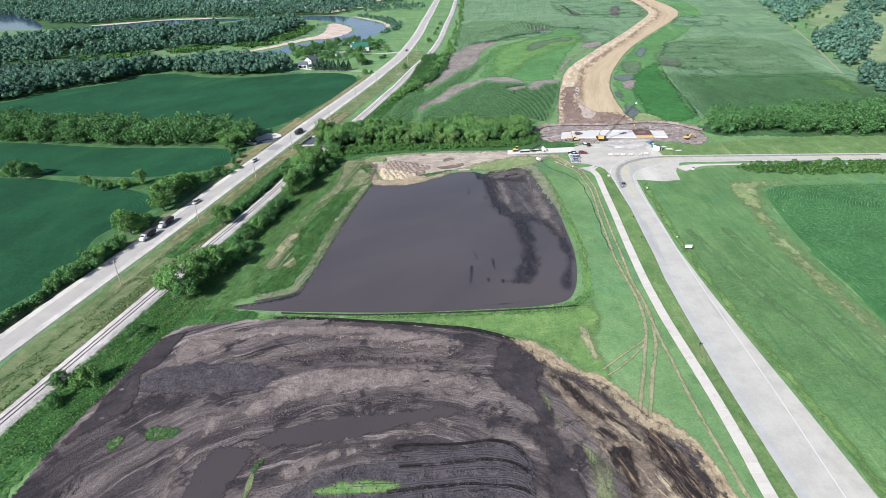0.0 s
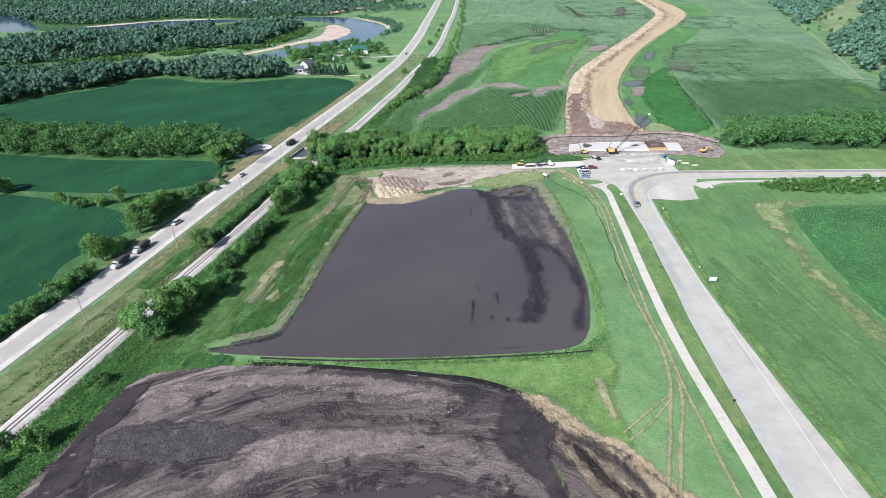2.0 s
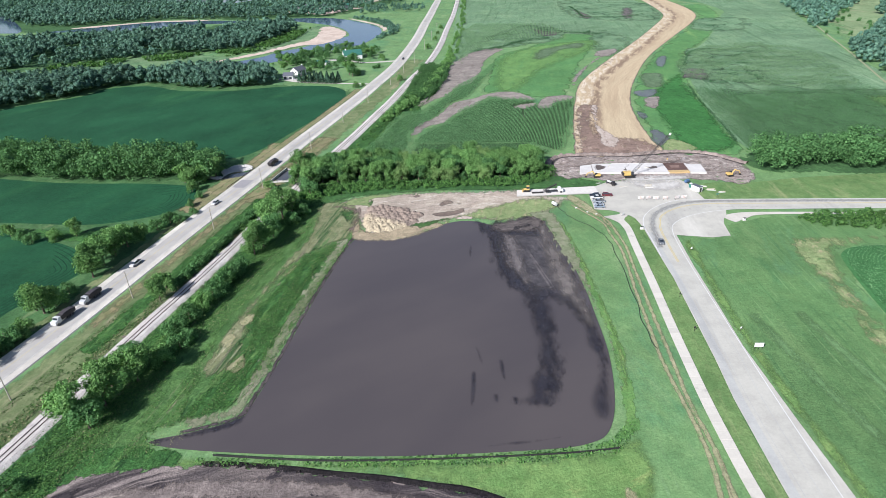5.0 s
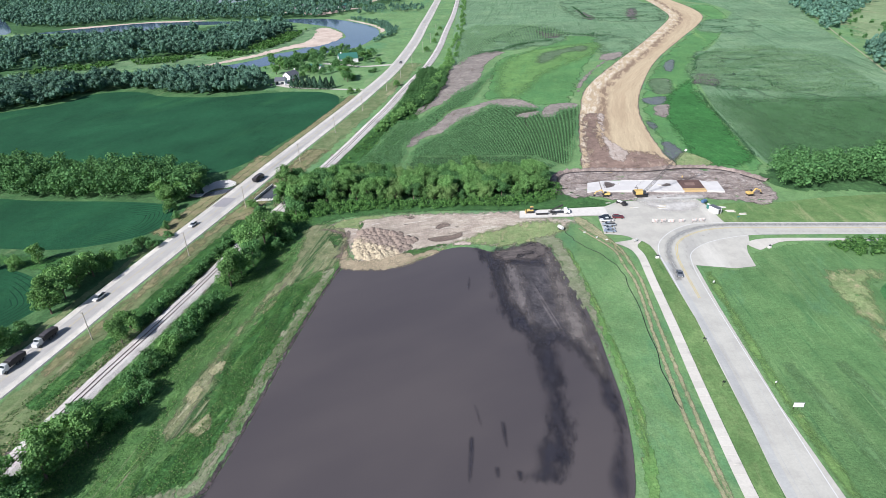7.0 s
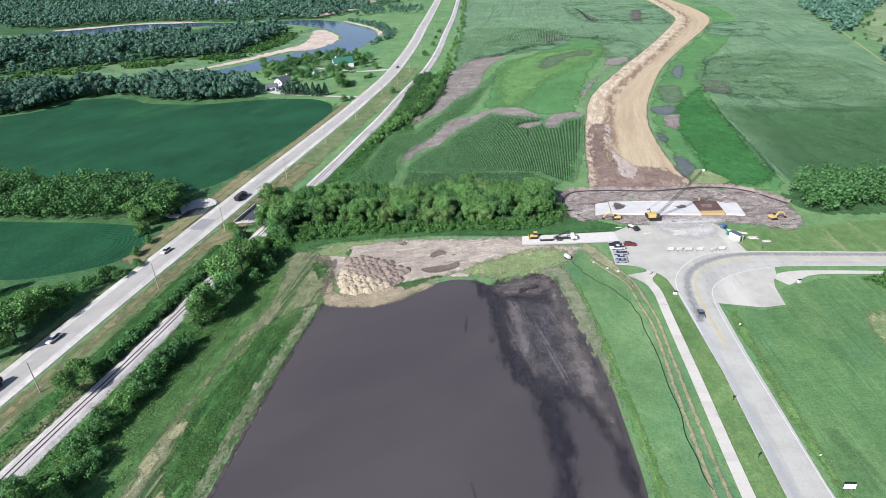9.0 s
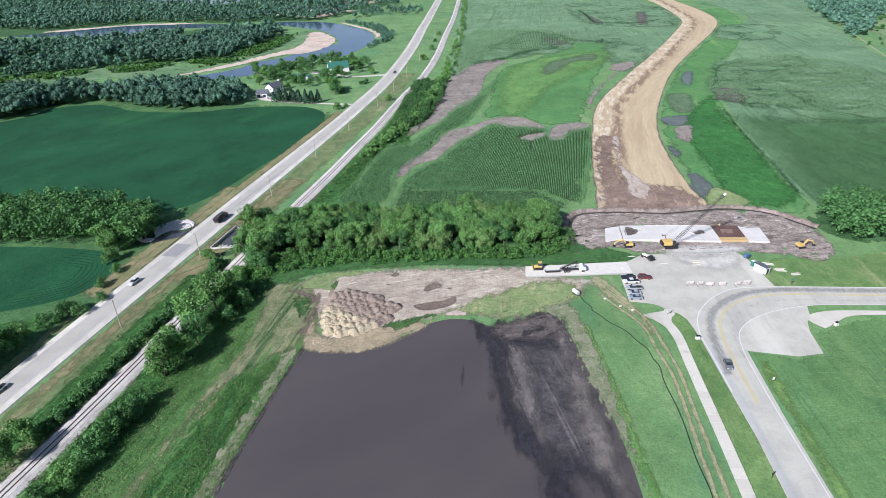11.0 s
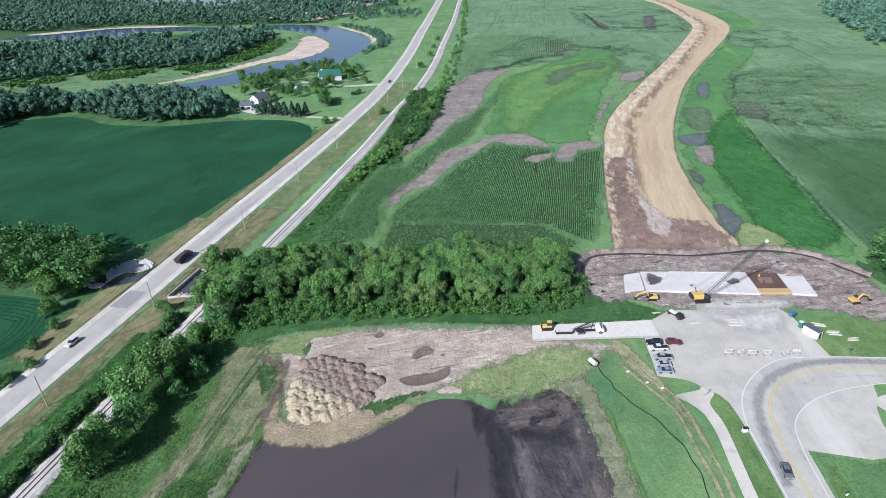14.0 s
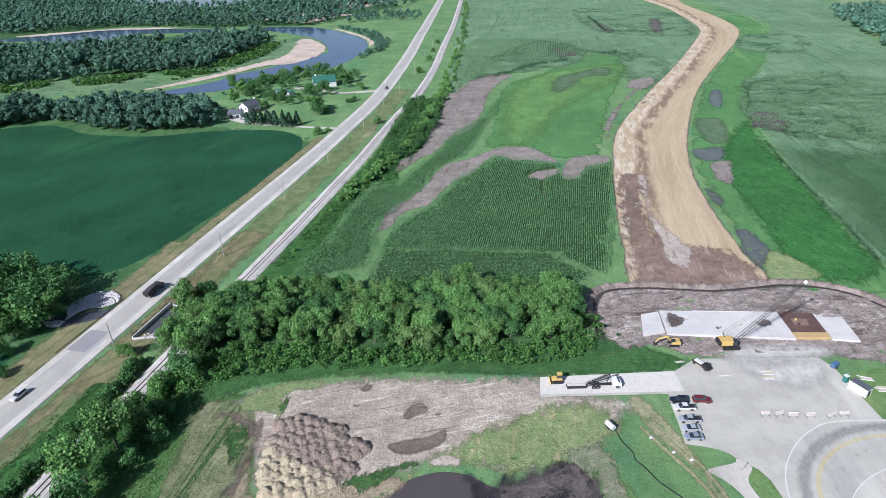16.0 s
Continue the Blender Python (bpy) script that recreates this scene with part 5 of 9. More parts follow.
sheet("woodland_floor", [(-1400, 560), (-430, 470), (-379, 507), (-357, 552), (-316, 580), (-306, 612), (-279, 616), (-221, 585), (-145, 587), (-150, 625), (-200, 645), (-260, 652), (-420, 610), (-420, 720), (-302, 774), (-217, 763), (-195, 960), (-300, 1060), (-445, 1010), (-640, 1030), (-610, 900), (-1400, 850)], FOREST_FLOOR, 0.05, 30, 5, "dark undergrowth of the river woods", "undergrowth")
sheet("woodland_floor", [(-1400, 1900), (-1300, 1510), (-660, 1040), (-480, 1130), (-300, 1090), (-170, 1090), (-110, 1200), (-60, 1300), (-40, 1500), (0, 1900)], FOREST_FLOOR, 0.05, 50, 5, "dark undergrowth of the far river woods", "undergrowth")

# ---------------------------------------------------------------- roads
ribbon("highway", HWY, [(-6.6, 0.02), (-6.3, 0.30), (-3.7, 0.36)], SHOULDER, 10, None, "pale gravel shoulder of the highway", "shoulder", "structure")
ribbon("highway", HWY, [(3.7, 0.36), (6.3, 0.30), (6.6, 0.02)], SHOULDER, 10, None, "pale gravel shoulder of the highway", "shoulder", "structure")
ribbon("highway", HWY, [(-3.7, 0.37), (0, 0.42), (3.7, 0.37)], HIGHWAY, 10, None, "grey two-lane concrete highway", "road", "structure")
for off, mt in ((-3.5, WHITE_PAINT), (3.5, WHITE_PAINT), (-0.12, YELLOW_PAINT)):
    ribbon("road_marking", shift_line(HWY, off), [(-0.07, 0.43), (0.07, 0.43)], mt, 1, None, "thin painted highway line", "marking", "structure")
WORN_LANE = ground_mat("tyre_darkened_concrete", C(184, 183, 180), C(175, 175, 172), 6, 0.5, 0.08, [(C(198, 196, 189), 4, 0.56, 0.7, 2, 0.1)], ragged=1.2, soft=(1.0, 0.0, 1.5), bump=0.1)
for off in (-2.55, -0.95, 0.95, 2.55):
    ribbon("wheel_path", shift_line(HWY, off), [(-0.34, 0.372 + 0.0135 * (3.7 - abs(off) - 0.34) + 0.006), (0.34, 0.372 + 0.0135 * (3.7 - abs(off) - 0.34) + 0.006)], WORN_LANE, 1, None, "darker wheel path worn into the highway", "road", "structure")
ribbon("road_patch", [(-104.9, 332), (-102.4, 343)], [(-3.6, 0.428), (0, 0.438), (3.6, 0.428)], PATCHED, 3, None, "darker repaired strip of highway", "road", "structure")

ROAD = [(74.4, -300), (74.45, -100), (74.5, 10), (75.6, 82), (76.3, 105), (77.6, 131), (79.4, 159), (81.6, 177), (83.5, 197), (86, 223), (87, 245), (88, 263), (88, 270), (87.7, 274.7), (86.4, 278), (85, 279.3), (82.9, 281.4), (81.5, 283.2), (79.5, 284.5), (77.1, 285.3), (72.2, 286.5), (73, 293.8), (73.4, 300.5), (74.2, 304.8), (39, 305), (40, 313), (79, 314), (87, 319.5), (123, 318.5), (125, 314), (125.5, 293), (155, 290.3), (244, 282), (500, 260), (500, 249), (237, 272), (149, 279.5), (130, 280.5), (127.5, 274), (125, 271), (123, 266), (121, 255), (113, 254), (99.5, 257.5), (96.5, 230), (94.5, 205), (92.5, 182), (92, 150), (92, 120), (92.5, 90), (93, 10), (93, -100), (93, -300)]
sheet("road", ROAD, CONCRETE_LOT, 0.24, 4, 1, "pale concrete road, curve and closed-off lot", "road", smooth=False)


def painted(line, width, mt, label, n=8):
    ribbon("road_marking", line, [(-width / 2, 0.262), (width / 2, 0.262)], mt, n, None, label, "marking", "structure")


sheet("road", [(76.1, -300), (76.15, -100), (76.2, 10), (77.4, 82), (78.1, 105), (79.4, 131), (81.2, 159), (83.4, 177), (85.3, 197), (87.4, 223), (88.4, 245), (89.3, 268), (94, 280), (105, 289.5), (118, 292.6), (155, 290.1), (244, 281.8), (500, 259.8), (500, 249.2), (237, 272.2), (149, 279.7), (129, 280.2), (113, 276), (103, 269), (99, 260), (96, 235), (93.7, 205), (91.7, 182), (90, 150), (88, 103), (86, 62), (84, 10), (84, -100), (84, -300)], CONCRETE, 0.252, 4, 1, "worn grey driving lanes round the curve", "road")
painted([(244, 281.6), (156, 290), (118, 292.8), (105, 289.7), (94.2, 280), (89.3, 269), (88.2, 255), (87.2, 240)], 0.30, WHITE_PAINT, "white edge line round the curve")
painted([(237, 272.4), (148, 279.4), (129, 280), (113, 276), (103, 269), (99, 260.5), (96.5, 242), (94, 210), (90.3, 153), (88.2, 103), (85.5, 60)], 0.25, WHITE_PAINT, "white edge line of the inner lane")
for off in (-0.28, 0.28):
    painted(shift_line([(240, 277), (150, 285.5), (123, 287.5), (109, 284), (99.5, 276), (95.3, 265), (93.6, 253), (92, 235)], off), 0.22, YELLOW_PAINT, "worn yellow centre line", 2)
WORN_LANE = ground_mat("tyre_darkened_concrete", C(172, 172, 170), C(162, 162, 161), 6, 0.5, 0.08, [(C(186, 184, 178), 4, 0.56, 0.7, 2, 0.1)], ragged=1.2, soft=(1.2, 0.0, 1.4), bump=0.1)
LANES = [(240, 277), (150, 285.5), (123, 287.5), (109, 284), (99.5, 276), (95.3, 265), (93.4, 253), (92.4, 246)]
for a, b, lift in ((1.0, 5.0, 0.2584), (-4.2, -2.8, 0.2588)):
    sheet("worn_lane", band(LANES, a, b), WORN_LANE, lift, 1.2, 2.0, "grey tyre-worn lane of the concrete road", "road", smooth=False)
ROAD_LEFT = [(75.0, -300), (75.0, -100), (75.0, 10), (76.0, 82), (76.7, 105), (78.0, 131), (79.8, 159), (82.0, 177), (83.9, 197), (86.2, 223), (87.3, 245), (88.2, 261)]
ribbon("gutter", shift_line(ROAD_LEFT, 1.1), [(-1.2, 0.258), (1.2, 0.258)], GUTTER, 1, None, "grey concrete gutter strip of the road", "road", "structure")
for off in (3.4, 7.2):
    ribbon("road_seam", shift_line(ROAD_LEFT, off), [(-0.08, 0.2585), (0.08, 0.2585)], GUTTER, 1, None, "dark sealed joint along the road", "road", "structure")
sheet("verge", [(75, -300), (75, -100), (75, 10), (76, 60), (76.2, 100), (77.5, 131), (79.3, 159), (81.5, 177), (83.4, 197), (86, 223), (87, 245), (88, 263), (88, 270), (87.6, 274.7), (86.4, 277.9), (85, 278.1), (83.3, 275.8), (82.7, 273.2), (83.4, 266), (81.7, 248), (79.3, 221), (76.8, 196), (75, 176), (73.6, 159), (72.9, 145), (72.5, 131), (72.6, 98), (72.1, 77), (71.4, 63), (70.4, 10), (70.4, -100), (70.4, -300)], GRASS_EDGE, 0.14, 3, 0.4, "mown grass strip between the path and the road", "verge")
sheet("footpath", [(67, -300), (67, -100), (67, 10), (68, 63), (68.7, 77), (69.3, 98), (69.3, 131), (69.7, 145), (70.4, 159), (71.7, 176), (73.5, 196), (76, 221), (78.4, 248), (79.8, 262), (79.8, 268), (79.2, 271.6), (77.3, 275), (74.6, 278), (76.2, 279), (81.6, 280.2), (82.8, 281.4), (85, 279.3), (85, 278.2), (83.1, 275.8), (82.5, 273.2), (83.2, 266), (81.5, 248), (79.1, 221), (76.6, 196), (74.8, 176), (73.4, 159), (72.7, 145), (72.3, 131), (72.4, 98), (71.9, 77), (71.2, 63), (70.2, 10), (70.2, -100), (70.2, -300)], PATH_CONC, 0.19, 4, 1, "pale concrete footpath beside the road", "footpath")
sheet("footpath", [(126, 273.5), (133, 276.6), (146, 276.4), (180, 273), (240, 267), (240, 264.6), (180, 270.6), (145, 273.8), (135, 271), (130, 268), (128, 268)], PATH_CONC, 0.20, 4, 1, "pale concrete footpath stub", "footpath")
def wheel_mark(line, half, lift, label):
    """A worn strip, full in its middle and frayed to both sides."""
    c = curve_points(line, 8)
    d = np.gradient(c, axis=0)
    d /= np.hypot(*d.T)[:, None]
    right = np.stack([d[:, 1], -d[:, 0]], 1)
    verts = [(*(p + r * o * half), lift) for p, r in zip(c, right) for o in (-1.3, 0, 1.3)]
    faces = [(i * 3 + j, i * 3 + j + 3, i * 3 + j + 4, i * 3 + j + 1) for i in range(len(c) - 1) for j in (0, 1)]
    ob = put_mesh("tyre_track", verts, faces, TYRE_TRACK)
    at = ob.data.attributes.new("edge", "FLOAT", "POINT")
    at.data.foreach_set("value", np.tile([0.0, 1.0, 0.0], len(c)).astype(np.float32))
    tagged(ob, label, "track", kind="structure")


for half, line in ((0.8, [(63, 293), (67, 284.5), (72.5, 272), (73, 259), (73.6, 248), (72, 232), (70, 217), (68.3, 200), (66, 177), (65.7, 160), (65.4, 147), (64.6, 138), (62.5, 128), (59.8, 120.4), (56.1, 110), (51.5, 98), (49.5, 93)]),
                   (0.8, [(66, 296), (70, 287.5), (75, 275), (75.9, 262), (76, 248), (74.2, 232), (72.8, 218), (70.9, 199), (68.9, 176), (67.3, 160), (67.1, 147), (66.8, 138), (65.2, 128.5), (62, 117.4), (57.7, 107), (52.6, 93.3), (50.6, 88)]),
                   (0.75, [(66.8, 142), (66, 131), (65.4, 122), (65.1, 112), (64.5, 99), (64.3, 87), (64.4, 76), (64.5, 63), (64, 30)]), (0.5, [(60, 121), (52, 112.6), (45, 107)]), (0.5, [(60.5, 123), (51, 115.4), (44, 109.6)])):
    wheel_mark(line, half, 0.15 + 0.012 * len([o for o in bpy.data.objects if o.name.startswith("tyre_track")]), "worn tyre track through the grass")
sheet("tyre_track", [(62, 304), (68, 303), (74, 284), (78, 262), (75, 262), (71, 278), (64, 292)], TYRE_TRACK, 0.14, 2, 2, "worn track beside the parked cars", "track")
sheet("gravel_lane", [(39, 306), (40, 313.2), (79, 314.2), (79, 305.6)], plain("white_crushed_stone", C(224, 218, 211), 0.95, vary=0.1, size=1.2), 0.275, 3, 1, "white crushed stone lane joining the lot", "lane", smooth=False)
sheet("concrete_dust", [(94, 317), (124, 316), (132, 324), (118, 327), (100, 326.5)], DUST, 0.285, 2, 5, "pale concrete dust trodden into the mud", "dust")
sheet("concrete_dust", [(94, 320), (100, 308), (108, 303), (118, 304), (124, 310), (123, 319), (108, 320)], DUST, 0.263, 2, 6, "pale dust on the broken end of the lot", "dust")
sheet("driveway", [(-40, 679), (-70, 676), (-88, 690), (-108, 700), (-112, 694), (-90, 684), (-70, 671), (-41, 673)], PATH_CONC, 0.16, 5, 1, "pale gravel driveway to a barn", "driveway")
sheet("driveway", [(-56, 573), (-90, 582), (-118, 592), (-134, 606), (-139, 602), (-120, 588), (-88, 578), (-57, 569.5)], PATH_CONC, 0.16, 5, 1, "pale driveway to a house", "driveway")

# ---------------------------------------------------------------- plants
RNG = np.random.default_rng(11)


def leaf_quads(centres, normals, size, rng, fold=0.35, stir=0.38):
    """Bent leaf clumps: one quad each, roughly across its normal."""
    n = len(centres)
    nrm = normals + rng.normal(0, stir, (n, 3))
    nrm /= np.linalg.norm(nrm, axis=1)[:, None] + 1e-9
    a = np.cross(nrm, rng.normal(0, 1, (n, 3)))
    a /= np.linalg.norm(a, axis=1)[:, None] + 1e-9
    b = np.cross(nrm, a)
    s = (size * rng.uniform(0.6, 1.35, n))[:, None]
    w = rng.uniform(0.5, 1.0, n)[:, None]
    v = np.stack([centres - a * s * 0.5, centres + b * s * 0.5 * w + nrm * s * fold * 0.5, centres + a * s * 0.5, centres - b * s * 0.5 * w - nrm * s * fold * 0.3], 1)
    return v.reshape(-1, 3)


def quad_index(n):
    return np.arange(n * 4).reshape(n, 4)


def crown_points(rng, n, height, radius, base=0.22, blobs=11, lean=0.0):
    """Points and outward ways on a lumpy crown made of several leafy heads."""
    cs, rs = [], []
    for i in range(blobs):
        k = i / blobs
        az, rr = rng.uniform(0, 2 * math.pi), radius * (0.15 + 0.60 * rng.random()) * (1.0 if i else 0.0)
        zc = height * (base + 0.12 + (0.74 - base) * (rng.random() if i else 0.75))
        rr *= 1.15 - 0.75 * max(0.0, (zc / height - 0.5)) * 1.3
        cs.append((rr * math.cos(az) + lean * zc, rr * math.sin(az), zc))
        rs.append(radius * rng.uniform(0.22, 0.46))
    cs, rs = np.array(cs), np.array(rs)
    pick = rng.choice(blobs, n, p=rs ** 2 / (rs ** 2).sum())
    d = rng.normal(0, 1, (n, 3))
    d[:, 2] += 0.25
    d /= np.linalg.norm(d, axis=1)[:, None]
    p = cs[pick] + d * (rs[pick] * rng.uniform(0.60, 1.12, n))[:, None] * np.array([1, 1, 1.0])
    p[:, 2] = np.clip(p[:, 2], height * base * 0.5, height * 1.02)
    return p, d


def trunk_mesh(rng, height, radius):
    """A tapered trunk with forked limbs."""
    verts, faces = [], []

    def limb(path, r0, r1, k=6):
        start = len(verts)
        m = len(path)
        for i, p in enumerate(path):
            r = r0 + (r1 - r0) * i / (m - 1)
            for j in range(k):
                t = 2 * math.pi * j / k
                verts.append((p[0] + r * math.cos(t), p[1] + r * math.sin(t), p[2]))
        for i in range(m - 1):
            for j in range(k):
                a, b = start + i * k + j, start + i * k + (j + 1) % k
                faces.append((a, b, b + k, a + k))

    r = height * 0.022
    limb([(0, 0, 0), (0.02, 0.01, height * 0.15), (0.1, 0.05, height * 0.45), (0.05, 0.1, height * 0.8)], r * 1.3, r * 0.25)
    for i in range(5):
        az, h0 = rng.uniform(0, 2 * math.pi), height * rng.uniform(0.18, 0.42)
        ln = radius * rng.uniform(0.5, 0.75)
        limb([(0.03, 0.02, h0), (ln * 0.5 * math.cos(az), ln * 0.5 * math.sin(az), h0 + ln * 0.5), (ln * math.cos(az), ln * math.sin(az), h0 + ln * 1.05)], r * 0.55, r * 0.12, 5)
    return verts, faces


def make_tree(name, seed, height, radius, leaves, size, leaf_mt, base=0.22, label="", blobs=20):
    rng = np.random.default_rng(seed)
    top = tagged(new(name), label, "tree")
    v, f = trunk_mesh(rng, height, radius)
    put_mesh("trunk", v, f, BARK, top)
    p, d = crown_points(rng, leaves, height, radius, base, blobs)
    me = big_mesh("crown", leaf_quads(p, d, size, rng), quad_index(leaves), leaf_mt)
    crown = new("crown", me)
    crown.parent = top
    return top


def make_spruce(seed, height, radius, leaves=420):
    rng = np.random.default_rng(seed)
    top = tagged(new("spruce_tree"), "dark blue-green spruce beside a farm house", "tree", "spruces by the house")
    v, f = trunk_mesh(rng, height * 0.6, radius * 0.3)
    put_mesh("trunk", v, f, BARK, top)
    t = rng.random(leaves) ** 0.7
    az = rng.uniform(0, 2 * math.pi, leaves)
    r = radius * (1 - t * 0.95) * rng.uniform(0.6, 1.1, leaves)
    p = np.stack([r * np.cos(az), r * np.sin(az), height * (0.06 + 0.94 * t)], 1)
    d = np.stack([np.cos(az), np.sin(az), np.full(leaves, 0.5)], 1)
    crown = new("crown", big_mesh("crown", leaf_quads(p, d, 0.9, rng), quad_index(leaves), CONIFER))
    crown.parent = top
    return top


TREES = [make_tree("tree", 21, 11.0, 4.8, 4200, 0.50, LEAF, label="tall broadleaf tree with a full lumpy green crown"),
         make_tree("tree", 22, 9.5, 4.2, 3000, 0.49, LEAF_DARK, label="dark green broadleaf tree with a dense crown"),
         make_tree("tree", 23, 10.0, 4.0, 3000, 0.49, LEAF, 0.12, label="upright broadleaf tree leafy to the ground", blobs=22),
         make_tree("tree", 24, 8.0, 4.2, 2700, 0.48, LEAF_PALE, 0.12, label="yellowish green spreading tree"),
         make_tree("tree", 25, 6.0, 3.6, 2200, 0.45, LEAF, 0.05, label="low bushy tree leafy to the ground", blobs=16),
         make_tree("tree", 26, 5.0, 3.2, 1900, 0.42, LEAF_DARK, 0.03, label="low round dark green bush", blobs=14)]
SPRUCE = make_spruce(31, 7.5, 2.6)
USED = set()


def plant(kind, x, y, scale=1.0, group="", label=""):
    src = kind if not isinstance(kind, int) else TREES[kind]
    m = Matrix.LocRotScale((x, y, 0), Euler((0, 0, RNG.uniform(0, 6.28))), None)
    if src.name in USED:
        ob = copy_thing(src, m)
    else:
        ob = src
        ob.matrix_basis = m
    USED.add(src.name)
    ob.scale = (scale * RNG.uniform(0.92, 1.1), scale * RNG.uniform(0.92, 1.1), scale * RNG.uniform(0.9, 1.12))
    return tagged(ob, label, group=group)


def scatter(outline, gap, rng, keep=None, smooth=False):
    """Points at about the given gap within an outline."""
    line = curve_points(outline, 4, True) if smooth else np.array(outline, float)
    lo, hi = line.min(0), line.max(0)
    gx, gy = np.meshgrid(np.arange(lo[0], hi[0], gap), np.arange(lo[1], hi[1], gap * 0.9))
    gx = gx + (np.arange(gx.shape[0]) % 2)[:, None] * gap / 2
    p = np.stack([gx.ravel(), gy.ravel()], 1) + rng.uniform(-0.38, 0.38, (gx.size, 2)) * gap
    p = p[inside(line, p)]
    return p if keep is None else p[keep(p)]


# the belt of trees between the clearing and the corn
BELT = [(-76, 331), (-68, 352), (-55, 362), (-20, 359), (40, 361), (56, 359), (59, 342), (52, 331), (20, 326.5), (-20, 330), (-54, 331)]
for x, y in scatter(BELT, 5.4, RNG):
    edge = y < 331
    k = int(RNG.choice([0, 1, 2, 3, 4, 5], p=[0.28, 0.22, 0.24, 0.12, 0.10, 0.04] if not edge else [0.1, 0.1, 0.3, 0.15, 0.25, 0.1]))
    plant(k, x, y, RNG.uniform(0.85, 1.12), "trees of the belt behind the clearing")
# trees along the railway
for k, x, y, s in ((0, -100, 159, 0.85), (1, -95, 158, 0.75), (2, -95, 167, 0.85), (0, -97, 175, 0.75), (0, -90, 177, 0.8), (1, -95, 184, 0.7), (4, -86, 186, 0.75), (5, -83, 192, 0.9), (5, -82, 198, 0.7), (5, -104, 137, 0.75), (5, -116, 113, 0.75), (4, -108, 112, 0.8), (5, -113, 104, 0.6),
                   (4, -103, 231, 0.8), (0, -101.5, 222, 0.6), (5, -81, 230, 1.1), (5, -79, 237, 1.0), (5, -82.5, 223, 1.0), (4, -84, 216, 0.7), (5, -86, 209, 0.9), (4, -80, 232, 0.75), (5, -78, 241, 1.0), (5, -88, 202, 0.9), (2, -76, 256, 0.85), (0, -74, 263, 0.8), (1, -71.5, 271, 0.7), (0, -74.5, 280, 0.98), (0, -72, 291, 0.98), (2, -69, 298, 0.7), (5, -66, 286, 0.9), (5, -63, 294, 0.9), (5, -65, 302, 0.8),
                   (4, -69.5, 310, 0.68), (1, -64, 318, 0.7), (2, -66, 328, 0.8), (1, -70, 333, 0.7), (5, -82, 322, 0.7), (2, -76, 352, 0.85), (1, -71, 358, 0.7), (4, -74, 345, 0.8), (4, -87, 329, 0.5)):
    plant(k, x, y, s * (1.55 if k != 5 else 1.3), "trees along the railway")
for x, y, s in ((-31, 580, 0.85), (-6, 742, 1.0), (2, 800, 0.9), (6, 850, 0.8), (10, 900, 0.9), (-68, 559, 0.85), (-62, 566, 0.5)):
    plant(4, x, y, s, "trees between highway and railway")
# trees west of the highway
for k, x, y, s in ((1, -243, 300, 0.85), (1, -237, 297, 0.9), (2, -233, 302, 0.8), (4, -250, 303, 0.9), (4, -194, 283, 0.8), (5, -187, 279, 0.8), (5, -180, 276, 0.8), (4, -171, 278, 0.8), (2, -163, 281, 0.75), (5, -120, 291, 0.7), (5, -117, 300, 0.6),
                   (5, -139, 230, 0.8), (0, -122, 350, 0.95), (2, -126, 344, 0.9), (0, -129, 352, 0.95), (0, -131, 337, 0.8), (2, -137, 344, 0.9), (1, -139, 352, 0.9), (4, -128, 330, 0.8), (5, -122, 310, 0.6), (5, -121.5, 321, 0.6)):
    plant(k, x, y, s * 1.25, "trees between the bean fields")
for k, x, y, s in ((0, -136, 242, 1.0), (2, -139, 247, 1.0), (0, -136.5, 252, 1.1), (1, -140, 256, 1.0), (2, -135.5, 260, 1.05), (0, -139, 264, 0.95), (2, -134, 268, 1.0), (4, -132, 275, 1.0), (1, -137, 270, 0.9), (5, -127.5, 284, 1.0), (5, -124.5, 291, 0.9),
                   (0, -141, 217, 1.0), (1, -145, 219, 0.95), (4, -139, 221, 1.1), (4, -140.5, 204, 0.9), (5, -142, 198, 1.2), (4, -143.5, 192, 0.8), (5, -144.5, 187, 1.2), (4, -146.5, 182, 0.8), (5, -148, 177, 1.1), (4, -150, 170, 0.75)):
    plant(k, x, y, s * 1.2, "trees between the bean fields")
# the farm's trees
for k, x, y, s in ((0, -153, 680, 0.9), (2, -147, 672, 0.8), (1, -140, 662, 0.9), (0, -150, 652, 0.8), (4, -120, 655, 0.8), (4, -114, 660, 0.9), (0, -80, 615, 1.0), (1, -76, 606, 0.9), (2, -78, 624, 0.9), (4, -72, 612, 0.9), (0, -72, 706, 0.8), (1, -78, 716, 0.8), (2, -66, 712, 0.8), (4, -54, 684, 0.9), (4, -110, 740, 0.9), (0, -120, 745, 0.8), (2, -100, 752, 0.9), (4, -135, 725, 0.8), (0, -142, 715, 0.8), (2, -128, 730, 0.8), (4, -90, 690, 0.7), (4, -84, 686, 0.8), (4, -96, 690, 0.7), (1, -160, 690, 0.9), (0, -165, 700, 0.9), (5, -55, 645, 0.7), (5, -58, 640, 0.6), (4, -130, 642, 0.8), (4, -122, 636, 0.7)):
    plant(k, x, y, s * 1.25, "trees round the farm")
for i in range(14):
    t = i / 13
    plant(SPRUCE, -122 + 36 * t + RNG.uniform(-1, 1), 590 - 12 * t + (i % 2) * 5, RNG.uniform(1.1, 1.4))


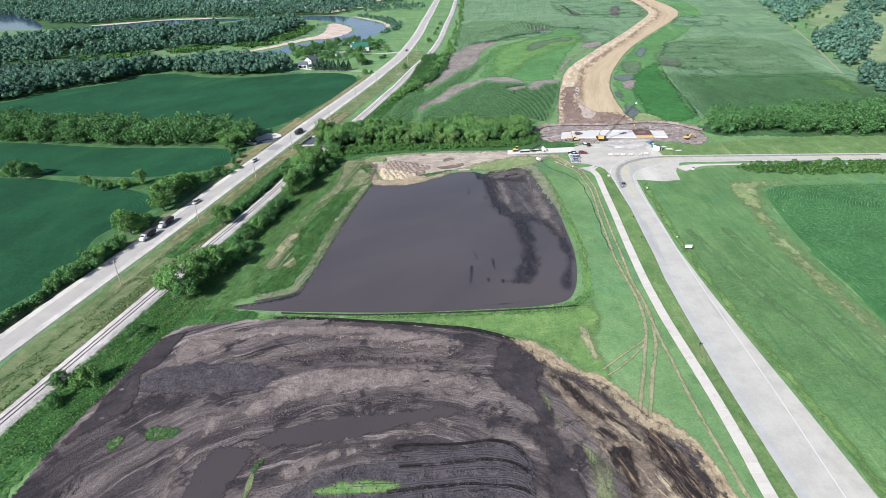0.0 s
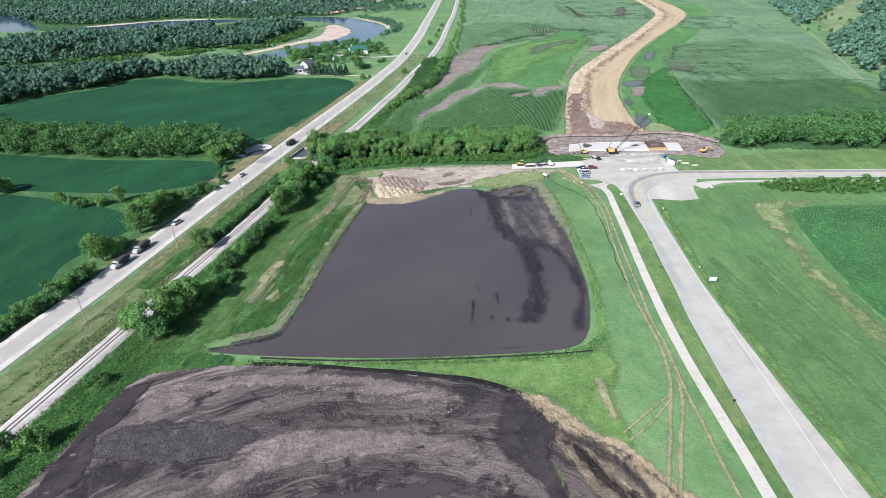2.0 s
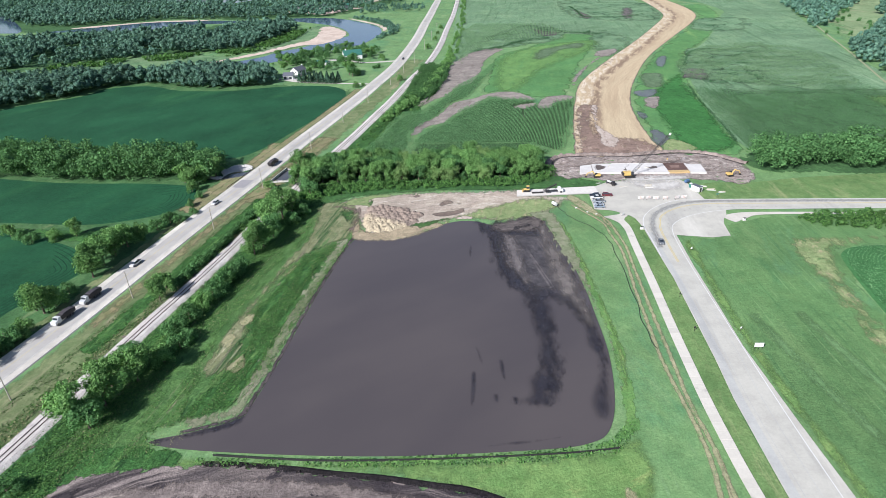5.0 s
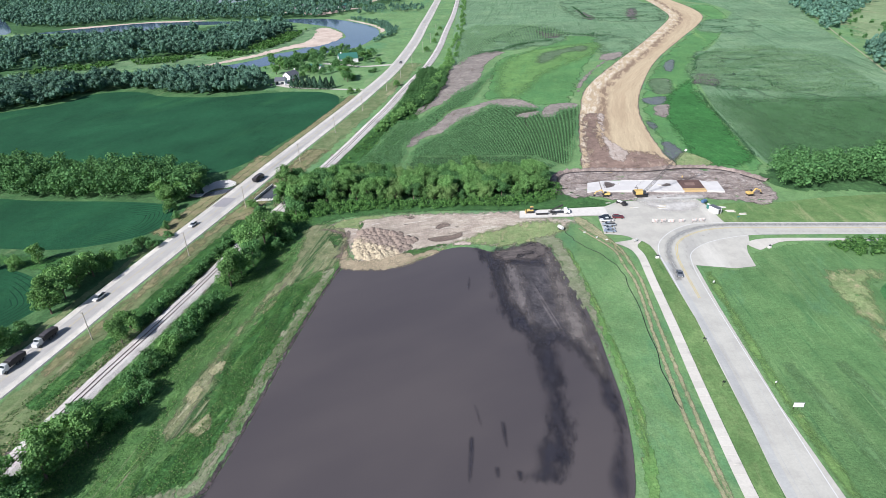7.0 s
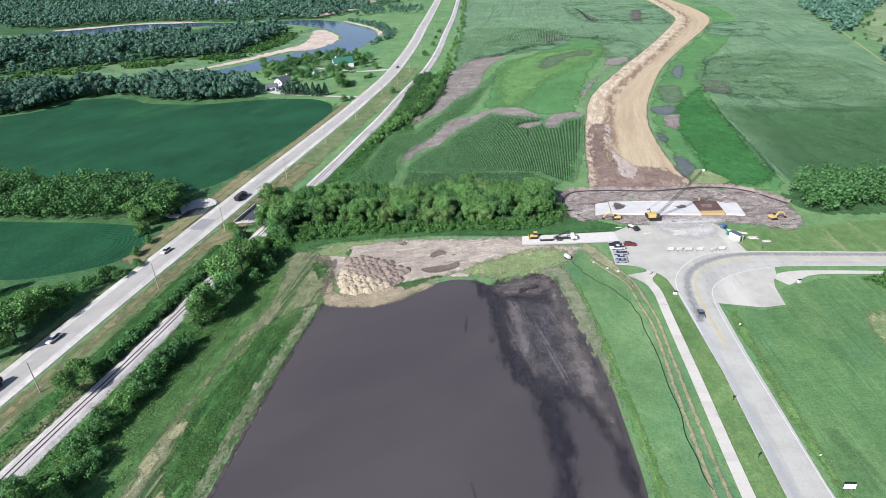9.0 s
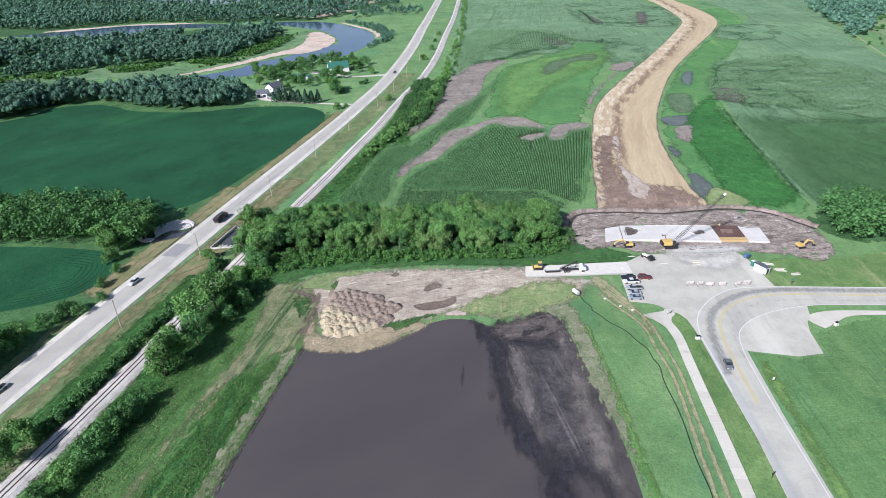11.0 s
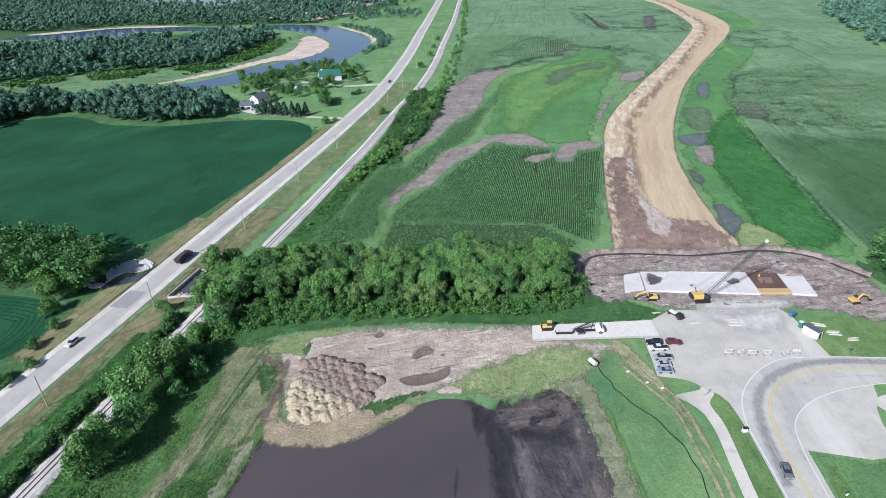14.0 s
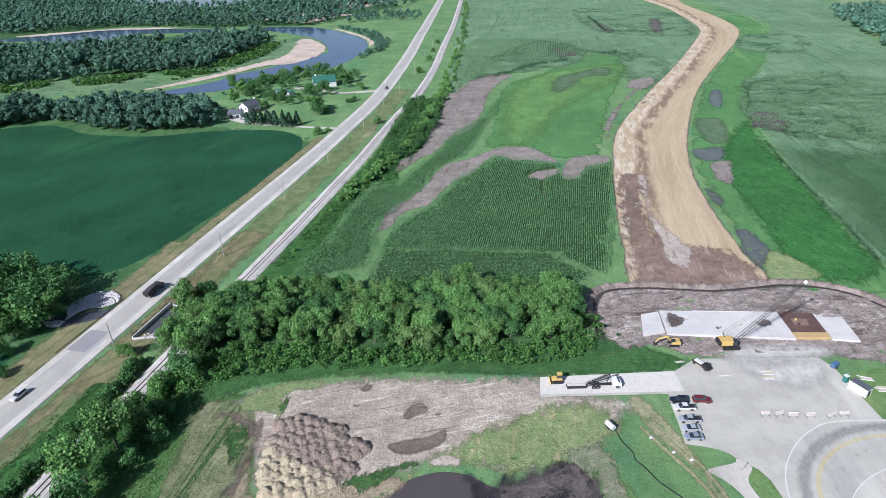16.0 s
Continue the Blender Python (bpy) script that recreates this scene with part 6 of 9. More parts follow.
def leafy_heads(rng, heads, height, squat, base, leaves, size):
    """A far crown: several rough heads, the highest in the middle, each clad in leaf clumps."""
    bm = bmesh.new()
    bmesh.ops.create_icosphere(bm, subdivisions=1, radius=1.0)
    ball = np.array([v.co[:] for v in bm.verts])
    tri = np.array([[v.index for v in f.verts] for f in bm.faces])
    bm.free()
    vs, fs, at = [], [], 0
    for i in range(heads):
        az = i * 2.4 + rng.uniform(-0.5, 0.5)
        rr = height * squat * (0.0 if i == 0 else rng.uniform(0.35, 0.65))
        r = height * squat * rng.uniform(0.28, 0.5)
        c = np.array((rr * math.cos(az), rr * math.sin(az), height * (0.78 if i == 0 else rng.uniform(0.3, 0.7))))
        vs.append(c + ball * r * 0.84 * rng.uniform(0.7, 1.2, (len(ball), 1)))
        fs.append(tri + at)
        at += len(ball)
        d = rng.normal(0, 1, (leaves, 3)) + (0, 0, 0.35)
        d /= np.linalg.norm(d, axis=1)[:, None]
        vs.append(leaf_quads(c + d * r * rng.uniform(0.8, 1.18, (leaves, 1)), d, size, rng, stir=0.45))
        q = quad_index(leaves)
        fs.append(np.concatenate([q[:, [0, 1, 2]], q[:, [0, 2, 3]]]) + at)
        at += 4 * leaves
    v = np.concatenate(vs)
    v[:, 2] = np.maximum(v[:, 2], height * base * 0.4)
    return v, np.concatenate(fs)


def woods(name, places, heights, leaves, size, mt, label, base=0.1, squat=0.45, heads=0):
    """Many trees too close together to count, as one object: leaf clumps, far off with leafy heads beneath them."""
    rng = np.random.default_rng(len(places))
    kinds = []
    for s in range(9):
        if heads:
            v, f = leafy_heads(np.random.default_rng(s + 9), heads, 10.0, squat, base, leaves // heads, size * 10 / np.mean(heights))
        else:
            p, d = crown_points(np.random.default_rng(s + 50), leaves, 10.0, 10.0 * squat, base, 15)
            v, f = leaf_quads(p, d, size * 10 / np.mean(heights), np.random.default_rng(s)), quad_index(leaves)
            f = np.concatenate([f[:, [0, 1, 2]], f[:, [0, 2, 3]]])
        kinds.append((v, f))
    out, faces, at = [], [], 0
    for i, (x, y) in enumerate(places):
        h = rng.uniform(*heights) / 10
        a = rng.uniform(0, 6.28)
        v, f = kinds[rng.integers(9)]
        w = rng.uniform(0.85, 1.25) * h
        out.append(np.stack([(v[:, 0] * math.cos(a) - v[:, 1] * math.sin(a)) * w + x, (v[:, 0] * math.sin(a) + v[:, 1] * math.cos(a)) * w + y, v[:, 2] * h], 1))
        faces.append(f + at)
        at += len(v)
    return tagged(new(name, big_mesh(name, np.concatenate(out), np.concatenate(faces), mt)), label, "woodland", kind="stuff")


hedge = [(-162 + 22 * i / 60 + RNG.uniform(-1, 1), 116 + 88 * i / 60) for i in range(61)]
woods("hedge", hedge, (2.4, 4.2), 420, 0.5, LEAF_DARK, "dense clipped-looking green hedge along the highway", 0.02, 0.55)
side_line = [p for p in shift_line(RAIL, -6.2) if 232 < p[1] < 322]
woods("ditch_brush", [(x + RNG.uniform(-0.8, 0.8), y + k * 1.7) for x, y in side_line for k in range(-3, 4)], (1.6, 3.4), 260, 0.45, LEAF_DARK, "continuous dark brush along the railway ditch", 0.0, 0.6)
sheet("weed_slope", [(-60, 372), (-50, 424), (-43, 452), (-34, 490), (-24, 540), (-16, 592), (-12, 640), (16, 640), (12, 575), (1, 523), (-10, 498), (-9, 469), (-22, 465), (-30, 438), (-36, 400), (-40, 368)], WEEDS, 0.07, 4, 3, "dark green weeds between the railway and the corn", "weeds")
woods("railside_brush", scatter([(-12, 640), (15, 636), (10, 575), (0, 523), (-11, 503), (-19, 512), (-24, 500), (-22, 536), (-16, 590)], 4.6, RNG), (3.0, 6.0), 260, 0.6, LEAF_DARK, "dense bushes between the railway and the corn", 0.0, 0.55)
woods("railside_brush", scatter([(-25, 497), (-36, 455), (-47, 420), (-52, 392), (-48, 390), (-42, 424), (-32, 452), (-24, 470), (-12, 474), (-12, 500)], 6.5, RNG, lambda p: RNG.random(len(p)) < 0.6), (1.6, 3.4), 200, 0.5, LEAF, "scattered low bushes beside the railway", 0.0, 0.6)
far_line = curve_points([(-36, 446), (-22, 500), (-8, 545), (4, 606), (12, 655), (24, 770), (38, 940), (50, 1150), (60, 1330)], 16)
woods("railside_brush", [(x + RNG.uniform(-2, 7), y + RNG.uniform(-3, 3)) for x, y in far_line for k in range(2) if RNG.random() < 0.8], (2.5, 5.5), 240, 0.8, LEAF, "uneven bushes along the far railway", 0.0, 0.5)
yard_trees = [(x, y) for x, y in scatter([(-170, 700), (-120, 640), (-100, 640), (-60, 690), (-62, 730), (-95, 770), (-140, 745)], 11, RNG) if not ((-112 < x < -70 and 685 < y < 722) or (-130 < x < -104 and 660 < y < 688) or (-142 < x < -118 and 602 < y < 634))]
woods("farm_trees", yard_trees, (6, 10.5), 700, 0.6, LEAF_DARK, "loose stand of broadleaf trees round the farm", 0.12)
woods("tree_belt", scatter([(-430, 402), (-301, 375), (-245, 363), (-213, 353.5), (-174, 348.5), (-138, 346), (-123, 340), (-120, 370), (-148, 380), (-193, 384), (-287, 412), (-430, 450)], 6.2, RNG), (10, 16), 480, 0.95, LEAF_DARK, "dense belt of green broadleaf trees between bean fields")
woods("tree_belt", scatter([(167, 332), (172, 327), (208, 321), (250, 315), (430, 312), (430, 400), (330, 372), (257, 352), (221, 355), (181, 354), (170, 346)], 6.4, RNG), (9.5, 15), 420, 0.95, LEAF_DARK, "dense belt of dark green trees north of the side road")
big = lambda p: np.array([noise.noise((q[0] / 70, q[1] / 70, 3.0)) for q in p])
# The far woods wear LEAF_FAR, which has haze mixed into its greens.
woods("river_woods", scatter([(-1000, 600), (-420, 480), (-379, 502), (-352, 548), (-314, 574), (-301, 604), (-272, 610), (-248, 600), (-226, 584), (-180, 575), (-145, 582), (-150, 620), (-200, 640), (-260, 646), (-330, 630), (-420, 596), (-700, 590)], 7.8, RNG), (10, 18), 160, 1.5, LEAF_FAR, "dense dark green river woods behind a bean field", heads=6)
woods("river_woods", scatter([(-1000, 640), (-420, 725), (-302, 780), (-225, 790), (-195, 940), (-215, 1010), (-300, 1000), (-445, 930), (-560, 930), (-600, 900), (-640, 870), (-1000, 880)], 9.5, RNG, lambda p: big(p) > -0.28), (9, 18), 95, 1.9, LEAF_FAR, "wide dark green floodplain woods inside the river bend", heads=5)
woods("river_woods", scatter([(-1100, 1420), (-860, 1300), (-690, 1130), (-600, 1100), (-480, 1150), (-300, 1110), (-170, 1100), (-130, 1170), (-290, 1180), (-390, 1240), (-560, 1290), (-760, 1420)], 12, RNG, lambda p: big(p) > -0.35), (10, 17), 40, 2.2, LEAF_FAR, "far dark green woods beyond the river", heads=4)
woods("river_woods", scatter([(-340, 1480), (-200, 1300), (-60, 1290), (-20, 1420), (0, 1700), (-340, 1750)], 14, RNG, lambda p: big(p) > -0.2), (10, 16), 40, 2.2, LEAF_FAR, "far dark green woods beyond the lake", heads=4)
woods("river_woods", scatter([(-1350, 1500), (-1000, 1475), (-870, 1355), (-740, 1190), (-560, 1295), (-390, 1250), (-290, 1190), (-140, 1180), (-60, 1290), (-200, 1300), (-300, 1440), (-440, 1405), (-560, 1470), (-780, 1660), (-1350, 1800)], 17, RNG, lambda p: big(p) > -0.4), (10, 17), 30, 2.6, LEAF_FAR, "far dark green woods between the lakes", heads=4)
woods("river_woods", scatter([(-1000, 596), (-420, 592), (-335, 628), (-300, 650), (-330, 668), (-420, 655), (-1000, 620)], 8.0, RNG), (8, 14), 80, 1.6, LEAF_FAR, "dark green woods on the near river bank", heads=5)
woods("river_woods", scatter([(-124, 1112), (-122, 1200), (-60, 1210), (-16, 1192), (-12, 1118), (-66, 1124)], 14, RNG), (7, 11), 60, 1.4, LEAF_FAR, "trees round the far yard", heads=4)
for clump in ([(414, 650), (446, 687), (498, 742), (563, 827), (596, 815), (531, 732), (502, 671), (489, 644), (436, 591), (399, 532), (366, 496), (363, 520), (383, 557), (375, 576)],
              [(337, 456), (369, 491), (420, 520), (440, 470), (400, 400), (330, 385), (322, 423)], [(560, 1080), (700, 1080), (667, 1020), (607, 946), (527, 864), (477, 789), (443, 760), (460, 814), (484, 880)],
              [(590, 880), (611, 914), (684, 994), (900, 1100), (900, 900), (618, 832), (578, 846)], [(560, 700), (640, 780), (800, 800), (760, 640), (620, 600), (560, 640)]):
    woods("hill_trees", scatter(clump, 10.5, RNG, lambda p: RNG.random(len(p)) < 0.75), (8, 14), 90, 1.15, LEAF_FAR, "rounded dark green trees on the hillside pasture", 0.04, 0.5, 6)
woods("hill_scrub", scatter([(420, 700), (560, 1020), (620, 1000), (520, 780), (440, 640)], 16, RNG, lambda p: RNG.random(len(p)) < 0.3), (2.5, 6), 160, 1.0, LEAF_DARK, "scattered bushes on the hillside pasture", 0.0, 0.6)
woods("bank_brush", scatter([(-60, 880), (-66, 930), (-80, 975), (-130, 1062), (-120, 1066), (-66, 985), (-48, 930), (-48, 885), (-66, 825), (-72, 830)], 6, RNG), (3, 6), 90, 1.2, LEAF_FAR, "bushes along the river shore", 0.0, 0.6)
woods("bank_brush", scatter([(-420, 690), (-302, 735), (-235, 745), (-205, 770), (-180, 860), (-175, 950), (-195, 940), (-225, 785), (-302, 772), (-420, 715)], 5, RNG, lambda p: big(p * 2) > -0.1), (2, 4.5), 60, 1.3, LEAF_WEED, "low green brush on the river bank", 0.0, 0.7)
woods("bank_brush", scatter([(-205, 672), (-172, 690), (-150, 728), (-118, 756), (-95, 778), (-100, 760), (-130, 735), (-150, 690), (-190, 665)], 5.5, RNG, lambda p: big(p * 2) > -0.05), (2.5, 5.5), 130, 0.9, LEAF, "bushes along the near river shore", 0.05)
woods("side_brush", scatter([(154, 270), (160, 260), (192, 254), (223, 252), (300, 246), (300, 262), (236, 268), (184, 272)], 3.2, RNG), (1.6, 3.0), 90, 0.75, LEAF_WEED, "lush low brush south of the side road", 0.0, 0.8)
woods("belt_brush", scatter([(-66, 300), (-58, 315), (-40, 319), (-6, 320.5), (20, 319.5), (46, 319), (58, 325), (64, 334), (62, 345), (57, 345), (54, 333), (20, 328), (-20, 331), (-54, 333), (-72, 322), (-74, 306)], 2.6, RNG), (1.5, 3.2), 90, 0.55, LEAF_WEED, "green brush along the foot of the tree belt", 0.0, 0.7)


def weeds(name, outline, per_m2, tall, size, mt, label, holes=0.0, smooth=False, avoid=None):
    """Standing weeds and grass tufts as one object."""
    rng = np.random.default_rng(int(abs(outline[0][0]) * 7))
    line = curve_points(outline, 4, True) if smooth else np.array(outline, float)
    lo, hi = line.min(0), line.max(0)
    n = int((hi - lo).prod() * per_m2)
    p = rng.uniform(lo, hi, (n, 2))
    p = p[inside(line, p)]
    if avoid is not None:
        p = p[~inside(avoid, p) | (rng.random(len(p)) < 0.06)]
    along, across = p @ np.array([0.22, 0.975]), p @ np.array([0.975, -0.22])
    thick = np.array([noise.noise((u / 3.0, v / 16, 1.0)) + 0.6 * noise.noise((u / 7, v / 40, 5.0)) + 0.35 * noise.noise((u / 1.5, v / 2, 7.0)) for u, v in zip(across, along)])
    p, thick = p[thick > holes - 0.5], thick[thick > holes - 0.5]
    z = tall * np.clip(0.35 + 0.5 * thick + rng.uniform(-0.2, 0.35, len(p)), 0.08, 1.3)
    c = np.column_stack([p, z * 0.75 + 0.1])
    up = np.tile((0.0, 0.0, 1.0), (len(p), 1))
    me = big_mesh(name, leaf_quads(c, up, size, rng), quad_index(len(p)), mt)
    return tagged(new(name, me), label, "weeds", kind="stuff")


weeds("weeds", band(RAIL, 3.5, 20, 20, 330), 6.0, 1.4, 0.42, LEAF_WEED, "dense tall green weeds below the railway")
weeds("weeds", [(-107, 74), (-98, 120), (-92, 143), (-70, 149), (-78, 154), (-66, 161), (-56, 168), (-52, 183), (-48, 210), (-42, 242), (-37, 268), (-45, 300), (-55, 312), (-68, 285), (-78, 240), (-92, 190), (-102, 140)], 7.5, 0.8, 0.30, LEAF_WEED, "green weeds on the pond bank", 0.2, avoid=curve_points(PALE, 5, True))
weeds("weeds", band(SHORE, -19, -5, 158, 268), 6.5, 0.8, 0.28, LEAF_WEED, "dense weeds along the pond bank", 0.28, avoid=curve_points(PALE, 5, True))
weeds("straw", [(-104, 80), (-92, 143), (-70, 149), (-56, 168), (-48, 210), (-37, 268), (-45, 300), (-60, 290), (-78, 230), (-92, 180)], 3.0, 0.5, 0.26, LEAF_STRAW, "straw-coloured dead weeds on the pond bank", 0.45)
weeds("weeds", band(RAIL, -9, -3.2, 20, 330), 4.0, 1.0, 0.5, LEAF_WEED, "green weeds on the far side of the railway", 0.3)
weeds("straw", band(RAIL, -8, -3.2, 60, 345), 3.0, 0.7, 0.45, LEAF_STRAW, "tan dry grass beside the ballast", 0.45)
weeds("weeds", [(-62, 146), (-62, 143.5), (-20, 140.5), (20, 140), (44, 142), (52, 152), (49, 153), (42, 145.6), (20, 143.5), (-20, 143.8)], 3.5, 0.5, 0.5, LEAF_WEED, "grass tufts on the dam by the pond", 0.2)
weeds("weeds", [(53, 280), (56, 250), (57.5, 215), (57, 185), (52, 155), (49, 160), (53, 184), (54, 215), (52.5, 250), (49, 280)], 2.5, 0.25, 0.35, LEAF_PALE, "grass tufts on the pond rim", 0.35)
weeds("weeds", band(RAIL, 6, 30, 380, 560), 2.0, 1.2, 0.8, LEAF_WEED, "green weeds between the railway and the corn", 0.35)
weeds("weeds", band(HWY, 14, 22, 60, 320), 6.0, 0.22, 0.34, LEAF_WEED, "green weeds along the roadside ditch", 0.4)


def corn_rows(name, lines, mt, label, keep=None, gap=0.62, tall=2.2, grow=1.0):
    """Corn plants in rows: two bent leaf clumps to a plant."""
    rng = np.random.default_rng(len(lines))
    pts = []
    for l in lines:
        seg = np.hypot(*np.diff(l, axis=0).T)
        s = np.concatenate([[0], np.cumsum(seg)])
        t = np.arange(rng.uniform(0, gap), s[-1], gap)
        pts.append(np.stack([np.interp(t, s, l[:, 0]), np.interp(t, s, l[:, 1])], 1))
    p = np.concatenate(pts)
    if keep:
        p = p[keep(p)]
    vary = np.array([noise.noise((q[0] / 14, q[1] / 14, 9.0)) for q in p])
    h = tall * (0.92 + 0.15 * vary + rng.uniform(-0.1, 0.1, len(p)))
    allv = []
    for dz, sz in ((0.95, 0.40), (0.62, 0.52)):
        c = np.column_stack([p + rng.normal(0, 0.07, p.shape), h * dz])
        up = np.column_stack([rng.normal(0, 0.6, (len(p), 2)), np.full(len(p), 0.8)])
        allv.append(leaf_quads(c, up, sz * grow, rng))
    v = np.concatenate(allv)
    return tagged(new(name, big_mesh(name, v, quad_index(len(v) // 4), mt)), label, "crop", kind="stuff")


CORN_WEST = np.array([(-46, 372), (-38, 402), (-31, 439), (-23, 467), (-10, 470), (11, 519), (17, 543), (40, 585), (54, 629), (60, 640), (50, 590), (41, 562), (26, 508), (10, 488), (5, 468), (-15, 419), (-15, 397), (-18, 380)], float)
CORN_MAIN = np.array([(-14, 394), (-12, 413), (6, 438), (20, 469), (35, 492), (44, 506), (53, 498), (67, 494), (76, 489), (76, 468), (84, 469), (90, 482), (105, 488), (99, 457), (81, 392), (73, 368), (57, 388)], float)
HEADLAND = np.array([(-18, 366), (-17, 378), (-13, 398), (57, 390), (69, 371), (64, 364), (20, 363)], float)
THIN = curve_points([(56.8, 471), (60.6, 478), (75, 483), (74, 475), (66, 467), (62.7, 448), (60.5, 448), (63, 465)], 4, True)
for part_of in (CORN_WEST, CORN_MAIN, HEADLAND):
    sheet("corn_field", part_of, CORN_SOIL, 0.08, 8, 3, "dark green corn field in straight rows", "field", smooth=False)
sheet("bare_soil", [(56.8, 470), (60.6, 479), (76, 484), (75, 474), (66, 466), (64, 447), (60, 447), (62.5, 465)], SOIL_PALE, 0.14, 2, 3, "thin bare patch among the corn", "soil")
rows = [np.array([(x0 + 0.213 * (y - 364), y) for y in np.arange(362.0, 650.0, 6.0)]) for x0 in np.arange(-110, 78, 0.92)]
ragged_edge = lambda p, line: inside(line, p + np.array([noise.noise_vector((q[0] / 3, q[1] / 9, 2.0))[:2] for q in p]) * 2.2)
corn_rows("corn", rows, LEAF_CORN, "rows of tall green corn", lambda p: (ragged_edge(p, CORN_WEST) | ragged_edge(p, CORN_MAIN)) & ~ragged_edge(p, THIN), 0.38)
rows = [np.array([(x, y0 - 0.07 * x) for x in np.arange(-20.0, 72.0, 4.0)]) for y0 in np.arange(362, 400, 1.05)]
corn_rows("corn", rows, LEAF_CORN, "rows of green corn across the field's headland", lambda p: inside(HEADLAND, p), 0.5, 2.0)
edge = curve_points([(141.5, -20), (141.5, 90), (141.5, 150), (143.5, 177), (147, 200), (152.5, 226), (159, 237), (172, 240.5), (214, 237.5), (330, 228)], 8)
corn_rows("corn", [edge + np.array([1, -0.62]) * k for k in np.arange(0, 42, 1.0)], LEAF_CORN, "rows of green corn curving round the field's corner", lambda p: (p[:, 0] < 260) & (p[:, 1] > 0), 0.7)

FAR_CORN = np.array([(24, 648), (40, 700), (62, 736), (90, 762), (124, 788), (150, 806), (168, 812), (150, 900), (60, 930), (34, 850), (26, 760)], float)
rows = [np.array([(x0 + 0.17 * (y - 640), y) for y in np.arange(640.0, 940.0, 8.0)]) for x0 in np.arange(-60, 190, 1.9)]
corn_rows("corn", rows, LEAF_CORN_FAR, "rows of pale green corn above the meadow", lambda p: ragged_edge(p, FAR_CORN) & (np.array([noise.noise((q[0] / 22, q[1] / 9, 5.0)) for q in p]) < 0.3), 1.3, 2.2, 2.2)
LODGED_EAST = np.array([(212, 545), (222, 600), (246, 640), (290, 690), (345, 690), (370, 640), (350, 560), (330, 500), (300, 486), (262, 500)], float)
rows = [np.array([(x0 + 0.16 * (y - 480), y) for y in np.arange(480.0, 700.0, 8.0)]) for x0 in np.arange(170, 380, 1.9)]
corn_rows("corn", rows, LEAF_CORN_FAR, "broken rows of pale green corn", lambda p: inside(LODGED_EAST, p) & (np.array([noise.noise((q[0] / 26, q[1] / 7, 1.0)) for q in p]) < 0.12), 1.2, 2.2, 2.0)
# Darker corn leaves: the shadowed faces of standing corn, put into the colour.
LEAF_CORN_SHADE = leaf_mat("shadow_toned_corn_leaves", C(74, 122, 78), C(50, 94, 58), 0.25, 0.3)
for wide, edge in ((7.0, [(40, 708), (68, 722), (102, 760), (138, 778)]), (2.2, [(132, 868), (145, 838), (171, 815), (190, 798), (204, 786)]), (3.0, [(225, 1085), (223, 1025), (218, 960), (236, 946), (261, 936), (284, 942), (304, 958)]),
                   (2.0, [(247, 637), (263, 660), (282, 662), (299, 650)]), (2.2, [(240, 601), (252, 592), (271, 593), (284, 587)]), (2.2, [(211, 538), (220, 530), (226, 518), (242, 521), (253, 511)]),
                   (2.4, [(236, 555), (247, 547), (264, 551), (266, 525), (271, 513), (281, 507), (300, 512)]), (1.2, [(250, 645), (238, 616), (225, 587)]), (1.6, [(296, 620), (312, 608), (338, 612)]), (1.6, [(262, 628), (280, 618), (300, 634)]),
                   (1.6, [(176, 372), (184, 412), (192, 466), (203, 518)]), (2.0, [(168, 812), (186, 806), (200, 822), (214, 812)]), (1.6, [(60, 800), (84, 812), (108, 846)])):
    lines = [shift_line(edge, off) for off in np.arange(-wide / 2, wide / 2 + 0.1, 0.9)]
    corn_rows("corn", lines, LEAF_CORN_SHADE, "ragged edge of standing corn coloured dark as its shadowed face", lambda p: np.array([noise.noise((q[0] / 5, q[1] / 5, 8.0)) for q in p]) > -0.22, 0.7, 2.3, 1.5)
RIGHT_CORN = np.array([(177, 358), (183.5, 405), (190.5, 442), (196.5, 482), (201.5, 521), (212, 545), (240, 545), (280, 540), (330, 540), (330, 392), (296, 367), (240, 357)], float)
sheet("corn_field", [(177, 357), (184, 405), (191, 442), (197, 482), (202, 510), (240, 505), (285, 500), (332, 492), (332, 392), (296, 366), (240, 356)], CORN_EAST, 0.099, 6, 26, "green corn field beside the crop strip", "field")
rows = [np.array([(x0 + 0.16 * (y - 356), y) for y in np.arange(354.0, 560.0, 6.0)]) for x0 in np.arange(140, 335, 0.95)]
corn_rows("corn", rows, LEAF_CORN_GREY, "rows of green corn beside the crop strip", lambda p: inside(RIGHT_CORN, p) & (np.array([515 + 40 * noise.noise((q[0] / 18, q[1] / 30, 6.0)) - q[1] for q in p]) / 60 > RNG.random(len(p))), 0.62)

# ---------------------------------------------------------------- helpers for built things
def part(name, bm, mat, parent=None, label="", smooth=False):
    me = bpy.data.meshes.new(name)
    bm.to_mesh(me)
    bm.free()
    me.materials.append(mat)
    if smooth:
        me.shade_smooth()
    ob = new(name, me)
    if parent:
        ob.parent = parent
    return tagged(ob, label)


def thing(name, x, y, turn, label, category, group="", z=0.0):
    ob = tagged(new(name), label, category, group)
    ob.matrix_basis = pose(x, y, z, 0, 0, turn)
    return ob


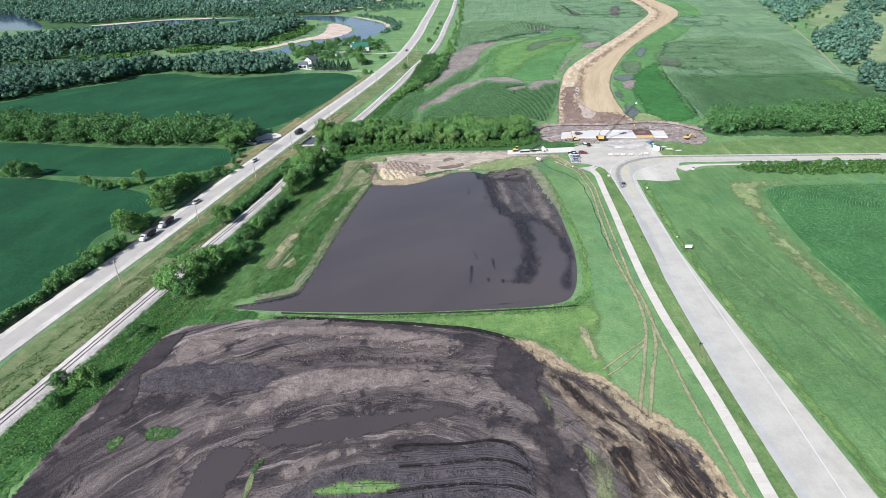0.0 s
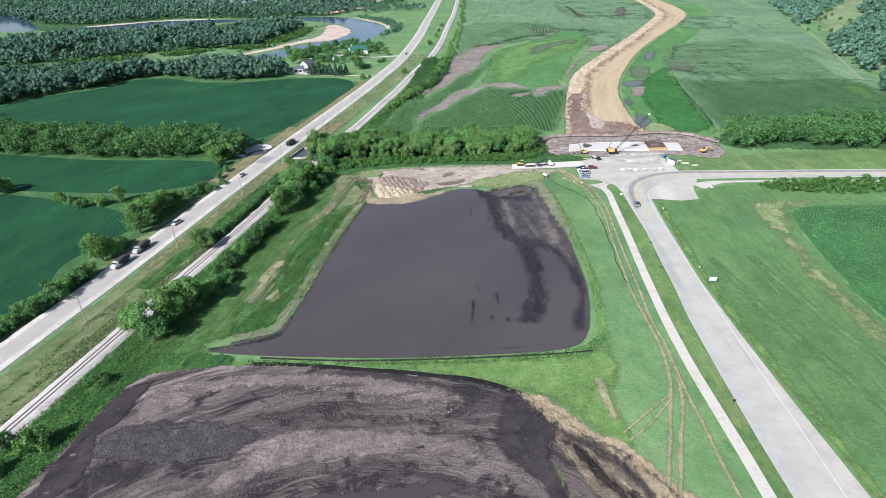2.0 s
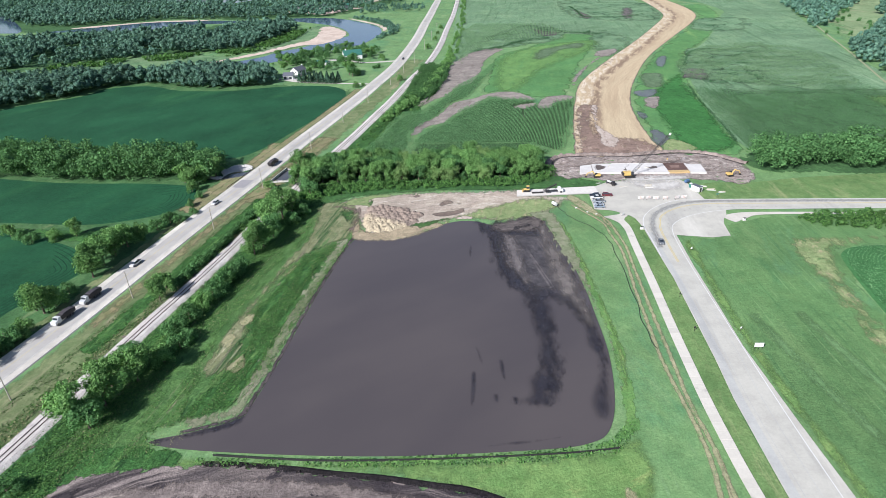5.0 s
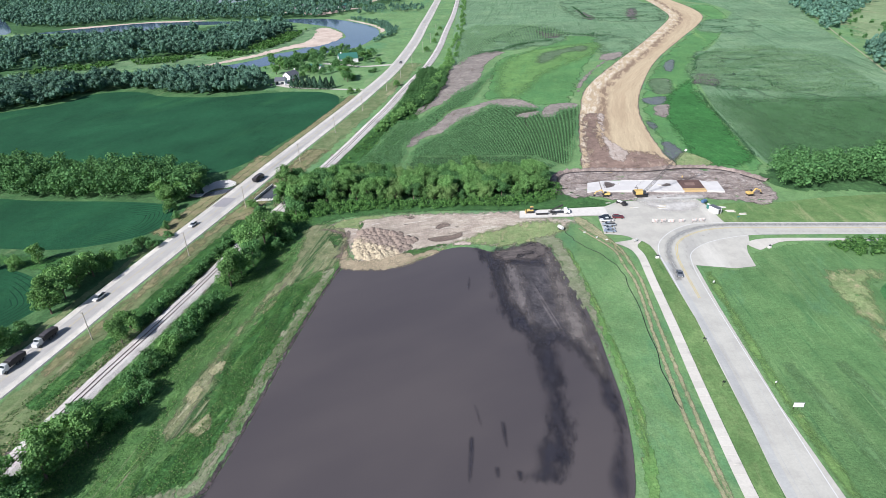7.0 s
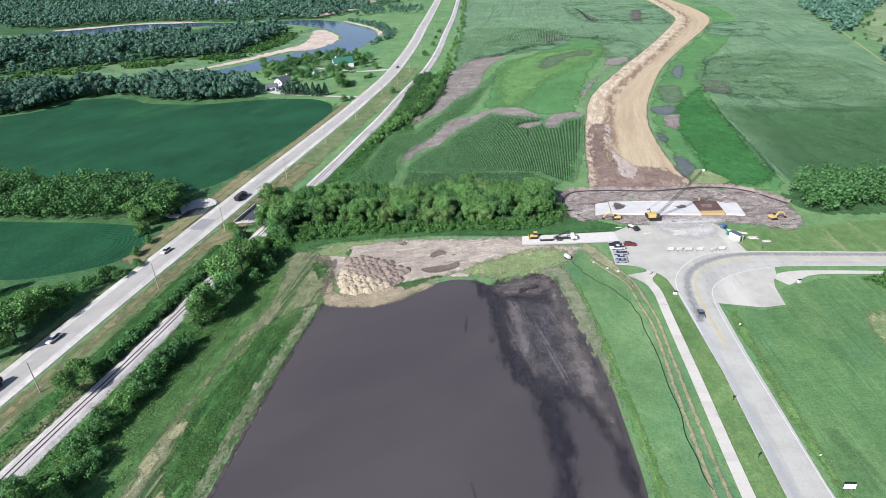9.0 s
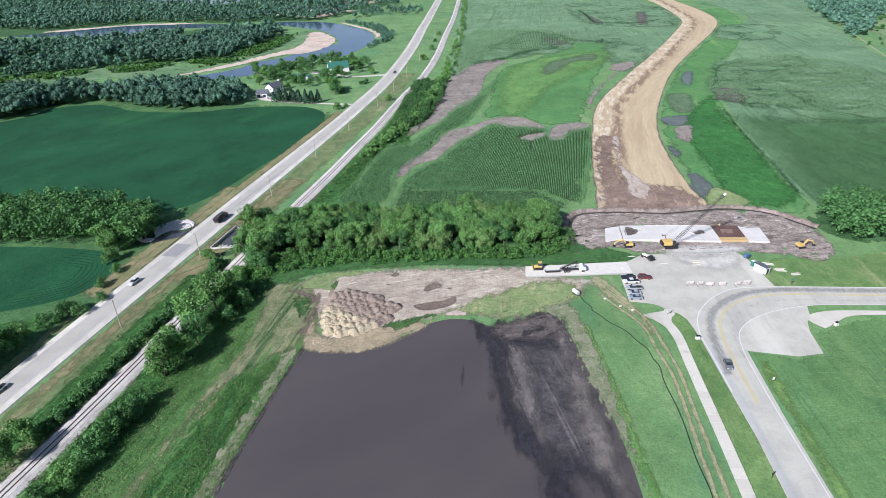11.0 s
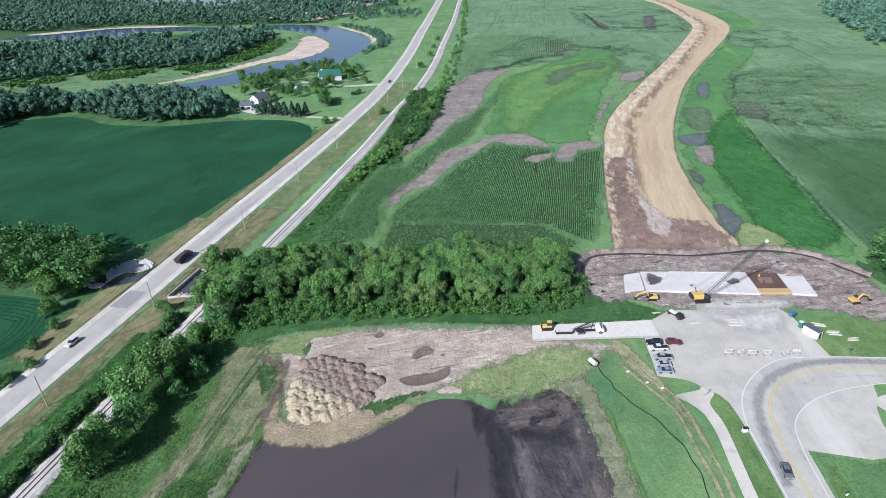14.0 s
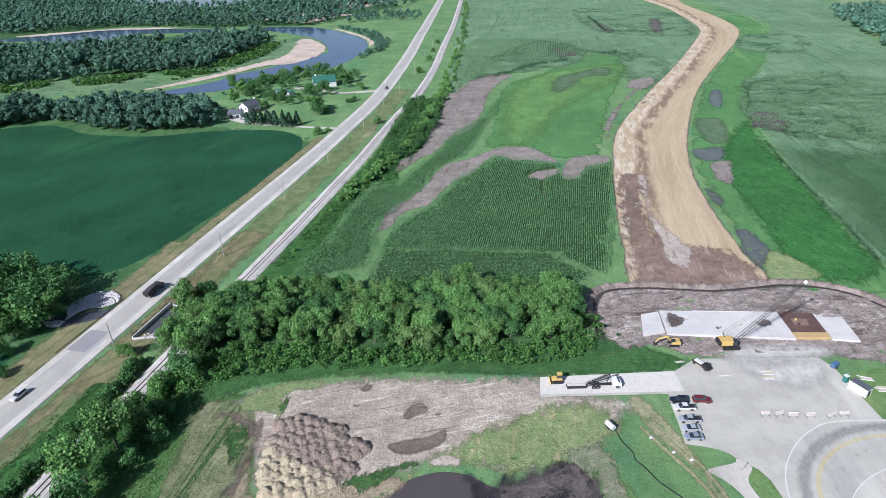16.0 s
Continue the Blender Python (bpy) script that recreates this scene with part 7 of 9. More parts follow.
def box(cx, cy, cz, sx, sy, sz, bevel=0.03, rx=0, ry=0, rz=0, bm=None):
    """A bevelled box about its centre."""
    bm = bm or bmesh.new()
    r = bmesh.ops.create_cube(bm, size=1.0)
    vs = r["verts"]
    bmesh.ops.transform(bm, matrix=pose(cx, cy, cz, rx, ry, rz) @ Matrix.Diagonal((sx, sy, sz, 1)), verts=vs)
    if bevel:
        es = list({e for v in vs for e in v.link_edges})
        bmesh.ops.bevel(bm, geom=es, offset=min(bevel, 0.3 * min(sx, sy, sz)), segments=1, affect="EDGES")
    return bm


def rod(a, b, r0, r1=None, k=8, bm=None):
    """A round bar from a to b."""
    bm = bm or bmesh.new()
    a, b = Vector(a), Vector(b)
    m = Matrix.Translation((a + b) / 2) @ (b - a).to_track_quat("Z", "Y").to_matrix().to_4x4()
    bmesh.ops.create_cone(bm, cap_ends=True, segments=k, radius1=r0, radius2=r0 if r1 is None else r1, depth=(b - a).length, matrix=m)
    return bm


def side(profile, half, bm=None, top=None, z_top=None):
    """A side view (x, z) drawn out to both sides; narrower towards the top if asked."""
    bm = bm or bmesh.new()
    zs = [z for _, z in profile]
    lo, hi = min(zs), max(zs)
    w = lambda z: half if top is None else half + (top - half) * (z - lo) / (hi - lo)
    l = [bm.verts.new((x, w(z), z)) for x, z in profile]
    r = [bm.verts.new((x, -w(z), z)) for x, z in profile]
    n = len(profile)
    bm.faces.new(l), bm.faces.new(r[::-1])
    for i in range(n):
        j = (i + 1) % n
        bm.faces.new((l[i], r[i], r[j], l[j]))
    bmesh.ops.recalc_face_normals(bm, faces=bm.faces)
    bmesh.ops.bevel(bm, geom=list(bm.edges), offset=0.05, segments=1, affect="EDGES")
    return bm


def wheel(parent, x, y, r=0.34, w=0.24, name="wheel"):
    ob = part(name, rod((x, y - w / 2, r), (x, y + w / 2, r), r, k=14), BLACK_RUBBER, parent)
    part("rim", rod((x, y - w / 2 - 0.015, r), (x, y + w / 2 + 0.015, r), r * 0.58, k=10), RIM, ob)


RIM = plain("wheel_rim", C(170, 172, 176), 0.35, 0.8)
LAMP = plain("lamp_glass", C(230, 228, 220), 0.2)
PAINTS = {}


def car_paint(rgb):
    if rgb not in PAINTS:
        PAINTS[rgb] = plain("car_paint", C(*rgb), 0.25, 0.1, 0.03, 2.0, 0.6)
    return PAINTS[rgb]


def car(x, y, turn, rgb, label, kind="sedan", group="cars parked on the lot", z=0.255):
    """A road car, its nose along its own +x."""
    top = thing("car" if kind != "pickup" else "pickup_truck", x, y, turn, label, "car" if kind != "pickup" else "pickup truck", group, z)
    mt = car_paint(rgb)
    if kind == "sedan":
        ln, body, glass, roof = 2.35, [(-2.35, 0.30), (-2.38, 0.75), (-2.2, 0.95), (-1.5, 0.98), (0.9, 0.98), (1.9, 0.88), (2.3, 0.72), (2.35, 0.32)], [(-1.75, 0.96), (-1.0, 1.38), (0.25, 1.38), (1.1, 0.96)], (-0.98, 0.22, 1.41)
    elif kind == "suv":
        ln, body, glass, roof = 2.4, [(-2.4, 0.35), (-2.42, 0.9), (-2.3, 1.08), (1.0, 1.08), (2.15, 1.0), (2.4, 0.8), (2.42, 0.38)], [(-2.25, 1.06), (-1.95, 1.68), (0.15, 1.68), (1.05, 1.06)], (-1.95, 0.12, 1.71)
    else:
        ln, body, glass, roof = 2.85, [(-2.85, 0.45), (-2.85, 1.05), (1.35, 1.08), (2.65, 1.05), (2.83, 0.85), (2.85, 0.48)], [(-0.85, 1.06), (-0.7, 1.75), (0.75, 1.75), (1.5, 1.06)], (-0.68, 0.72, 1.78)
    part("body", side(body, 0.92), mt, top)
    part("window_band", side(glass, 0.86, top=0.68), GLASS, top, "dark tinted windows")
    part("roof", box((roof[0] + roof[1]) / 2, 0, roof[2], roof[1] - roof[0], 1.36, 0.06, 0.03), mt, top)
    for sx in (-0.62, 0.62):
        for sy in (-0.84, 0.84):
            wheel(top, sx * ln, sy, 0.34 if kind == "sedan" else 0.39)
    for sy in (-0.66, 0.66):
        part("headlight", box(ln - 0.03, sy, 0.72, 0.12, 0.36, 0.14, 0.02), LAMP, top)
    if kind == "pickup":
        part("bed", box(-1.85, 0, 1.07, 1.75, 1.5, 0.04, 0.01), DARK_METAL, top, "dark load bed")
    return top


def crawler(top, half=1.15, ln=3.6, h=0.8, w=0.5):
    for sy in (-half, half):
        prof = [(-ln / 2 + 0.25, 0.0), (-ln / 2, h * 0.5), (-ln / 2 + 0.3, h), (ln / 2 - 0.3, h), (ln / 2, h * 0.5), (ln / 2 - 0.25, 0.0)]
        bm = side(prof, w / 2)
        bmesh.ops.translate(bm, verts=bm.verts, vec=(0, sy, 0))
        part("crawler_track", bm, BLACK_RUBBER, top, "muddy black crawler track")


def excavator(x, y, turn, label):
    top = thing("excavator", x, y, turn, label, "excavator", "machines on the bridge site", 0.2)
    crawler(top)
    part("turntable", rod((0, 0, 0.75), (0, 0, 1.1), 0.8, k=14), DARK_METAL, top)
    part("engine_housing", side([(-2.2, 1.1), (-2.3, 2.0), (-1.9, 2.25), (0.3, 2.25), (0.9, 1.9), (0.9, 1.1)], 1.25), YELLOW_MACHINE, top)
    part("cab", side([(-0.1, 1.9), (-0.1, 2.95), (1.0, 2.95), (1.35, 1.9)], 0.5), GLASS, top, "dark glazed cab").location = (0, 0.7, 0)
    boom = part("boom", side([(0.6, 1.5), (2.2, 3.9), (2.9, 4.0), (5.2, 2.9), (5.1, 2.6), (2.8, 3.4), (1.1, 1.3)], 0.22), YELLOW_MACHINE, top)
    part("hydraulic_ram", rod((1.1, 0.3, 1.5), (2.5, 0.3, 3.4), 0.09), DARK_METAL, boom)
    part("stick", side([(4.8, 3.1), (5.3, 3.2), (6.6, 1.1), (6.3, 0.9)], 0.18), YELLOW_MACHINE, top)
    part("bucket", side([(6.1, 1.2), (6.7, 1.2), (7.0, 0.5), (6.4, 0.05), (5.8, 0.3)], 0.5), DARK_METAL, top, "dark steel bucket")
    top.scale = (0.86, 0.86, 0.86)
    return top


def bulldozer(x, y, turn):
    top = thing("bulldozer", x, y, turn, "yellow bulldozer standing on the stone lane", "bulldozer", "", 0.28)
    crawler(top, 1.0, 3.2, 0.9, 0.55)
    part("engine_housing", side([(-1.4, 0.7), (-1.4, 1.5), (0.2, 1.5), (1.5, 1.35), (1.6, 0.6)], 0.7), YELLOW_MACHINE, top)
    part("cab", side([(-1.3, 1.5), (-1.2, 2.7), (0.0, 2.7), (0.2, 1.5)], 0.62), GLASS, top, "dark cab with roof")
    part("cab_roof", box(-0.6, 0, 2.76, 1.5, 1.5, 0.12), YELLOW_MACHINE, top)
    part("blade", side([(2.1, 0.05), (1.95, 0.6), (2.1, 1.2), (2.25, 1.2), (2.1, 0.6), (2.25, 0.05)], 1.6), YELLOW_MACHINE, top)
    for sy in (-1.35, 1.35):
        part("push_arm", box(1.0, sy, 0.5, 2.2, 0.15, 0.25), DARK_METAL, top)
    return top


def lattice(a, b, w0, w1, n, mt, parent, name):
    """A lattice mast of four chords and lacing."""
    a, b = Vector(a), Vector(b)
    d = (b - a).normalized()
    s = d.cross(Vector((0, 1, 0))).normalized() if abs(d.y) < 0.9 else Vector((1, 0, 0))
    u = d.cross(s).normalized()
    bm = bmesh.new()
    at = lambda t, i: a + (b - a) * t + (s * (1 if i in (0, 1) else -1) + u * (1 if i in (1, 2) else -1)) * (w0 + (w1 - w0) * t) / 2
    for i in range(4):
        rod(at(0, i), at(1, i), 0.07, k=5, bm=bm)
        for k in range(n):
            rod(at(k / n, i), at((k + 1) / n, (i + 1) % 4), 0.03, k=4, bm=bm)
    return part(name, bm, mt, parent)


BLACK_STEEL = plain("black_painted_steel", C(34, 34, 38), 0.6)


def crane():
    top = thing("crawler_crane", 99.5, 325.0, 0, "yellow crawler crane with a long dark lattice boom", "crane", "machines on the bridge site", 0.2)
    crawler(top, 1.7, 5.4, 1.0, 0.8)
    part("turntable", rod((0, 0, 0.9), (0, 0, 1.3), 1.2, k=16), DARK_METAL, top)
    part("machine_house", side([(-3.2, 1.3), (-3.2, 2.9), (0.6, 3.0), (1.3, 2.4), (1.3, 1.3)], 1.5), YELLOW_MACHINE, top)
    part("cab", side([(0.3, 1.4), (0.3, 3.0), (1.6, 3.0), (1.9, 1.4)], 0.5), GLASS, top).location = (0, -1.1, 0)
    part("counterweight", box(-3.4, 0, 2.0, 0.9, 3.0, 1.3, 0.1), DARK_METAL, top)
    gantry = part("gantry", rod((-1.5, 0.9, 2.9), (-2.6, 0.4, 5.2), 0.12), DARK_METAL, top)
    tip = (18.2, 1.0, 21.3)
    boom = lattice((1.2, 0, 1.9), tip, 1.0, 0.7, 22, BLACK_STEEL, top, "boom")
    part("boom_head", box(tip[0] + 0.3, tip[1], tip[2] + 0.3, 0.8, 0.7, 1.1, 0.1, ry=40), WHITE, boom, "white boom head with sheaves")
    for sy in (-0.5, 0.5):
        part("pendant_rope", rod((-2.6, sy, 5.2), (tip[0] - 0.4, tip[1] + sy, tip[2]), 0.035, k=5), BLACK_STEEL, gantry)
    part("hoist_rope", rod((tip[0] + 0.6, tip[1], tip[2]), (tip[0] + 0.6, tip[1], 9.0), 0.04, k=5), DARK_METAL, boom)
    part("hook_block", box(tip[0] + 0.6, tip[1], 8.6, 0.5, 0.35, 0.9, 0.08), YELLOW_MACHINE, boom)


def dump_truck(x, y, turn, cab_rgb, label):
    top = thing("dump_truck", x, y, turn, label, "truck", "vehicles on the highway", 0.42)
    part("chassis", box(-0.3, 0, 0.85, 8.6, 0.9, 0.3), DARK_METAL, top)
    part("cab", side([(2.0, 0.7), (2.0, 2.75), (3.2, 2.8), (3.6, 2.0), (4.7, 1.75), (4.9, 0.7)], 1.1), car_paint(cab_rgb), top)
    part("windscreen", box(3.45, 0, 2.35, 0.1, 1.9, 0.75, 0.02, ry=-25), GLASS, top)
    part("dump_body", side([(-4.4, 1.1), (-4.6, 2.6), (1.7, 2.75), (1.7, 1.1)], 1.2), DARK_METAL, top, "dark steel dump body")
    part("load", side([(-4.2, 2.55), (-2.0, 2.95), (0.6, 2.95), (1.4, 2.6)], 1.05), DARK_CLOD, top, "heaped dark earth load")
    for sx in (-3.3, -2.0, -0.8, 3.6):
        for sy in (-1.0, 1.0):
            wheel(top, sx, sy, 0.5, 0.35)
    return top


def mixer_truck(x, y, turn):
    """A white truck with a steep loading conveyor behind the cab."""
    top = thing("conveyor_truck", x, y, turn, "white truck with a raised dark conveyor on the stone lane", "truck", "", 0.29)
    part("chassis", box(-0.8, 0, 0.8, 8.0, 0.9, 0.3), DARK_METAL, top)
    part("cab", side([(1.5, 0.6), (1.5, 2.6), (2.8, 2.7), (3.2, 1.9), (4.0, 1.7), (4.1, 0.6)], 1.1), WHITE, top)
    part("windscreen", box(3.05, 0, 2.3, 0.08, 1.8, 0.6, 0.02, ry=-28), GLASS, top)
    conveyor = lattice((-5.5, 0, 1.0), (0.8, 0, 4.2), 0.8, 0.6, 9, DARK_METAL, top, "conveyor")
    part("belt", box(-2.35, 0, 2.75, 7.0, 0.6, 0.1, 0.02, ry=-27), DARK_METAL, conveyor)
    part("strut", rod((0.0, 0, 0.9), (0.6, 0, 4.1), 0.12), DARK_METAL, top)
    for sx in (-3.8, -2.7, 2.9):
        for sy in (-1.0, 1.0):
            wheel(top, sx, sy, 0.5, 0.35)
    return top


def trailer(x, y, turn):
    top = thing("flatbed_truck", x, y, turn, "dark flatbed truck parked on the lot", "truck", "", 0.255)
    part("cab", side([(1.0, 0.5), (1.0, 1.9), (1.9, 1.9), (2.3, 1.2), (3.0, 1.1), (3.0, 0.5)], 0.95), DARK_METAL, top)
    part("bed", box(-0.9, 0, 0.95, 3.6, 2.1, 0.18), STEEL, top)
    part("load", box(-0.9, 0, 1.25, 2.6, 1.4, 0.4, 0.1), WHITE, top, "pale sacks on the bed")
    for sx in (-1.9, 2.0):
        for sy in (-0.85, 0.85):
            wheel(top, sx, sy, 0.4)


def utility_pole(x, y, turn, tall=11.2):
    top = thing("utility_pole", x, y, turn, "weathered wooden utility pole with a short crossarm", "utility pole", "poles along the highway")
    part("pole", rod((0, 0, 0), (0, 0, tall), 0.19, 0.13, 10), WOOD_POLE, top)
    part("crossarm", box(0, 0, tall - 0.6, 1.8, 0.12, 0.14), WOOD_POLE, top)
    for sx in (-0.8, 0.0, 0.8):
        part("insulator", rod((sx, 0, tall - 0.5 if sx else tall), (sx, 0, tall - 0.25 if sx else tall + 0.25), 0.05, k=6), WHITE, top)
    return top


def barricade(x, y, turn):
    top = thing("road_barricade", x, y, turn, "white road barricade with orange stripes on dark feet", "barricade", "barricades across the closed road", 0.255)
    for i, z in enumerate((0.5, 0.95, 1.4)):
        board = part("board", box(0, 0, z, 2.5, 0.06, 0.28, 0.01), WHITE, top)
        for k in range(4):
            part("stripe", box(-0.95 + k * 0.63, -0.036, z, 0.18, 0.01, 0.26, 0, ry=35), ORANGE, board, "orange diagonal stripe")
    for sx in (-1.0, 1.0):
        part("upright", box(sx, 0.06, 0.8, 0.08, 0.06, 1.6, 0.01), WHITE, top)
        part("foot", box(sx, 0, 0.05, 0.12, 1.3, 0.1, 0.02), DARK_METAL, top)
    return top


ORANGE = plain("orange_paint", C(226, 164, 136), 0.6)


def road_sign(x, y, turn, w, h, top_z, label, legs=1, mt=None, name="road_sign"):
    top = thing(name, x, y, turn, label, "sign", "", 0.0)
    part("panel", box(0, 0, top_z - h / 2, w, 0.05, h, 0.01), mt or WHITE, top)
    for i in range(legs):
        sx = 0 if legs == 1 else (-0.4 + 0.8 * i / (legs - 1)) * w
        part("post", rod((sx, 0.06, 0), (sx, 0.06, top_z - 0.1), 0.05, k=6), STEEL, top)
    return top


def gable_house(parent, cx, cy, turn, ln, wd, eave, ridge, wall_mt, roof_mt, windows=(), name=""):
    """Walls, two roof slopes and windows: (face, along, up, width, height); faces s, n, e, w."""
    m = pose(cx, cy, 0, 0, 0, turn)

    def add(nm, bm, mt, par=parent, label=""):
        bmesh.ops.transform(bm, matrix=m, verts=bm.verts)
        return part(nm, bm, mt, par, label)

    prof = [(-wd / 2, 0.0), (-wd / 2, eave), (0, ridge), (wd / 2, eave), (wd / 2, 0.0)]
    bm = bmesh.new()
    a = [bm.verts.new((-ln / 2, y, z)) for y, z in prof]
    b = [bm.verts.new((ln / 2, y, z)) for y, z in prof]
    bm.faces.new(a), bm.faces.new(b[::-1])
    for i in range(5):
        j = (i + 1) % 5
        bm.faces.new((a[i], b[i], b[j], a[j]))
    bmesh.ops.recalc_face_normals(bm, faces=bm.faces)
    add("wall", bm, wall_mt)
    pitch = math.atan2(ridge - eave, wd / 2)
    sl = (wd / 2 + 0.4) / math.cos(pitch)
    for s in (-1, 1):
        y, z = s * (wd / 4 + 0.2), (eave + ridge) / 2 - 0.2 * math.tan(pitch) + 0.12
        add("roof", box(0, y, z, ln + 0.8, sl, 0.18, 0.02, rx=-s * math.degrees(pitch)), roof_mt)
    for face, u, z, w, h in windows:
        if face in "sn":
            s = -1 if face == "s" else 1
            frame_bm, pane_bm = box(u, s * (wd / 2 + 0.03), z, w + 0.24, 0.10, h + 0.24, 0.02), box(u, s * (wd / 2 + 0.07), z, w, 0.06, h, 0)
        else:
            s = -1 if face == "w" else 1
            frame_bm, pane_bm = box(s * (ln / 2 + 0.03), u, z, 0.10, w + 0.24, h + 0.24, 0.02), box(s * (ln / 2 + 0.07), u, z, 0.06, w, h, 0)
        fr = add("window", frame_bm, WHITE)
        add("pane", pane_bm, GLASS, fr)


# ---------------------------------------------------------------- railway
OLD_BALLAST = ground_mat("old_brown_ballast", C(150, 136, 130), C(128, 114, 108), 4, 0.5, 0.25, [(C(196, 188, 182), 3, 0.56, 0.68, 14, 0.3), (C(104, 120, 82), 4, 0.58, 0.70, 14, 0.4)], ragged=2.0, soft=(1.8, 0.1, 0.7), bump=0.6)


def railway():
    top = tagged(new("railway_track"), "railway on pale ballast with dark ties and worn steel rails", "railway", kind="structure")
    main = shift_line(RAIL, 0)
    ribbon("ballast", main, [(-3.7, 0.02), (-2.1, 0.55), (2.1, 0.55), (3.7, 0.02)], GRAVEL, 2, top)
    for a, b in ((-5.2, -2.9), (2.9, 5.2)):
        side_line = main[main[:, 1] > 120]
        sheet("ballast_slope", np.concatenate([shift_line(side_line, a), shift_line(side_line, b)[::-1]]), OLD_BALLAST, 0.17, 2.5, 1.2, "brownish old ballast beside the track", "ballast", smooth=False)
    ties = bmesh.new()
    verts, faces = [], []
    for tr in (main,):
        c = curve_points(tr, 3)
        seg = np.hypot(*np.diff(c, axis=0).T)
        s = np.concatenate([[0], np.cumsum(seg)])
        st = np.arange(0, s[-1], 0.62)
        px, py = np.interp(st, s, c[:, 0]), np.interp(st, s, c[:, 1])
        keep = (py < 560) & (py > 60)
        for x, yy in zip(px[keep], py[keep]):
            i = min(np.searchsorted(c[:, 1], yy), len(c) - 1)
            t = c[i] - c[i - 1]
            t /= np.hypot(*t)
            r = np.array([t[1], -t[0]])
            n = len(verts)
            for a, b in ((-1.3, -0.12), (1.3, -0.12), (1.3, 0.12), (-1.3, 0.12)):
                q = np.array([x, yy]) + r * a + t * b
                verts.append((q[0], q[1], 0.585)), verts.append((q[0], q[1], 0.5))
            faces += [(n, n + 2, n + 4, n + 6), (n, n + 1, n + 3, n + 2), (n + 2, n + 3, n + 5, n + 4), (n + 4, n + 5, n + 7, n + 6), (n + 6, n + 7, n + 1, n)]
        for off in (-0.75, 0.75):
            ribbon("rail", shift_line(tr, off), [(-0.07, 0.58), (-0.05, 0.75), (0.05, 0.75), (0.07, 0.58)], STEEL, 1, top)
    ties.free()
    tagged(put_mesh("ties", verts, faces, TIE, top), kind="stuff")


railway()
for x, y in ((-137, 116), (-124.5, 171), (-113, 225), (-101.3, 282), (-91.3, 331), (-77, 394), (-64.5, 450), (-52, 504), (-38, 564), (-28.4, 611), (-19.6, 660), (-10, 736), (-2, 800), (5, 870)):
    utility_pole(x, y, 15)

# ---------------------------------------------------------------- culvert and creek
sheet("creek", [(-126, 347), (-118, 346), (-108, 350), (-103, 354), (-104, 358), (-110, 356), (-118, 352), (-126, 353)], DITCH_WATER, 0.10, 2, 1, "dark shaded creek below the highway", "creek")
sheet("creek", [(-87, 342), (-84, 356), (-76, 358), (-70, 352), (-72, 344), (-79, 341)], DITCH_WATER, 0.10, 2, 1, "dark creek at the culvert mouth", "creek")
sheet("weed_patch", [(-112, 357), (-108, 361), (-104, 360), (-107, 356)], WEEDS, 0.14, 1, 1, "green weeds among riprap", "weeds")


def culvert():
    top = thing("culvert", -86.8, 348.0, -13.0, "concrete box culvert headwall with a dark steel railing", "culvert")
    part("headwall", box(0, 0, 0.6, 0.5, 21, 1.3, 0.06), DECK_CONC, top)
    part("wing_wall", box(3.0, -9.4, 0.35, 6.4, 0.45, 0.8, 0.06, rz=20), DECK_CONC, top)
    part("wing_wall", box(3.0, 9.6, 0.35, 6.4, 0.45, 0.8, 0.06, rz=-12), DECK_CONC, top)
    for i in range(12):
        part("railing_post", rod((0, -10 + i * 1.82, 1.2), (0, -10 + i * 1.82, 2.3), 0.06, k=6), DARK_METAL, top)
    for z in (1.6, 1.95, 2.3):
        part("railing_bar", rod((0, -10.2, z), (0, 10.2, z), 0.05, k=6), DARK_METAL, top)


culvert()


def guard_rail():
    top = thing("guard_rail", -107.0, 347.0, -13.0, "dark weathered guard rail along the highway shoulder", "guard rail")
    for i in range(15):
        part("post", box(0, -16 + i * 2.3, 0.45, 0.14, 0.16, 0.9, 0.01), WOOD_POLE, top)
    part("beam", box(0.1, 0, 0.7, 0.08, 33, 0.32, 0.02), STEEL, top)


guard_rail()


def rocks(name, outline, n, size, label, mt=None, lift=None):
    """A spread of angular stones."""
    rng = np.random.default_rng(n)
    line = curve_points(outline, 4, True)
    lo, hi = line.min(0), line.max(0)
    p = rng.uniform(lo, hi, (n * 3, 2))
    p = p[inside(line, p)][:n]
    rise = lift(p) if lift else np.zeros(len(p))
    base = np.array([(1, 0, 0), (-1, 0, 0), (0, 1, 0), (0, -1, 0), (0, 0, 0.8), (0, 0, -0.6)], float)
    tri = np.array([(0, 2, 4), (2, 1, 4), (1, 3, 4), (3, 0, 4), (2, 0, 5), (1, 2, 5), (3, 1, 5), (0, 3, 5)])
    v, f = [], []
    for i, q in enumerate(p):
        a = rng.uniform(0, 6.28)
        s = size * rng.uniform(0.5, 1.3)
        w = base * rng.uniform(0.7, 1.3, (6, 1)) * s
        v.append(np.stack([w[:, 0] * math.cos(a) - w[:, 1] * math.sin(a) + q[0], w[:, 0] * math.sin(a) + w[:, 1] * math.cos(a) + q[1], w[:, 2] + 0.3 * s + 0.15 + rise[i]], 1))
        f.append(tri + 6 * i)
    return tagged(new(name, big_mesh(name, np.concatenate(v), np.concatenate(f), mt or STONE)), label, "stones", kind="stuff")


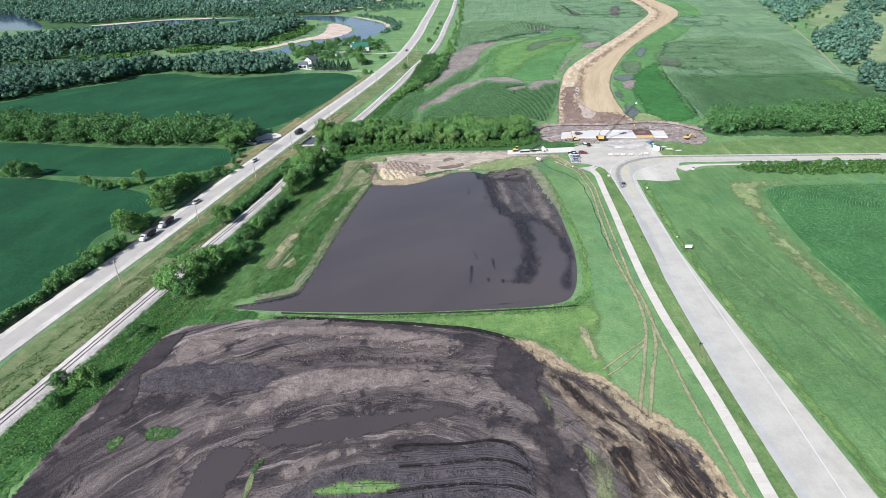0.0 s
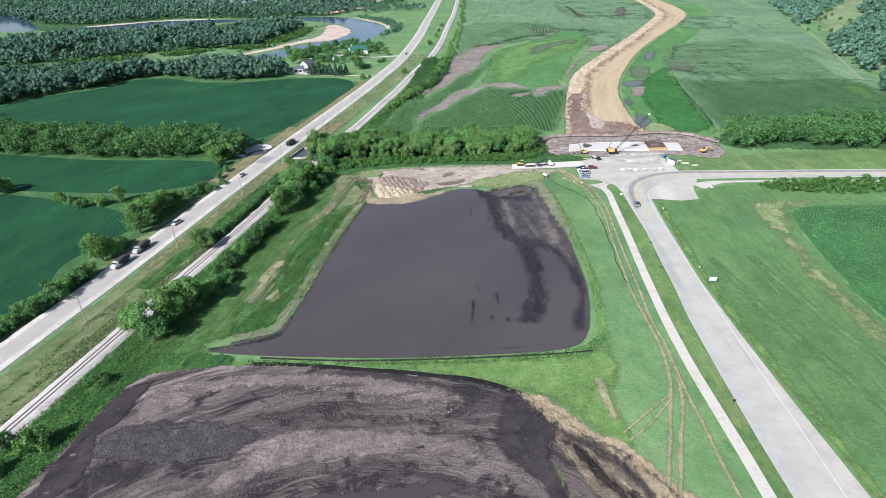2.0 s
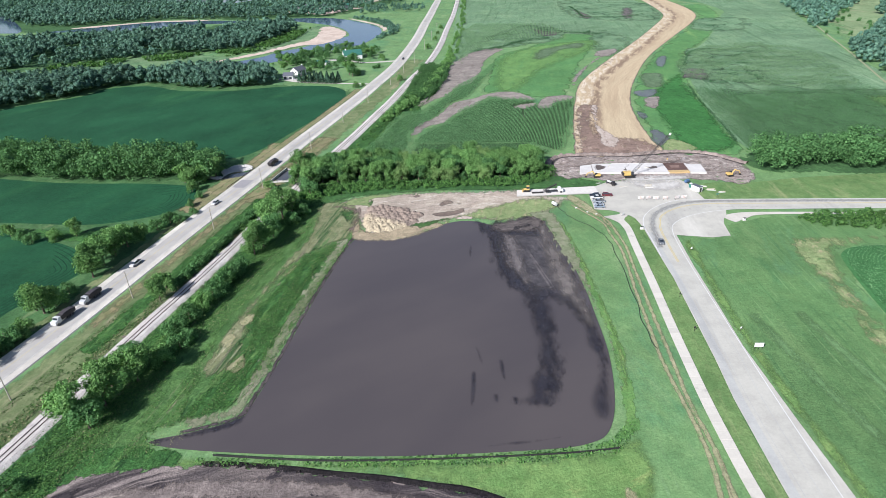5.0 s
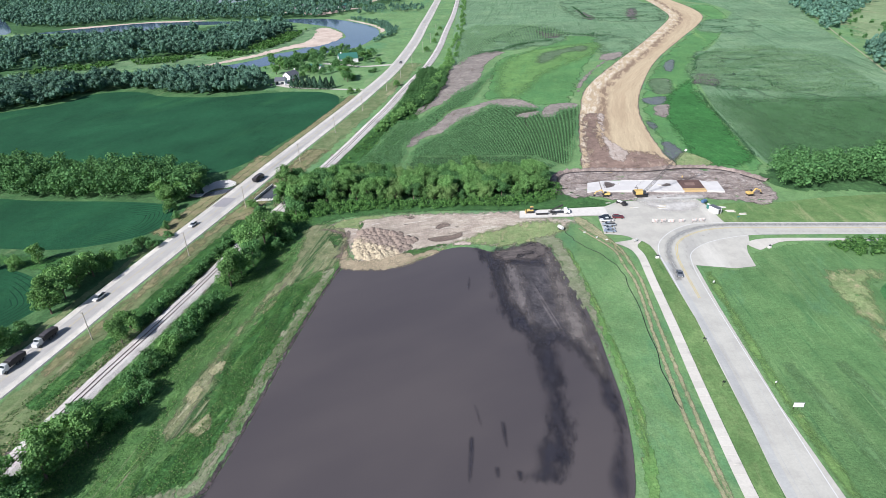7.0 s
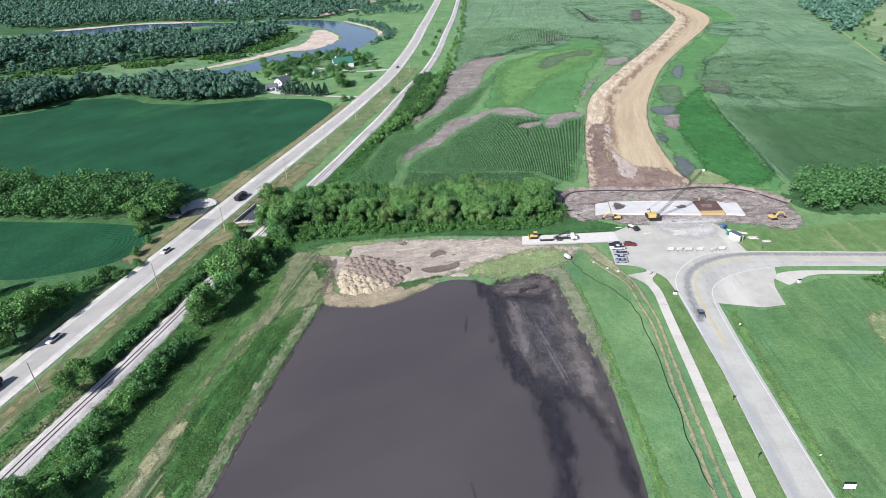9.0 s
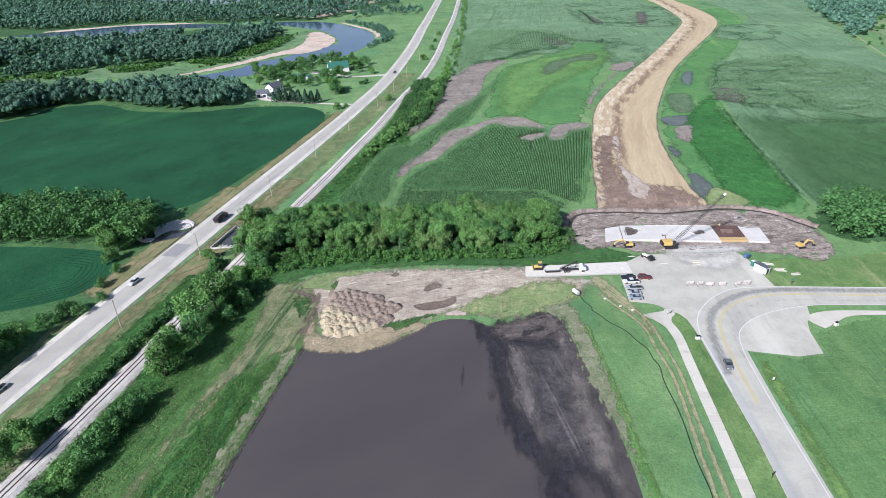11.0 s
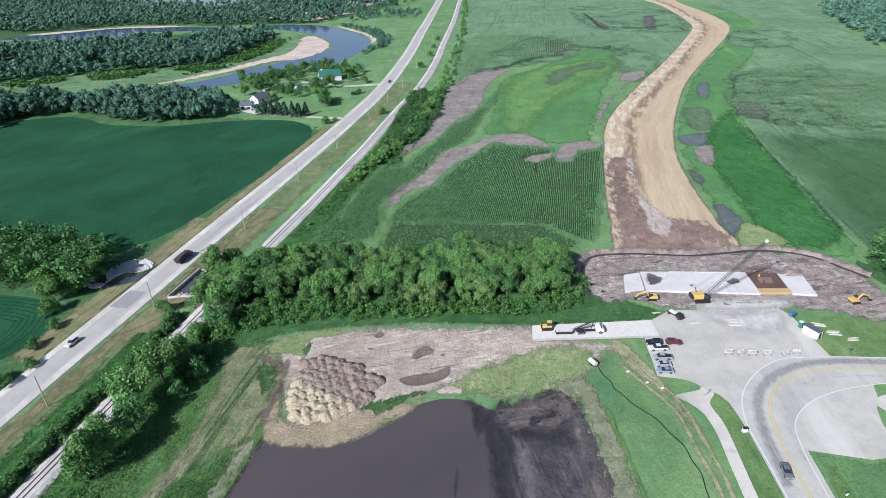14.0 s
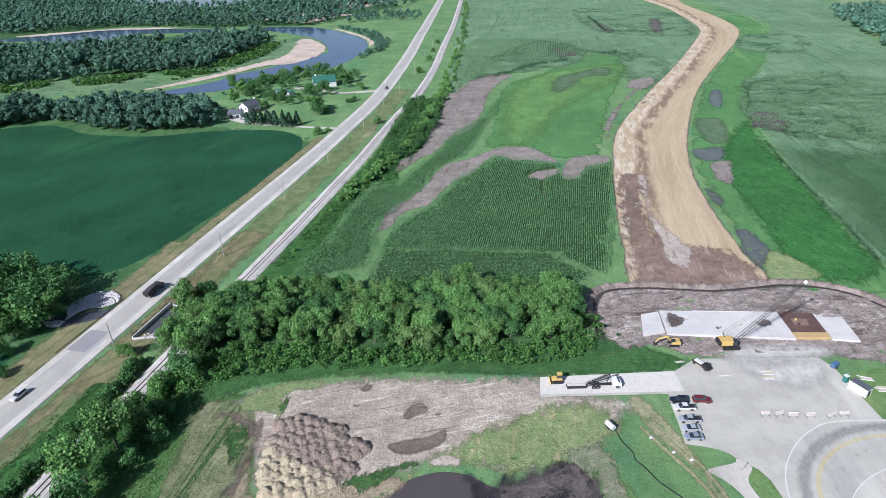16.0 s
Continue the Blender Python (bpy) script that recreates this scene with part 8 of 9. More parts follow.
rocks("riprap", [(-125, 349), (-118, 350.5), (-121.5, 359), (-118, 366), (-112, 368.5), (-107, 366), (-105, 361), (-109, 357.5), (-114, 357), (-117, 353), (-119, 346)], 1300, 0.55, "white broken stone riprap beside the creek")
rocks("riprap", [(-80, 352), (-76, 359), (-70, 356), (-74, 350)], 160, 0.5, "white broken stone beside the railway")
rocks("riprap", [(-86, 338.5), (-80, 338), (-74, 341), (-74, 342.5), (-80, 340.5), (-86, 341)], 90, 0.4, "white broken stone at the culvert mouth")

# ---------------------------------------------------------------- spoil heap
def spoil_heap():
    rng = np.random.default_rng(5)
    line = curve_points([(-31.5, 291), (-31, 299), (-26, 300.5), (-18.4, 297), (-12, 292.5), (-7.3, 288), (-9.8, 283.5), (-13.6, 278), (-18, 275), (-25, 273.5), (-31, 276), (-32, 283)], 5, True)
    heaps = [(-32.5 + 2.95 * i + 0.9 * j + rng.uniform(-0.6, 0.6), 302.5 - 1.4 * i - 3.0 * j + rng.uniform(-0.6, 0.6)) for i in range(-5, 12) for j in range(11)]
    heaps = np.array(heaps)[inside(line, np.array(heaps))]
    gx, gy = np.meshgrid(np.arange(-37, -4, 0.30), np.arange(270, 303, 0.30))
    p = np.stack([gx.ravel(), gy.ravel()], 1) + rng.uniform(-0.1, 0.1, (gx.size, 2))
    z = np.full(len(p), -0.3)
    for hx, hy in heaps:
        r, h = rng.uniform(2.1, 2.9), rng.uniform(1.0, 1.75)
        d = np.hypot(p[:, 0] - hx, p[:, 1] - hy)
        z = np.maximum(z, h * (1 - (d / r) ** 1.5))
    z += np.array([(0.34 * noise.fractal((q[0] / 0.9, q[1] / 0.9, 2.0), 0.7, 2.1, 5) + 0.16 * noise.noise((q[0] / 0.33, q[1] / 0.33, 6.0))) for q in p]) * (z > -0.2)
    keep = (z > -0.25)
    w = gx.shape[1]
    i = (np.arange(gx.shape[0] - 1)[:, None] * w + np.arange(w - 1)).ravel()
    q = np.stack([i, i + 1, i + w + 1, i + w], 1)
    q = q[keep[q].any(1)]
    me = big_mesh("clay_mound", np.column_stack([p, np.maximum(z, -0.3) + 0.1]), q, HEAP)
    tagged(new("clay_mound", me), "wide lumpy mound of dumped tan and brown clay", "spoil heap")
    rocks("clods", line, 1500, 0.24, "loose clay clods on the dumped heaps", HEAP)


def heap_mat():
    m = Mat("dumped_clay", 0.95)
    sep = m.t.nodes.new("ShaderNodeSeparateXYZ")
    m.set(sep.inputs[0], m.pos)
    along = m.math("ADD", m.math("MULTIPLY", sep.outputs[1], 0.06), m.math("MULTIPLY", sep.outputs[0], 0.045))
    t = m.math("ADD", along, m.math("MULTIPLY", m.noise(3.5, 4, 0.6), 0.9))
    col = m.mix(m.step(t, 16.25, 16.62), C(194, 178, 148), C(156, 138, 126))
    col = m.mix(m.step(m.noise(1.1, 6, 0.75), 0.57, 0.63), col, C(96, 82, 74))
    col = m.value(col, m.noise(0.5, 5, 0.75), 0.68, 1.32)
    m.bump(m.noise(0.6, 4, 0.75), 1.0, 0.35)
    return m.done(col)


HEAP = heap_mat()
spoil_heap()
EARTH_CLOD = plain("earth_clods", C(112, 100, 98), 0.95, 0, 0.3, 1.0)
DARK_CLOD = plain("dark_earth_clods", C(72, 68, 74), 0.95, 0, 0.3, 1.0)
PALE_CLOD = plain("pale_clay_clods", C(186, 168, 146), 0.95, 0, 0.25, 1.0)
on_field = lambda p: field_relief_only(p, None) + 0.06
EDGE_LINE = [(-60, 144.4), (-53, 144.0), (-37, 141.7), (-26, 139.6), (-14, 137.7), (-2, 135.0), (6.5, 133.2), (15, 129.4), (21, 125.6)]
BLACK_EARTH = ground_mat("wet_black_windrow", C(50, 46, 48), C(38, 35, 38), 3, 0.4, 0.4, bump=1.0)
ridge = ribbon("earth_edge", EDGE_LINE, [(-0.6, 0.05), (-0.3, 0.28), (0.1, 0.42), (0.7, 0.26), (1.4, 0.14)], BLACK_EARTH, 30, None, "black windrow of wet earth along the field's edge", "earth", "structure")
for v in ridge.data.vertices:
    v.co.z *= min(1.0, max(0.02, (21 - v.co.x) / 20), max(0.02, (v.co.x + 60) / 40)) * (0.9 + 0.6 * noise.noise((v.co.x / 1.6, v.co.y / 1.6, 0.0)))
rocks("clods", np.concatenate([shift_line(EDGE_LINE, -0.2), shift_line(EDGE_LINE, 1.6)[::-1]]), 700, 0.2, "black earth clods along the field's edge", BLACK_EARTH)
rocks("clods", [(-60, 119), (-50, 123), (-38, 125), (-3, 119), (8, 114), (6, 110), (-3, 113), (-37, 117), (-50, 116)], 1100, 0.17, "grey earth clods on the graded field", EARTH_CLOD, on_field)
rocks("clods", [(-92, 108), (-92, 114), (-86, 119), (-73, 120), (-59, 118), (-51, 114), (-55, 105), (-67, 104), (-80, 105)], 900, 0.15, "dark clods of tilled earth", DARK_CLOD, on_field)
rocks("clods", [(-40, 62), (-34, 73), (-24, 77), (-8, 80), (8, 82), (17, 80), (14, 60)], 1200, 0.22, "dark clods of rutted earth", DARK_CLOD, on_field)
for k in range(10):
    wob = random.Random(k)
    y = 62.5 + 2.2 * k + wob.uniform(-0.7, 0.7)
    line = [(-30 + wob.uniform(0, 20) + 0.8 * k, y + wob.uniform(-0.6, 1.0)), (-14, y + wob.uniform(-0.4, 1.0)), (0, y + 1.2 + wob.uniform(-0.6, 0.6)), (9, y + wob.uniform(0.4, 1.4)), (15 - 0.1 * k, y - 0.9), (17.6 - 0.1 * k, y - wob.uniform(2.6, 4.4))]
    rut = ribbon("wheel_rut", line, [(-0.55, 0.0), (-0.36, 0.17), (-0.12, 0.03), (0.12, 0.02), (0.34, 0.15), (0.55, 0.0)], BLACK_EARTH if k % 3 == 0 else DARK_CLOD, 10, None, "deep wheel rut pressed into black earth", "rut", "structure")
    co = np.array([v.co[:] for v in rut.data.vertices])
    up = field_relief_only(co[:, :2], None) + FIELD_TOP + 0.06
    for v, z in zip(rut.data.vertices, up):
        v.co.z = z + v.co.z * (0.8 + 0.9 * noise.noise((v.co.x / 1.2, v.co.y / 1.2, 4.0)))
rocks("clods", [(-60, 90), (-44, 96), (-26, 98.5), (-3, 100), (6, 99), (-3, 102), (-26, 102), (-45, 99)], 900, 0.16, "earth clods along the puddle", EARTH_CLOD, on_field)
rocks("clods", [(-50, 122), (-20, 124), (0, 118), (0, 124), (-20, 129), (-46, 131)], 260, 0.16, "pale clay lumps on the graded field", PALE_CLOD, on_field)
rocks("clods", [(18, 124), (26, 124), (38, 106), (48, 96), (55, 78), (46, 74), (42, 88), (32, 103)], 900, 0.15, "dead stalks and clods along the field's edge", EARTH_CLOD, on_field)
rocks("clods", [(-34, 268), (-24, 265.5), (-14, 267), (-6, 273), (-10, 277), (-22, 273), (-33, 273)], 420, 0.2, "tan clay clods along the pond's shore", HEAP)

rocks("clods", [(-40, 300), (-30, 312), (0, 315), (38, 313), (44, 308), (20, 300), (4, 292), (-4, 292), (-20, 302)], 350, 0.12, "small pale clay lumps on the clearing", plain("pale_clay_lumps", C(206, 190, 172), 0.95, 0, 0.2))
# ---------------------------------------------------------------- the bridge site
def bridge_deck():
    top = tagged(new("bridge_deck"), "new pale concrete bridge deck slab in churned mud", "bridge deck")
    slab = lambda pts, z0, z1: prism(pts, z0, z1)
    part("slab", slab([(83.0, 331.5), (84.5, 344.2), (122.0, 341.2), (121.0, 327.0)], 0.1, 1.0), DECK_CONC, top)
    part("approach_slab", slab([(75.3, 331.2), (78.0, 342.8), (84.1, 344.0), (82.6, 332.6)], 0.1, 0.7), DECK_CONC, top)
    part("steel_plate", slab([(122.05, 341.2), (133.0, 340.2), (131.8, 329.6), (121.05, 330.2)], 0.1, 0.95), RUST, top, "rust-brown steel deck plates")
    part("formwork", slab([(121.0, 330.1), (131.8, 329.5), (131.6, 327.0), (120.8, 327.4)], 0.1, 1.02), FORMWORK, top, "yellow plywood formwork")
    part("slab", slab([(133.05, 340.0), (136, 337.6), (141.2, 337.8), (139.5, 325.0), (131.9, 326.4)], 0.1, 0.9), DECK_CONC, top)
    for k in range(12):
        x = 96 + k * 2.1
        part("kerb_form", box(x, 343.3 - (x - 96) * 0.085, 1.06, 1.9, 0.25, 0.14, 0.02, rz=-5), DECK_CONC, top)


def prism(pts, z0, z1):
    bm = bmesh.new()
    a = [bm.verts.new((*p, z0)) for p in pts]
    b = [bm.verts.new((*p, z1)) for p in pts]
    n = len(pts)
    bm.faces.new(a[::-1]), bm.faces.new(b)
    for i in range(n):
        j = (i + 1) % n
        bm.faces.new((a[i], a[j], b[j], b[i]))
    bmesh.ops.recalc_face_normals(bm, faces=bm.faces)
    return bm


bridge_deck()
DECK_STAIN = ground_mat("mud_on_concrete", C(96, 86, 84), C(124, 114, 110), 2, 0.4, 0.2, ragged=1.2, soft=(2.2, 0.3, 0.7), bump=0.2)
for spot in ([(84.5, 338), (85.5, 343), (89, 342.5), (92, 338.5), (87, 334), (84, 334.5)], [(98, 334), (101, 335), (100, 331)], [(112, 336), (117, 338), (118, 334), (113, 333)]):
    sheet("mud_stain", spot, DECK_STAIN, 1.006, 0.8, 1.6, "dark mud stain on the bridge deck", "mud")
BERM = [(62.5, 330), (63, 341), (65.5, 352), (71, 358.3), (83, 359.6), (96, 358.0), (109, 356.4), (122, 357.6), (134, 358.6), (146, 356.0), (154, 351), (160, 342), (164, 336)]
ribbon("trench", BERM, [(-0.6, 0.26), (-0.4, 0.30), (0.4, 0.30), (0.6, 0.26)], plain("trench_mud", C(70, 62, 62), 0.8, 0, 0.25, 1.5), 8, None, "dark muddy trench round the bridge site", "trench", "structure")


def berm():
    c = curve_points(BERM, 24)
    d = np.gradient(c, axis=0)
    d /= np.hypot(*d.T)[:, None]
    right = np.stack([d[:, 1], -d[:, 0]], 1)
    prof = [(-4.6, 0.0), (-3.6, 0.9), (-2.6, 1.5), (-1.7, 1.0), (-0.9, 0.1)]
    verts, faces = [], []
    for p, r in zip(c, right):
        for o, h in prof:
            q = p + r * o
            k = noise.noise((q[0] / 2, q[1] / 2, 4.0))
            verts.append((q[0] + 0.4 * k, q[1] + 0.3 * k, h * (0.8 + 0.6 * k) + 0.15))
    k = len(prof)
    for i in range(len(c) - 1):
        for j in range(k - 1):
            faces.append((i * k + j, i * k + k + j, i * k + k + j + 1, i * k + j + 1))
    tagged(put_mesh("earth_berm", verts, faces, WORK_PLAIN, smooth=True), "low ridge of dug earth along the trench", "berm", kind="structure")


WORK_PLAIN = ground_mat("dug_earth", C(164, 148, 140), C(134, 120, 114), 4, 0.7, 0.3, bump=0.9)
berm()
rocks("rubble", [(64, 338), (68, 352), (80, 356), (110, 353), (140, 353), (156, 345), (160, 325), (150, 312), (142, 322), (142, 340), (120, 346), (84, 347), (74, 342), (72, 328)], 700, 0.35, "lumps of grey earth round the bridge deck", WORK_PLAIN)
rocks("rubble", [(96, 319), (122, 318), (120, 325), (100, 326)], 300, 0.14, "pale rubble in front of the bridge deck", STONE)
excavator(83.0, 326.4, 176, "yellow excavator with its arm folded beside the deck")
excavator(149.5, 320.5, 8, "yellow excavator on the muddy slope")
crane()
bulldozer(44.6, 311.2, 180)
mixer_truck(58.0, 308.6, 0)


def skip_frame(x, y, turn):
    top = thing("steel_trough", x, y, turn, "dark steel trough lying on the stone lane", "trough", "", 0.29)
    part("trough", side([(-2.6, 0.0), (-2.9, 0.9), (2.9, 0.9), (2.6, 0.0)], 0.6), DARK_METAL, top)
    part("load", box(0, 0, 0.93, 5.2, 0.9, 0.06, 0.02), STONE, top, "pale stone filling")


skip_frame(49.5, 308.4, 0)
trailer(87.5, 316.0, -60)
for x, y, t, rgb, lab, kind in ((75.9, 301.6, 178, (40, 44, 58), "dark blue sport utility car parked on the lot", "suv"), (76.3, 298.7, 180, (232, 232, 232), "white pickup truck parked on the lot", "pickup"), (76.0, 294.3, 178, (176, 184, 192), "silver pickup truck parked on the lot", "pickup"), (75.3, 291.2, 178, (184, 192, 202), "silver sedan parked on the lot", "sedan"), (74.9, 288.3, 176, (150, 164, 182), "blue-grey sedan parked on the lot", "sedan"), (82.0, 301.4, -6, (124, 40, 48), "maroon sport utility car parked on the lot", "suv")):
    car(x, y, t, rgb, lab, kind)
for x, y, t in ((96.4, 295.6, 0), (100.0, 295.4, 12), (103.2, 294.8, -4), (107.6, 294.6, 2), (113.0, 294.4, 16), (116.4, 294.8, 0)):
    barricade(x, y, t)
car(90.8, 251, -100, (120, 124, 130), "grey sedan driving round the curve", "sedan", "cars on the side road")
dump_truck(-94.0, 366.6, 77, (60, 62, 70), "dark dump truck on the highway")
dump_truck(-128.0, 225.0, 257, (206, 208, 210), "grey dump truck with a dark body on the highway")
dump_truck(-131.0, 212.0, 257, (226, 228, 230), "dump truck with a white cab on the highway")
car(-122.9, 250.5, 256, (226, 226, 226), "white pickup truck on the highway", "pickup", "vehicles on the highway", 0.42)
car(-109.8, 311.0, 256, (222, 224, 226), "white car on the highway", "suv", "vehicles on the highway", 0.42)
car(-32.0, 681.0, 258, (60, 60, 66), "dark car on the far highway", "suv", "vehicles on the highway", 0.42)


def toilet(x, y, turn):
    top = thing("portable_toilet", x, y, turn, "teal portable toilet at the lot's edge", "portable toilet", "", 0.2)
    part("cabin", box(0, 0, 1.1, 1.1, 1.1, 2.1, 0.06), TEAL, top)
    part("roof", box(0, 0, 2.22, 1.2, 1.2, 0.2, 0.08), WHITE, top)
    part("door", box(0, -0.57, 1.05, 0.75, 0.05, 1.8, 0.02), TEAL, top)


TEAL = plain("teal_plastic", C(48, 130, 120), 0.5)
toilet(124.4, 307.6, 20)


def site_container():
    top = thing("site_container", 125.8, 303.6, -65, "white site container with a grey roof", "container", "", 0.25)
    part("body", box(0, 0, 1.25, 5.0, 2.4, 2.5, 0.05), WHITE, top)
    part("roof", box(0, 0, 2.56, 5.1, 2.5, 0.12, 0.03), SLATE_ROOF, top)
    part("door", box(2.52, 0, 1.15, 0.05, 1.0, 2.1, 0.02), DARK_METAL, top)
    for i in range(4):
        part("rib", box(-1.8 + i * 1.2, -1.22, 1.25, 0.1, 0.06, 2.3, 0.01), WHITE, top)


site_container()


def generator():
    top = thing("generator", 125.0, 313.8, 30, "blue generator on a small trailer", "generator", "", 0.25)
    part("housing", box(0, 0, 1.0, 2.6, 1.3, 1.2, 0.1), plain("blue_sheet_metal", C(80, 116, 160), 0.4), top)
    part("drawbar", box(1.9, 0, 0.5, 1.4, 0.12, 0.12), DARK_METAL, top)
    for sy in (-0.75, 0.75):
        wheel(top, 0, sy, 0.32)


generator()


def water_tank():
    top = thing("pump_tank", 55.0, 292.6, -62, "white pump tank on a small trailer in the grass", "pump", "", 0.15)
    part("tank", rod((-1.3, 0, 1.1), (1.3, 0, 1.1), 0.75, k=16), WHITE, top)
    part("frame", box(0, 0, 0.35, 2.8, 1.2, 0.16), DARK_METAL, top)
    for sy in (-0.7, 0.7):
        wheel(top, 0, sy, 0.32)


water_tank()


def hose():
    cu = bpy.data.curves.new("hose", "CURVE")
    cu.dimensions, cu.bevel_depth, cu.bevel_resolution = "3D", 0.09, 1
    pts = curve_points([(55.5, 293.5), (58, 285), (60, 279), (67, 268), (70.5, 257), (70.5, 245), (68.5, 214), (66.3, 195), (66.2, 182)], 8)
    sp = cu.splines.new("POLY")
    sp.points.add(len(pts) - 1)
    for i, p in enumerate(pts):
        sp.points[i].co = (p[0] + 0.3 * math.sin(i * 0.9), p[1], 0.2, 1)
    cu.materials.append(BLACK_RUBBER)
    tagged(new("drain_hose", cu), "long black drain hose laid through the grass", "hose")


hose()


def timber(x, y, turn, n, ln, label):
    on_lot, on_deck = 88 < x < 124 and y < 318, y > 330
    top = thing("timber_stack", x, y, turn, label, "timber", "loose timber on the lot", 0.26 if on_lot else 1.0 if on_deck else 0.08)
    rng = random.Random(int(x * 7))
    for i in range(n):
        part("plank", box(rng.uniform(-0.5, 0.5), i * 0.42 - n * 0.2, 0.06, ln * rng.uniform(0.7, 1.0), 0.28, 0.12, 0.01, rz=rng.uniform(-7, 7)), PALE_PLANK if i % 3 else WHITE, top)


for x, y, t, n, ln in ((105.4, 312.5, 3, 5, 3.6), (104.5, 310.2, -5, 3, 4.2), (93.0, 312.0, 4, 2, 4.0), (133, 304.5, -12, 6, 4.5), (131, 309.0, -20, 4, 4.0), (81.8, 318.6, 8, 2, 3.0), (137, 301, 5, 4, 4.0), (107, 334.5, 20, 3, 2.6), (112, 335.5, -40, 3, 2.4), (93, 340, 70, 2, 3.0)):
    timber(x, y, t, n, ln, "pale planks and formwork lying loose")
road_sign(96.2, 180.3, -4, 2.7, 1.5, 2.5, "blank white sign board on three posts in the grass", 3, name="sign_board")
for x, y, w, h, tz, lab in ((95.3, 190.0, 0.6, 0.6, 1.6, "small white roadside sign"), (100.2, 243.5, 0.7, 0.8, 1.8, "small white roadside sign"), (131.5, 293.5, 1.4, 0.5, 2.6, "green street sign on a post")):
    road_sign(x, y, 10, w, h, tz, lab, 1, TEAL if "green" in lab else WHITE)
for x, y in ((80.8, 190.5), (83.5, 210.5), (75.6, 118.0)):
    road_sign(x, y, 0, 0.5, 0.7, 2.1, "dark-backed road sign beside the road", 1, DARK_METAL)
road_sign(83.0, 278.3, 30, 1.6, 1.0, 1.8, "striped white warning board at the path's end", 2, name="warning_board")
for x, y in ((68.5, 284.0), (72.0, 281.5), (64.5, 289)):
    top = thing("marker_stone", x, y, 20, "small pale utility cover in the grass", "utility cover")
    part("cover", box(0, 0, 0.2, 0.9, 0.6, 0.3, 0.06), WHITE, top)


def silt_fence(line, label):
    """A low black fabric fence on stakes."""
    top = tagged(new("silt_fence"), label, "fence")
    ribbon("fabric", line, [(0, 0.05), (0.04, 0.7), (0.08, 0.7), (0.12, 0.05)], BLACK_RUBBER, 6, top)
    c = curve_points(line, 10)
    for p in c[::4]:
        part("stake", box(p[0], p[1], 0.45, 0.06, 0.06, 0.9, 0), WOOD_POLE, top)


silt_fence([(-58, 146.6), (-30, 143.4), (0, 142.4), (30, 142.6), (44, 143.6)], "low black silt fence along the foot of the pond")
# ---------------------------------------------------------------- the farm and far buildings
def farm_house():
    top = tagged(new("farm_house"), "white two-storey farm house with grey shingle roofs and a garage wing", "house")
    gable_house(top, -129.2, 621.5, 62, 12.5, 8.5, 5.6, 8.6, WHITE, SLATE_ROOF, [("s", -4.2 + 2.1 * i, z, 0.9, 1.5) for i in range(5) for z in (1.6, 4.3)] + [("w", -2, 4.3, 0.9, 1.4), ("w", 2, 4.3, 0.9, 1.4), ("e", 0, 4.3, 0.9, 1.4)])
    gable_house(top, -136.0, 609.5, -2, 9.0, 8.0, 3.2, 5.6, WHITE, SLATE_ROOF, [("s", -2.4, 1.3, 2.4, 2.1), ("s", 2.4, 1.3, 2.4, 2.1), ("e", 0, 1.7, 1.0, 1.3)])
    part("chimney", box(-126.4, 627.0, 8.0, 1.1, 1.1, 3.2, 0.05), WHITE, top)
    part("porch", box(-124.6, 618.5, 1.4, 1.6, 6.0, 0.2, 0.03, rz=-28), plain("red_porch", C(150, 60, 70), 0.7), top, "dark red porch deck")


def barn():
    top = tagged(new("barn"), "white barn with a green metal roof", "barn")
    gable_house(top, -87.5, 704.0, 15, 19, 16, 4.2, 8.6, WHITE, GREEN_ROOF, [("w", 0, 1.9, 3.6, 3.2), ("s", -5, 1.8, 1.2, 1.2), ("s", 2, 1.8, 1.2, 1.2)])
    part("cupola", box(-94.0, 702.3, 9.0, 1.3, 1.3, 1.6, 0.05), WHITE, top)
    shed = tagged(new("shed"), "long low shed with a pale green roof and white end", "shed")
    gable_house(shed, -115.5, 674.5, -30, 16, 6, 3.0, 3.8, WHITE, GREEN_ROOF, [("s", -4, 1.3, 2.6, 2.0), ("s", 0, 1.3, 2.6, 2.0)])


farm_house()
barn()
car(-128.5, 601.0, 20, (228, 228, 230), "white car parked on the farm driveway", "suv", "cars at the farm", 0.18)
car(-143.0, 603.0, 80, (90, 100, 116), "dark car parked beside the garage", "sedan", "cars at the farm", 0.18)
sheet("yard", [(-270, 1180), (-256, 1225), (-233, 1260), (-170, 1240), (-120, 1220), (-130, 1195), (-190, 1180)], SAND, 0.12, 20, 10, "pale gravel yard far off", "yard")
sheet("yard", [(-180, 1345), (-170, 1390), (-100, 1430), (-60, 1400), (-100, 1370)], SAND, 0.12, 20, 10, "pale gravel yard far off", "yard")
for x, y, t, ln, wd, mt in ((-238, 1244, 10, 30, 14, SLATE_ROOF), (-196, 1222, -10, 24, 12, SLATE_ROOF), (-160, 1232, 20, 20, 12, GREEN_ROOF), (-150, 1380, 0, 30, 14, SLATE_ROOF), (-96, 1412, 15, 36, 16, RUST), (-60, 1430, -10, 24, 12, GREEN_ROOF)):
    b = tagged(new("farm_building"), "far white farm building with a plain gable roof", "building", "far farm buildings")
    gable_house(b, x, y, t, ln, wd, 4.5, 7.5, WHITE, mt, [("s", -ln / 4, 2, 2.5, 2.5), ("s", ln / 4, 2, 2.5, 2.5)])


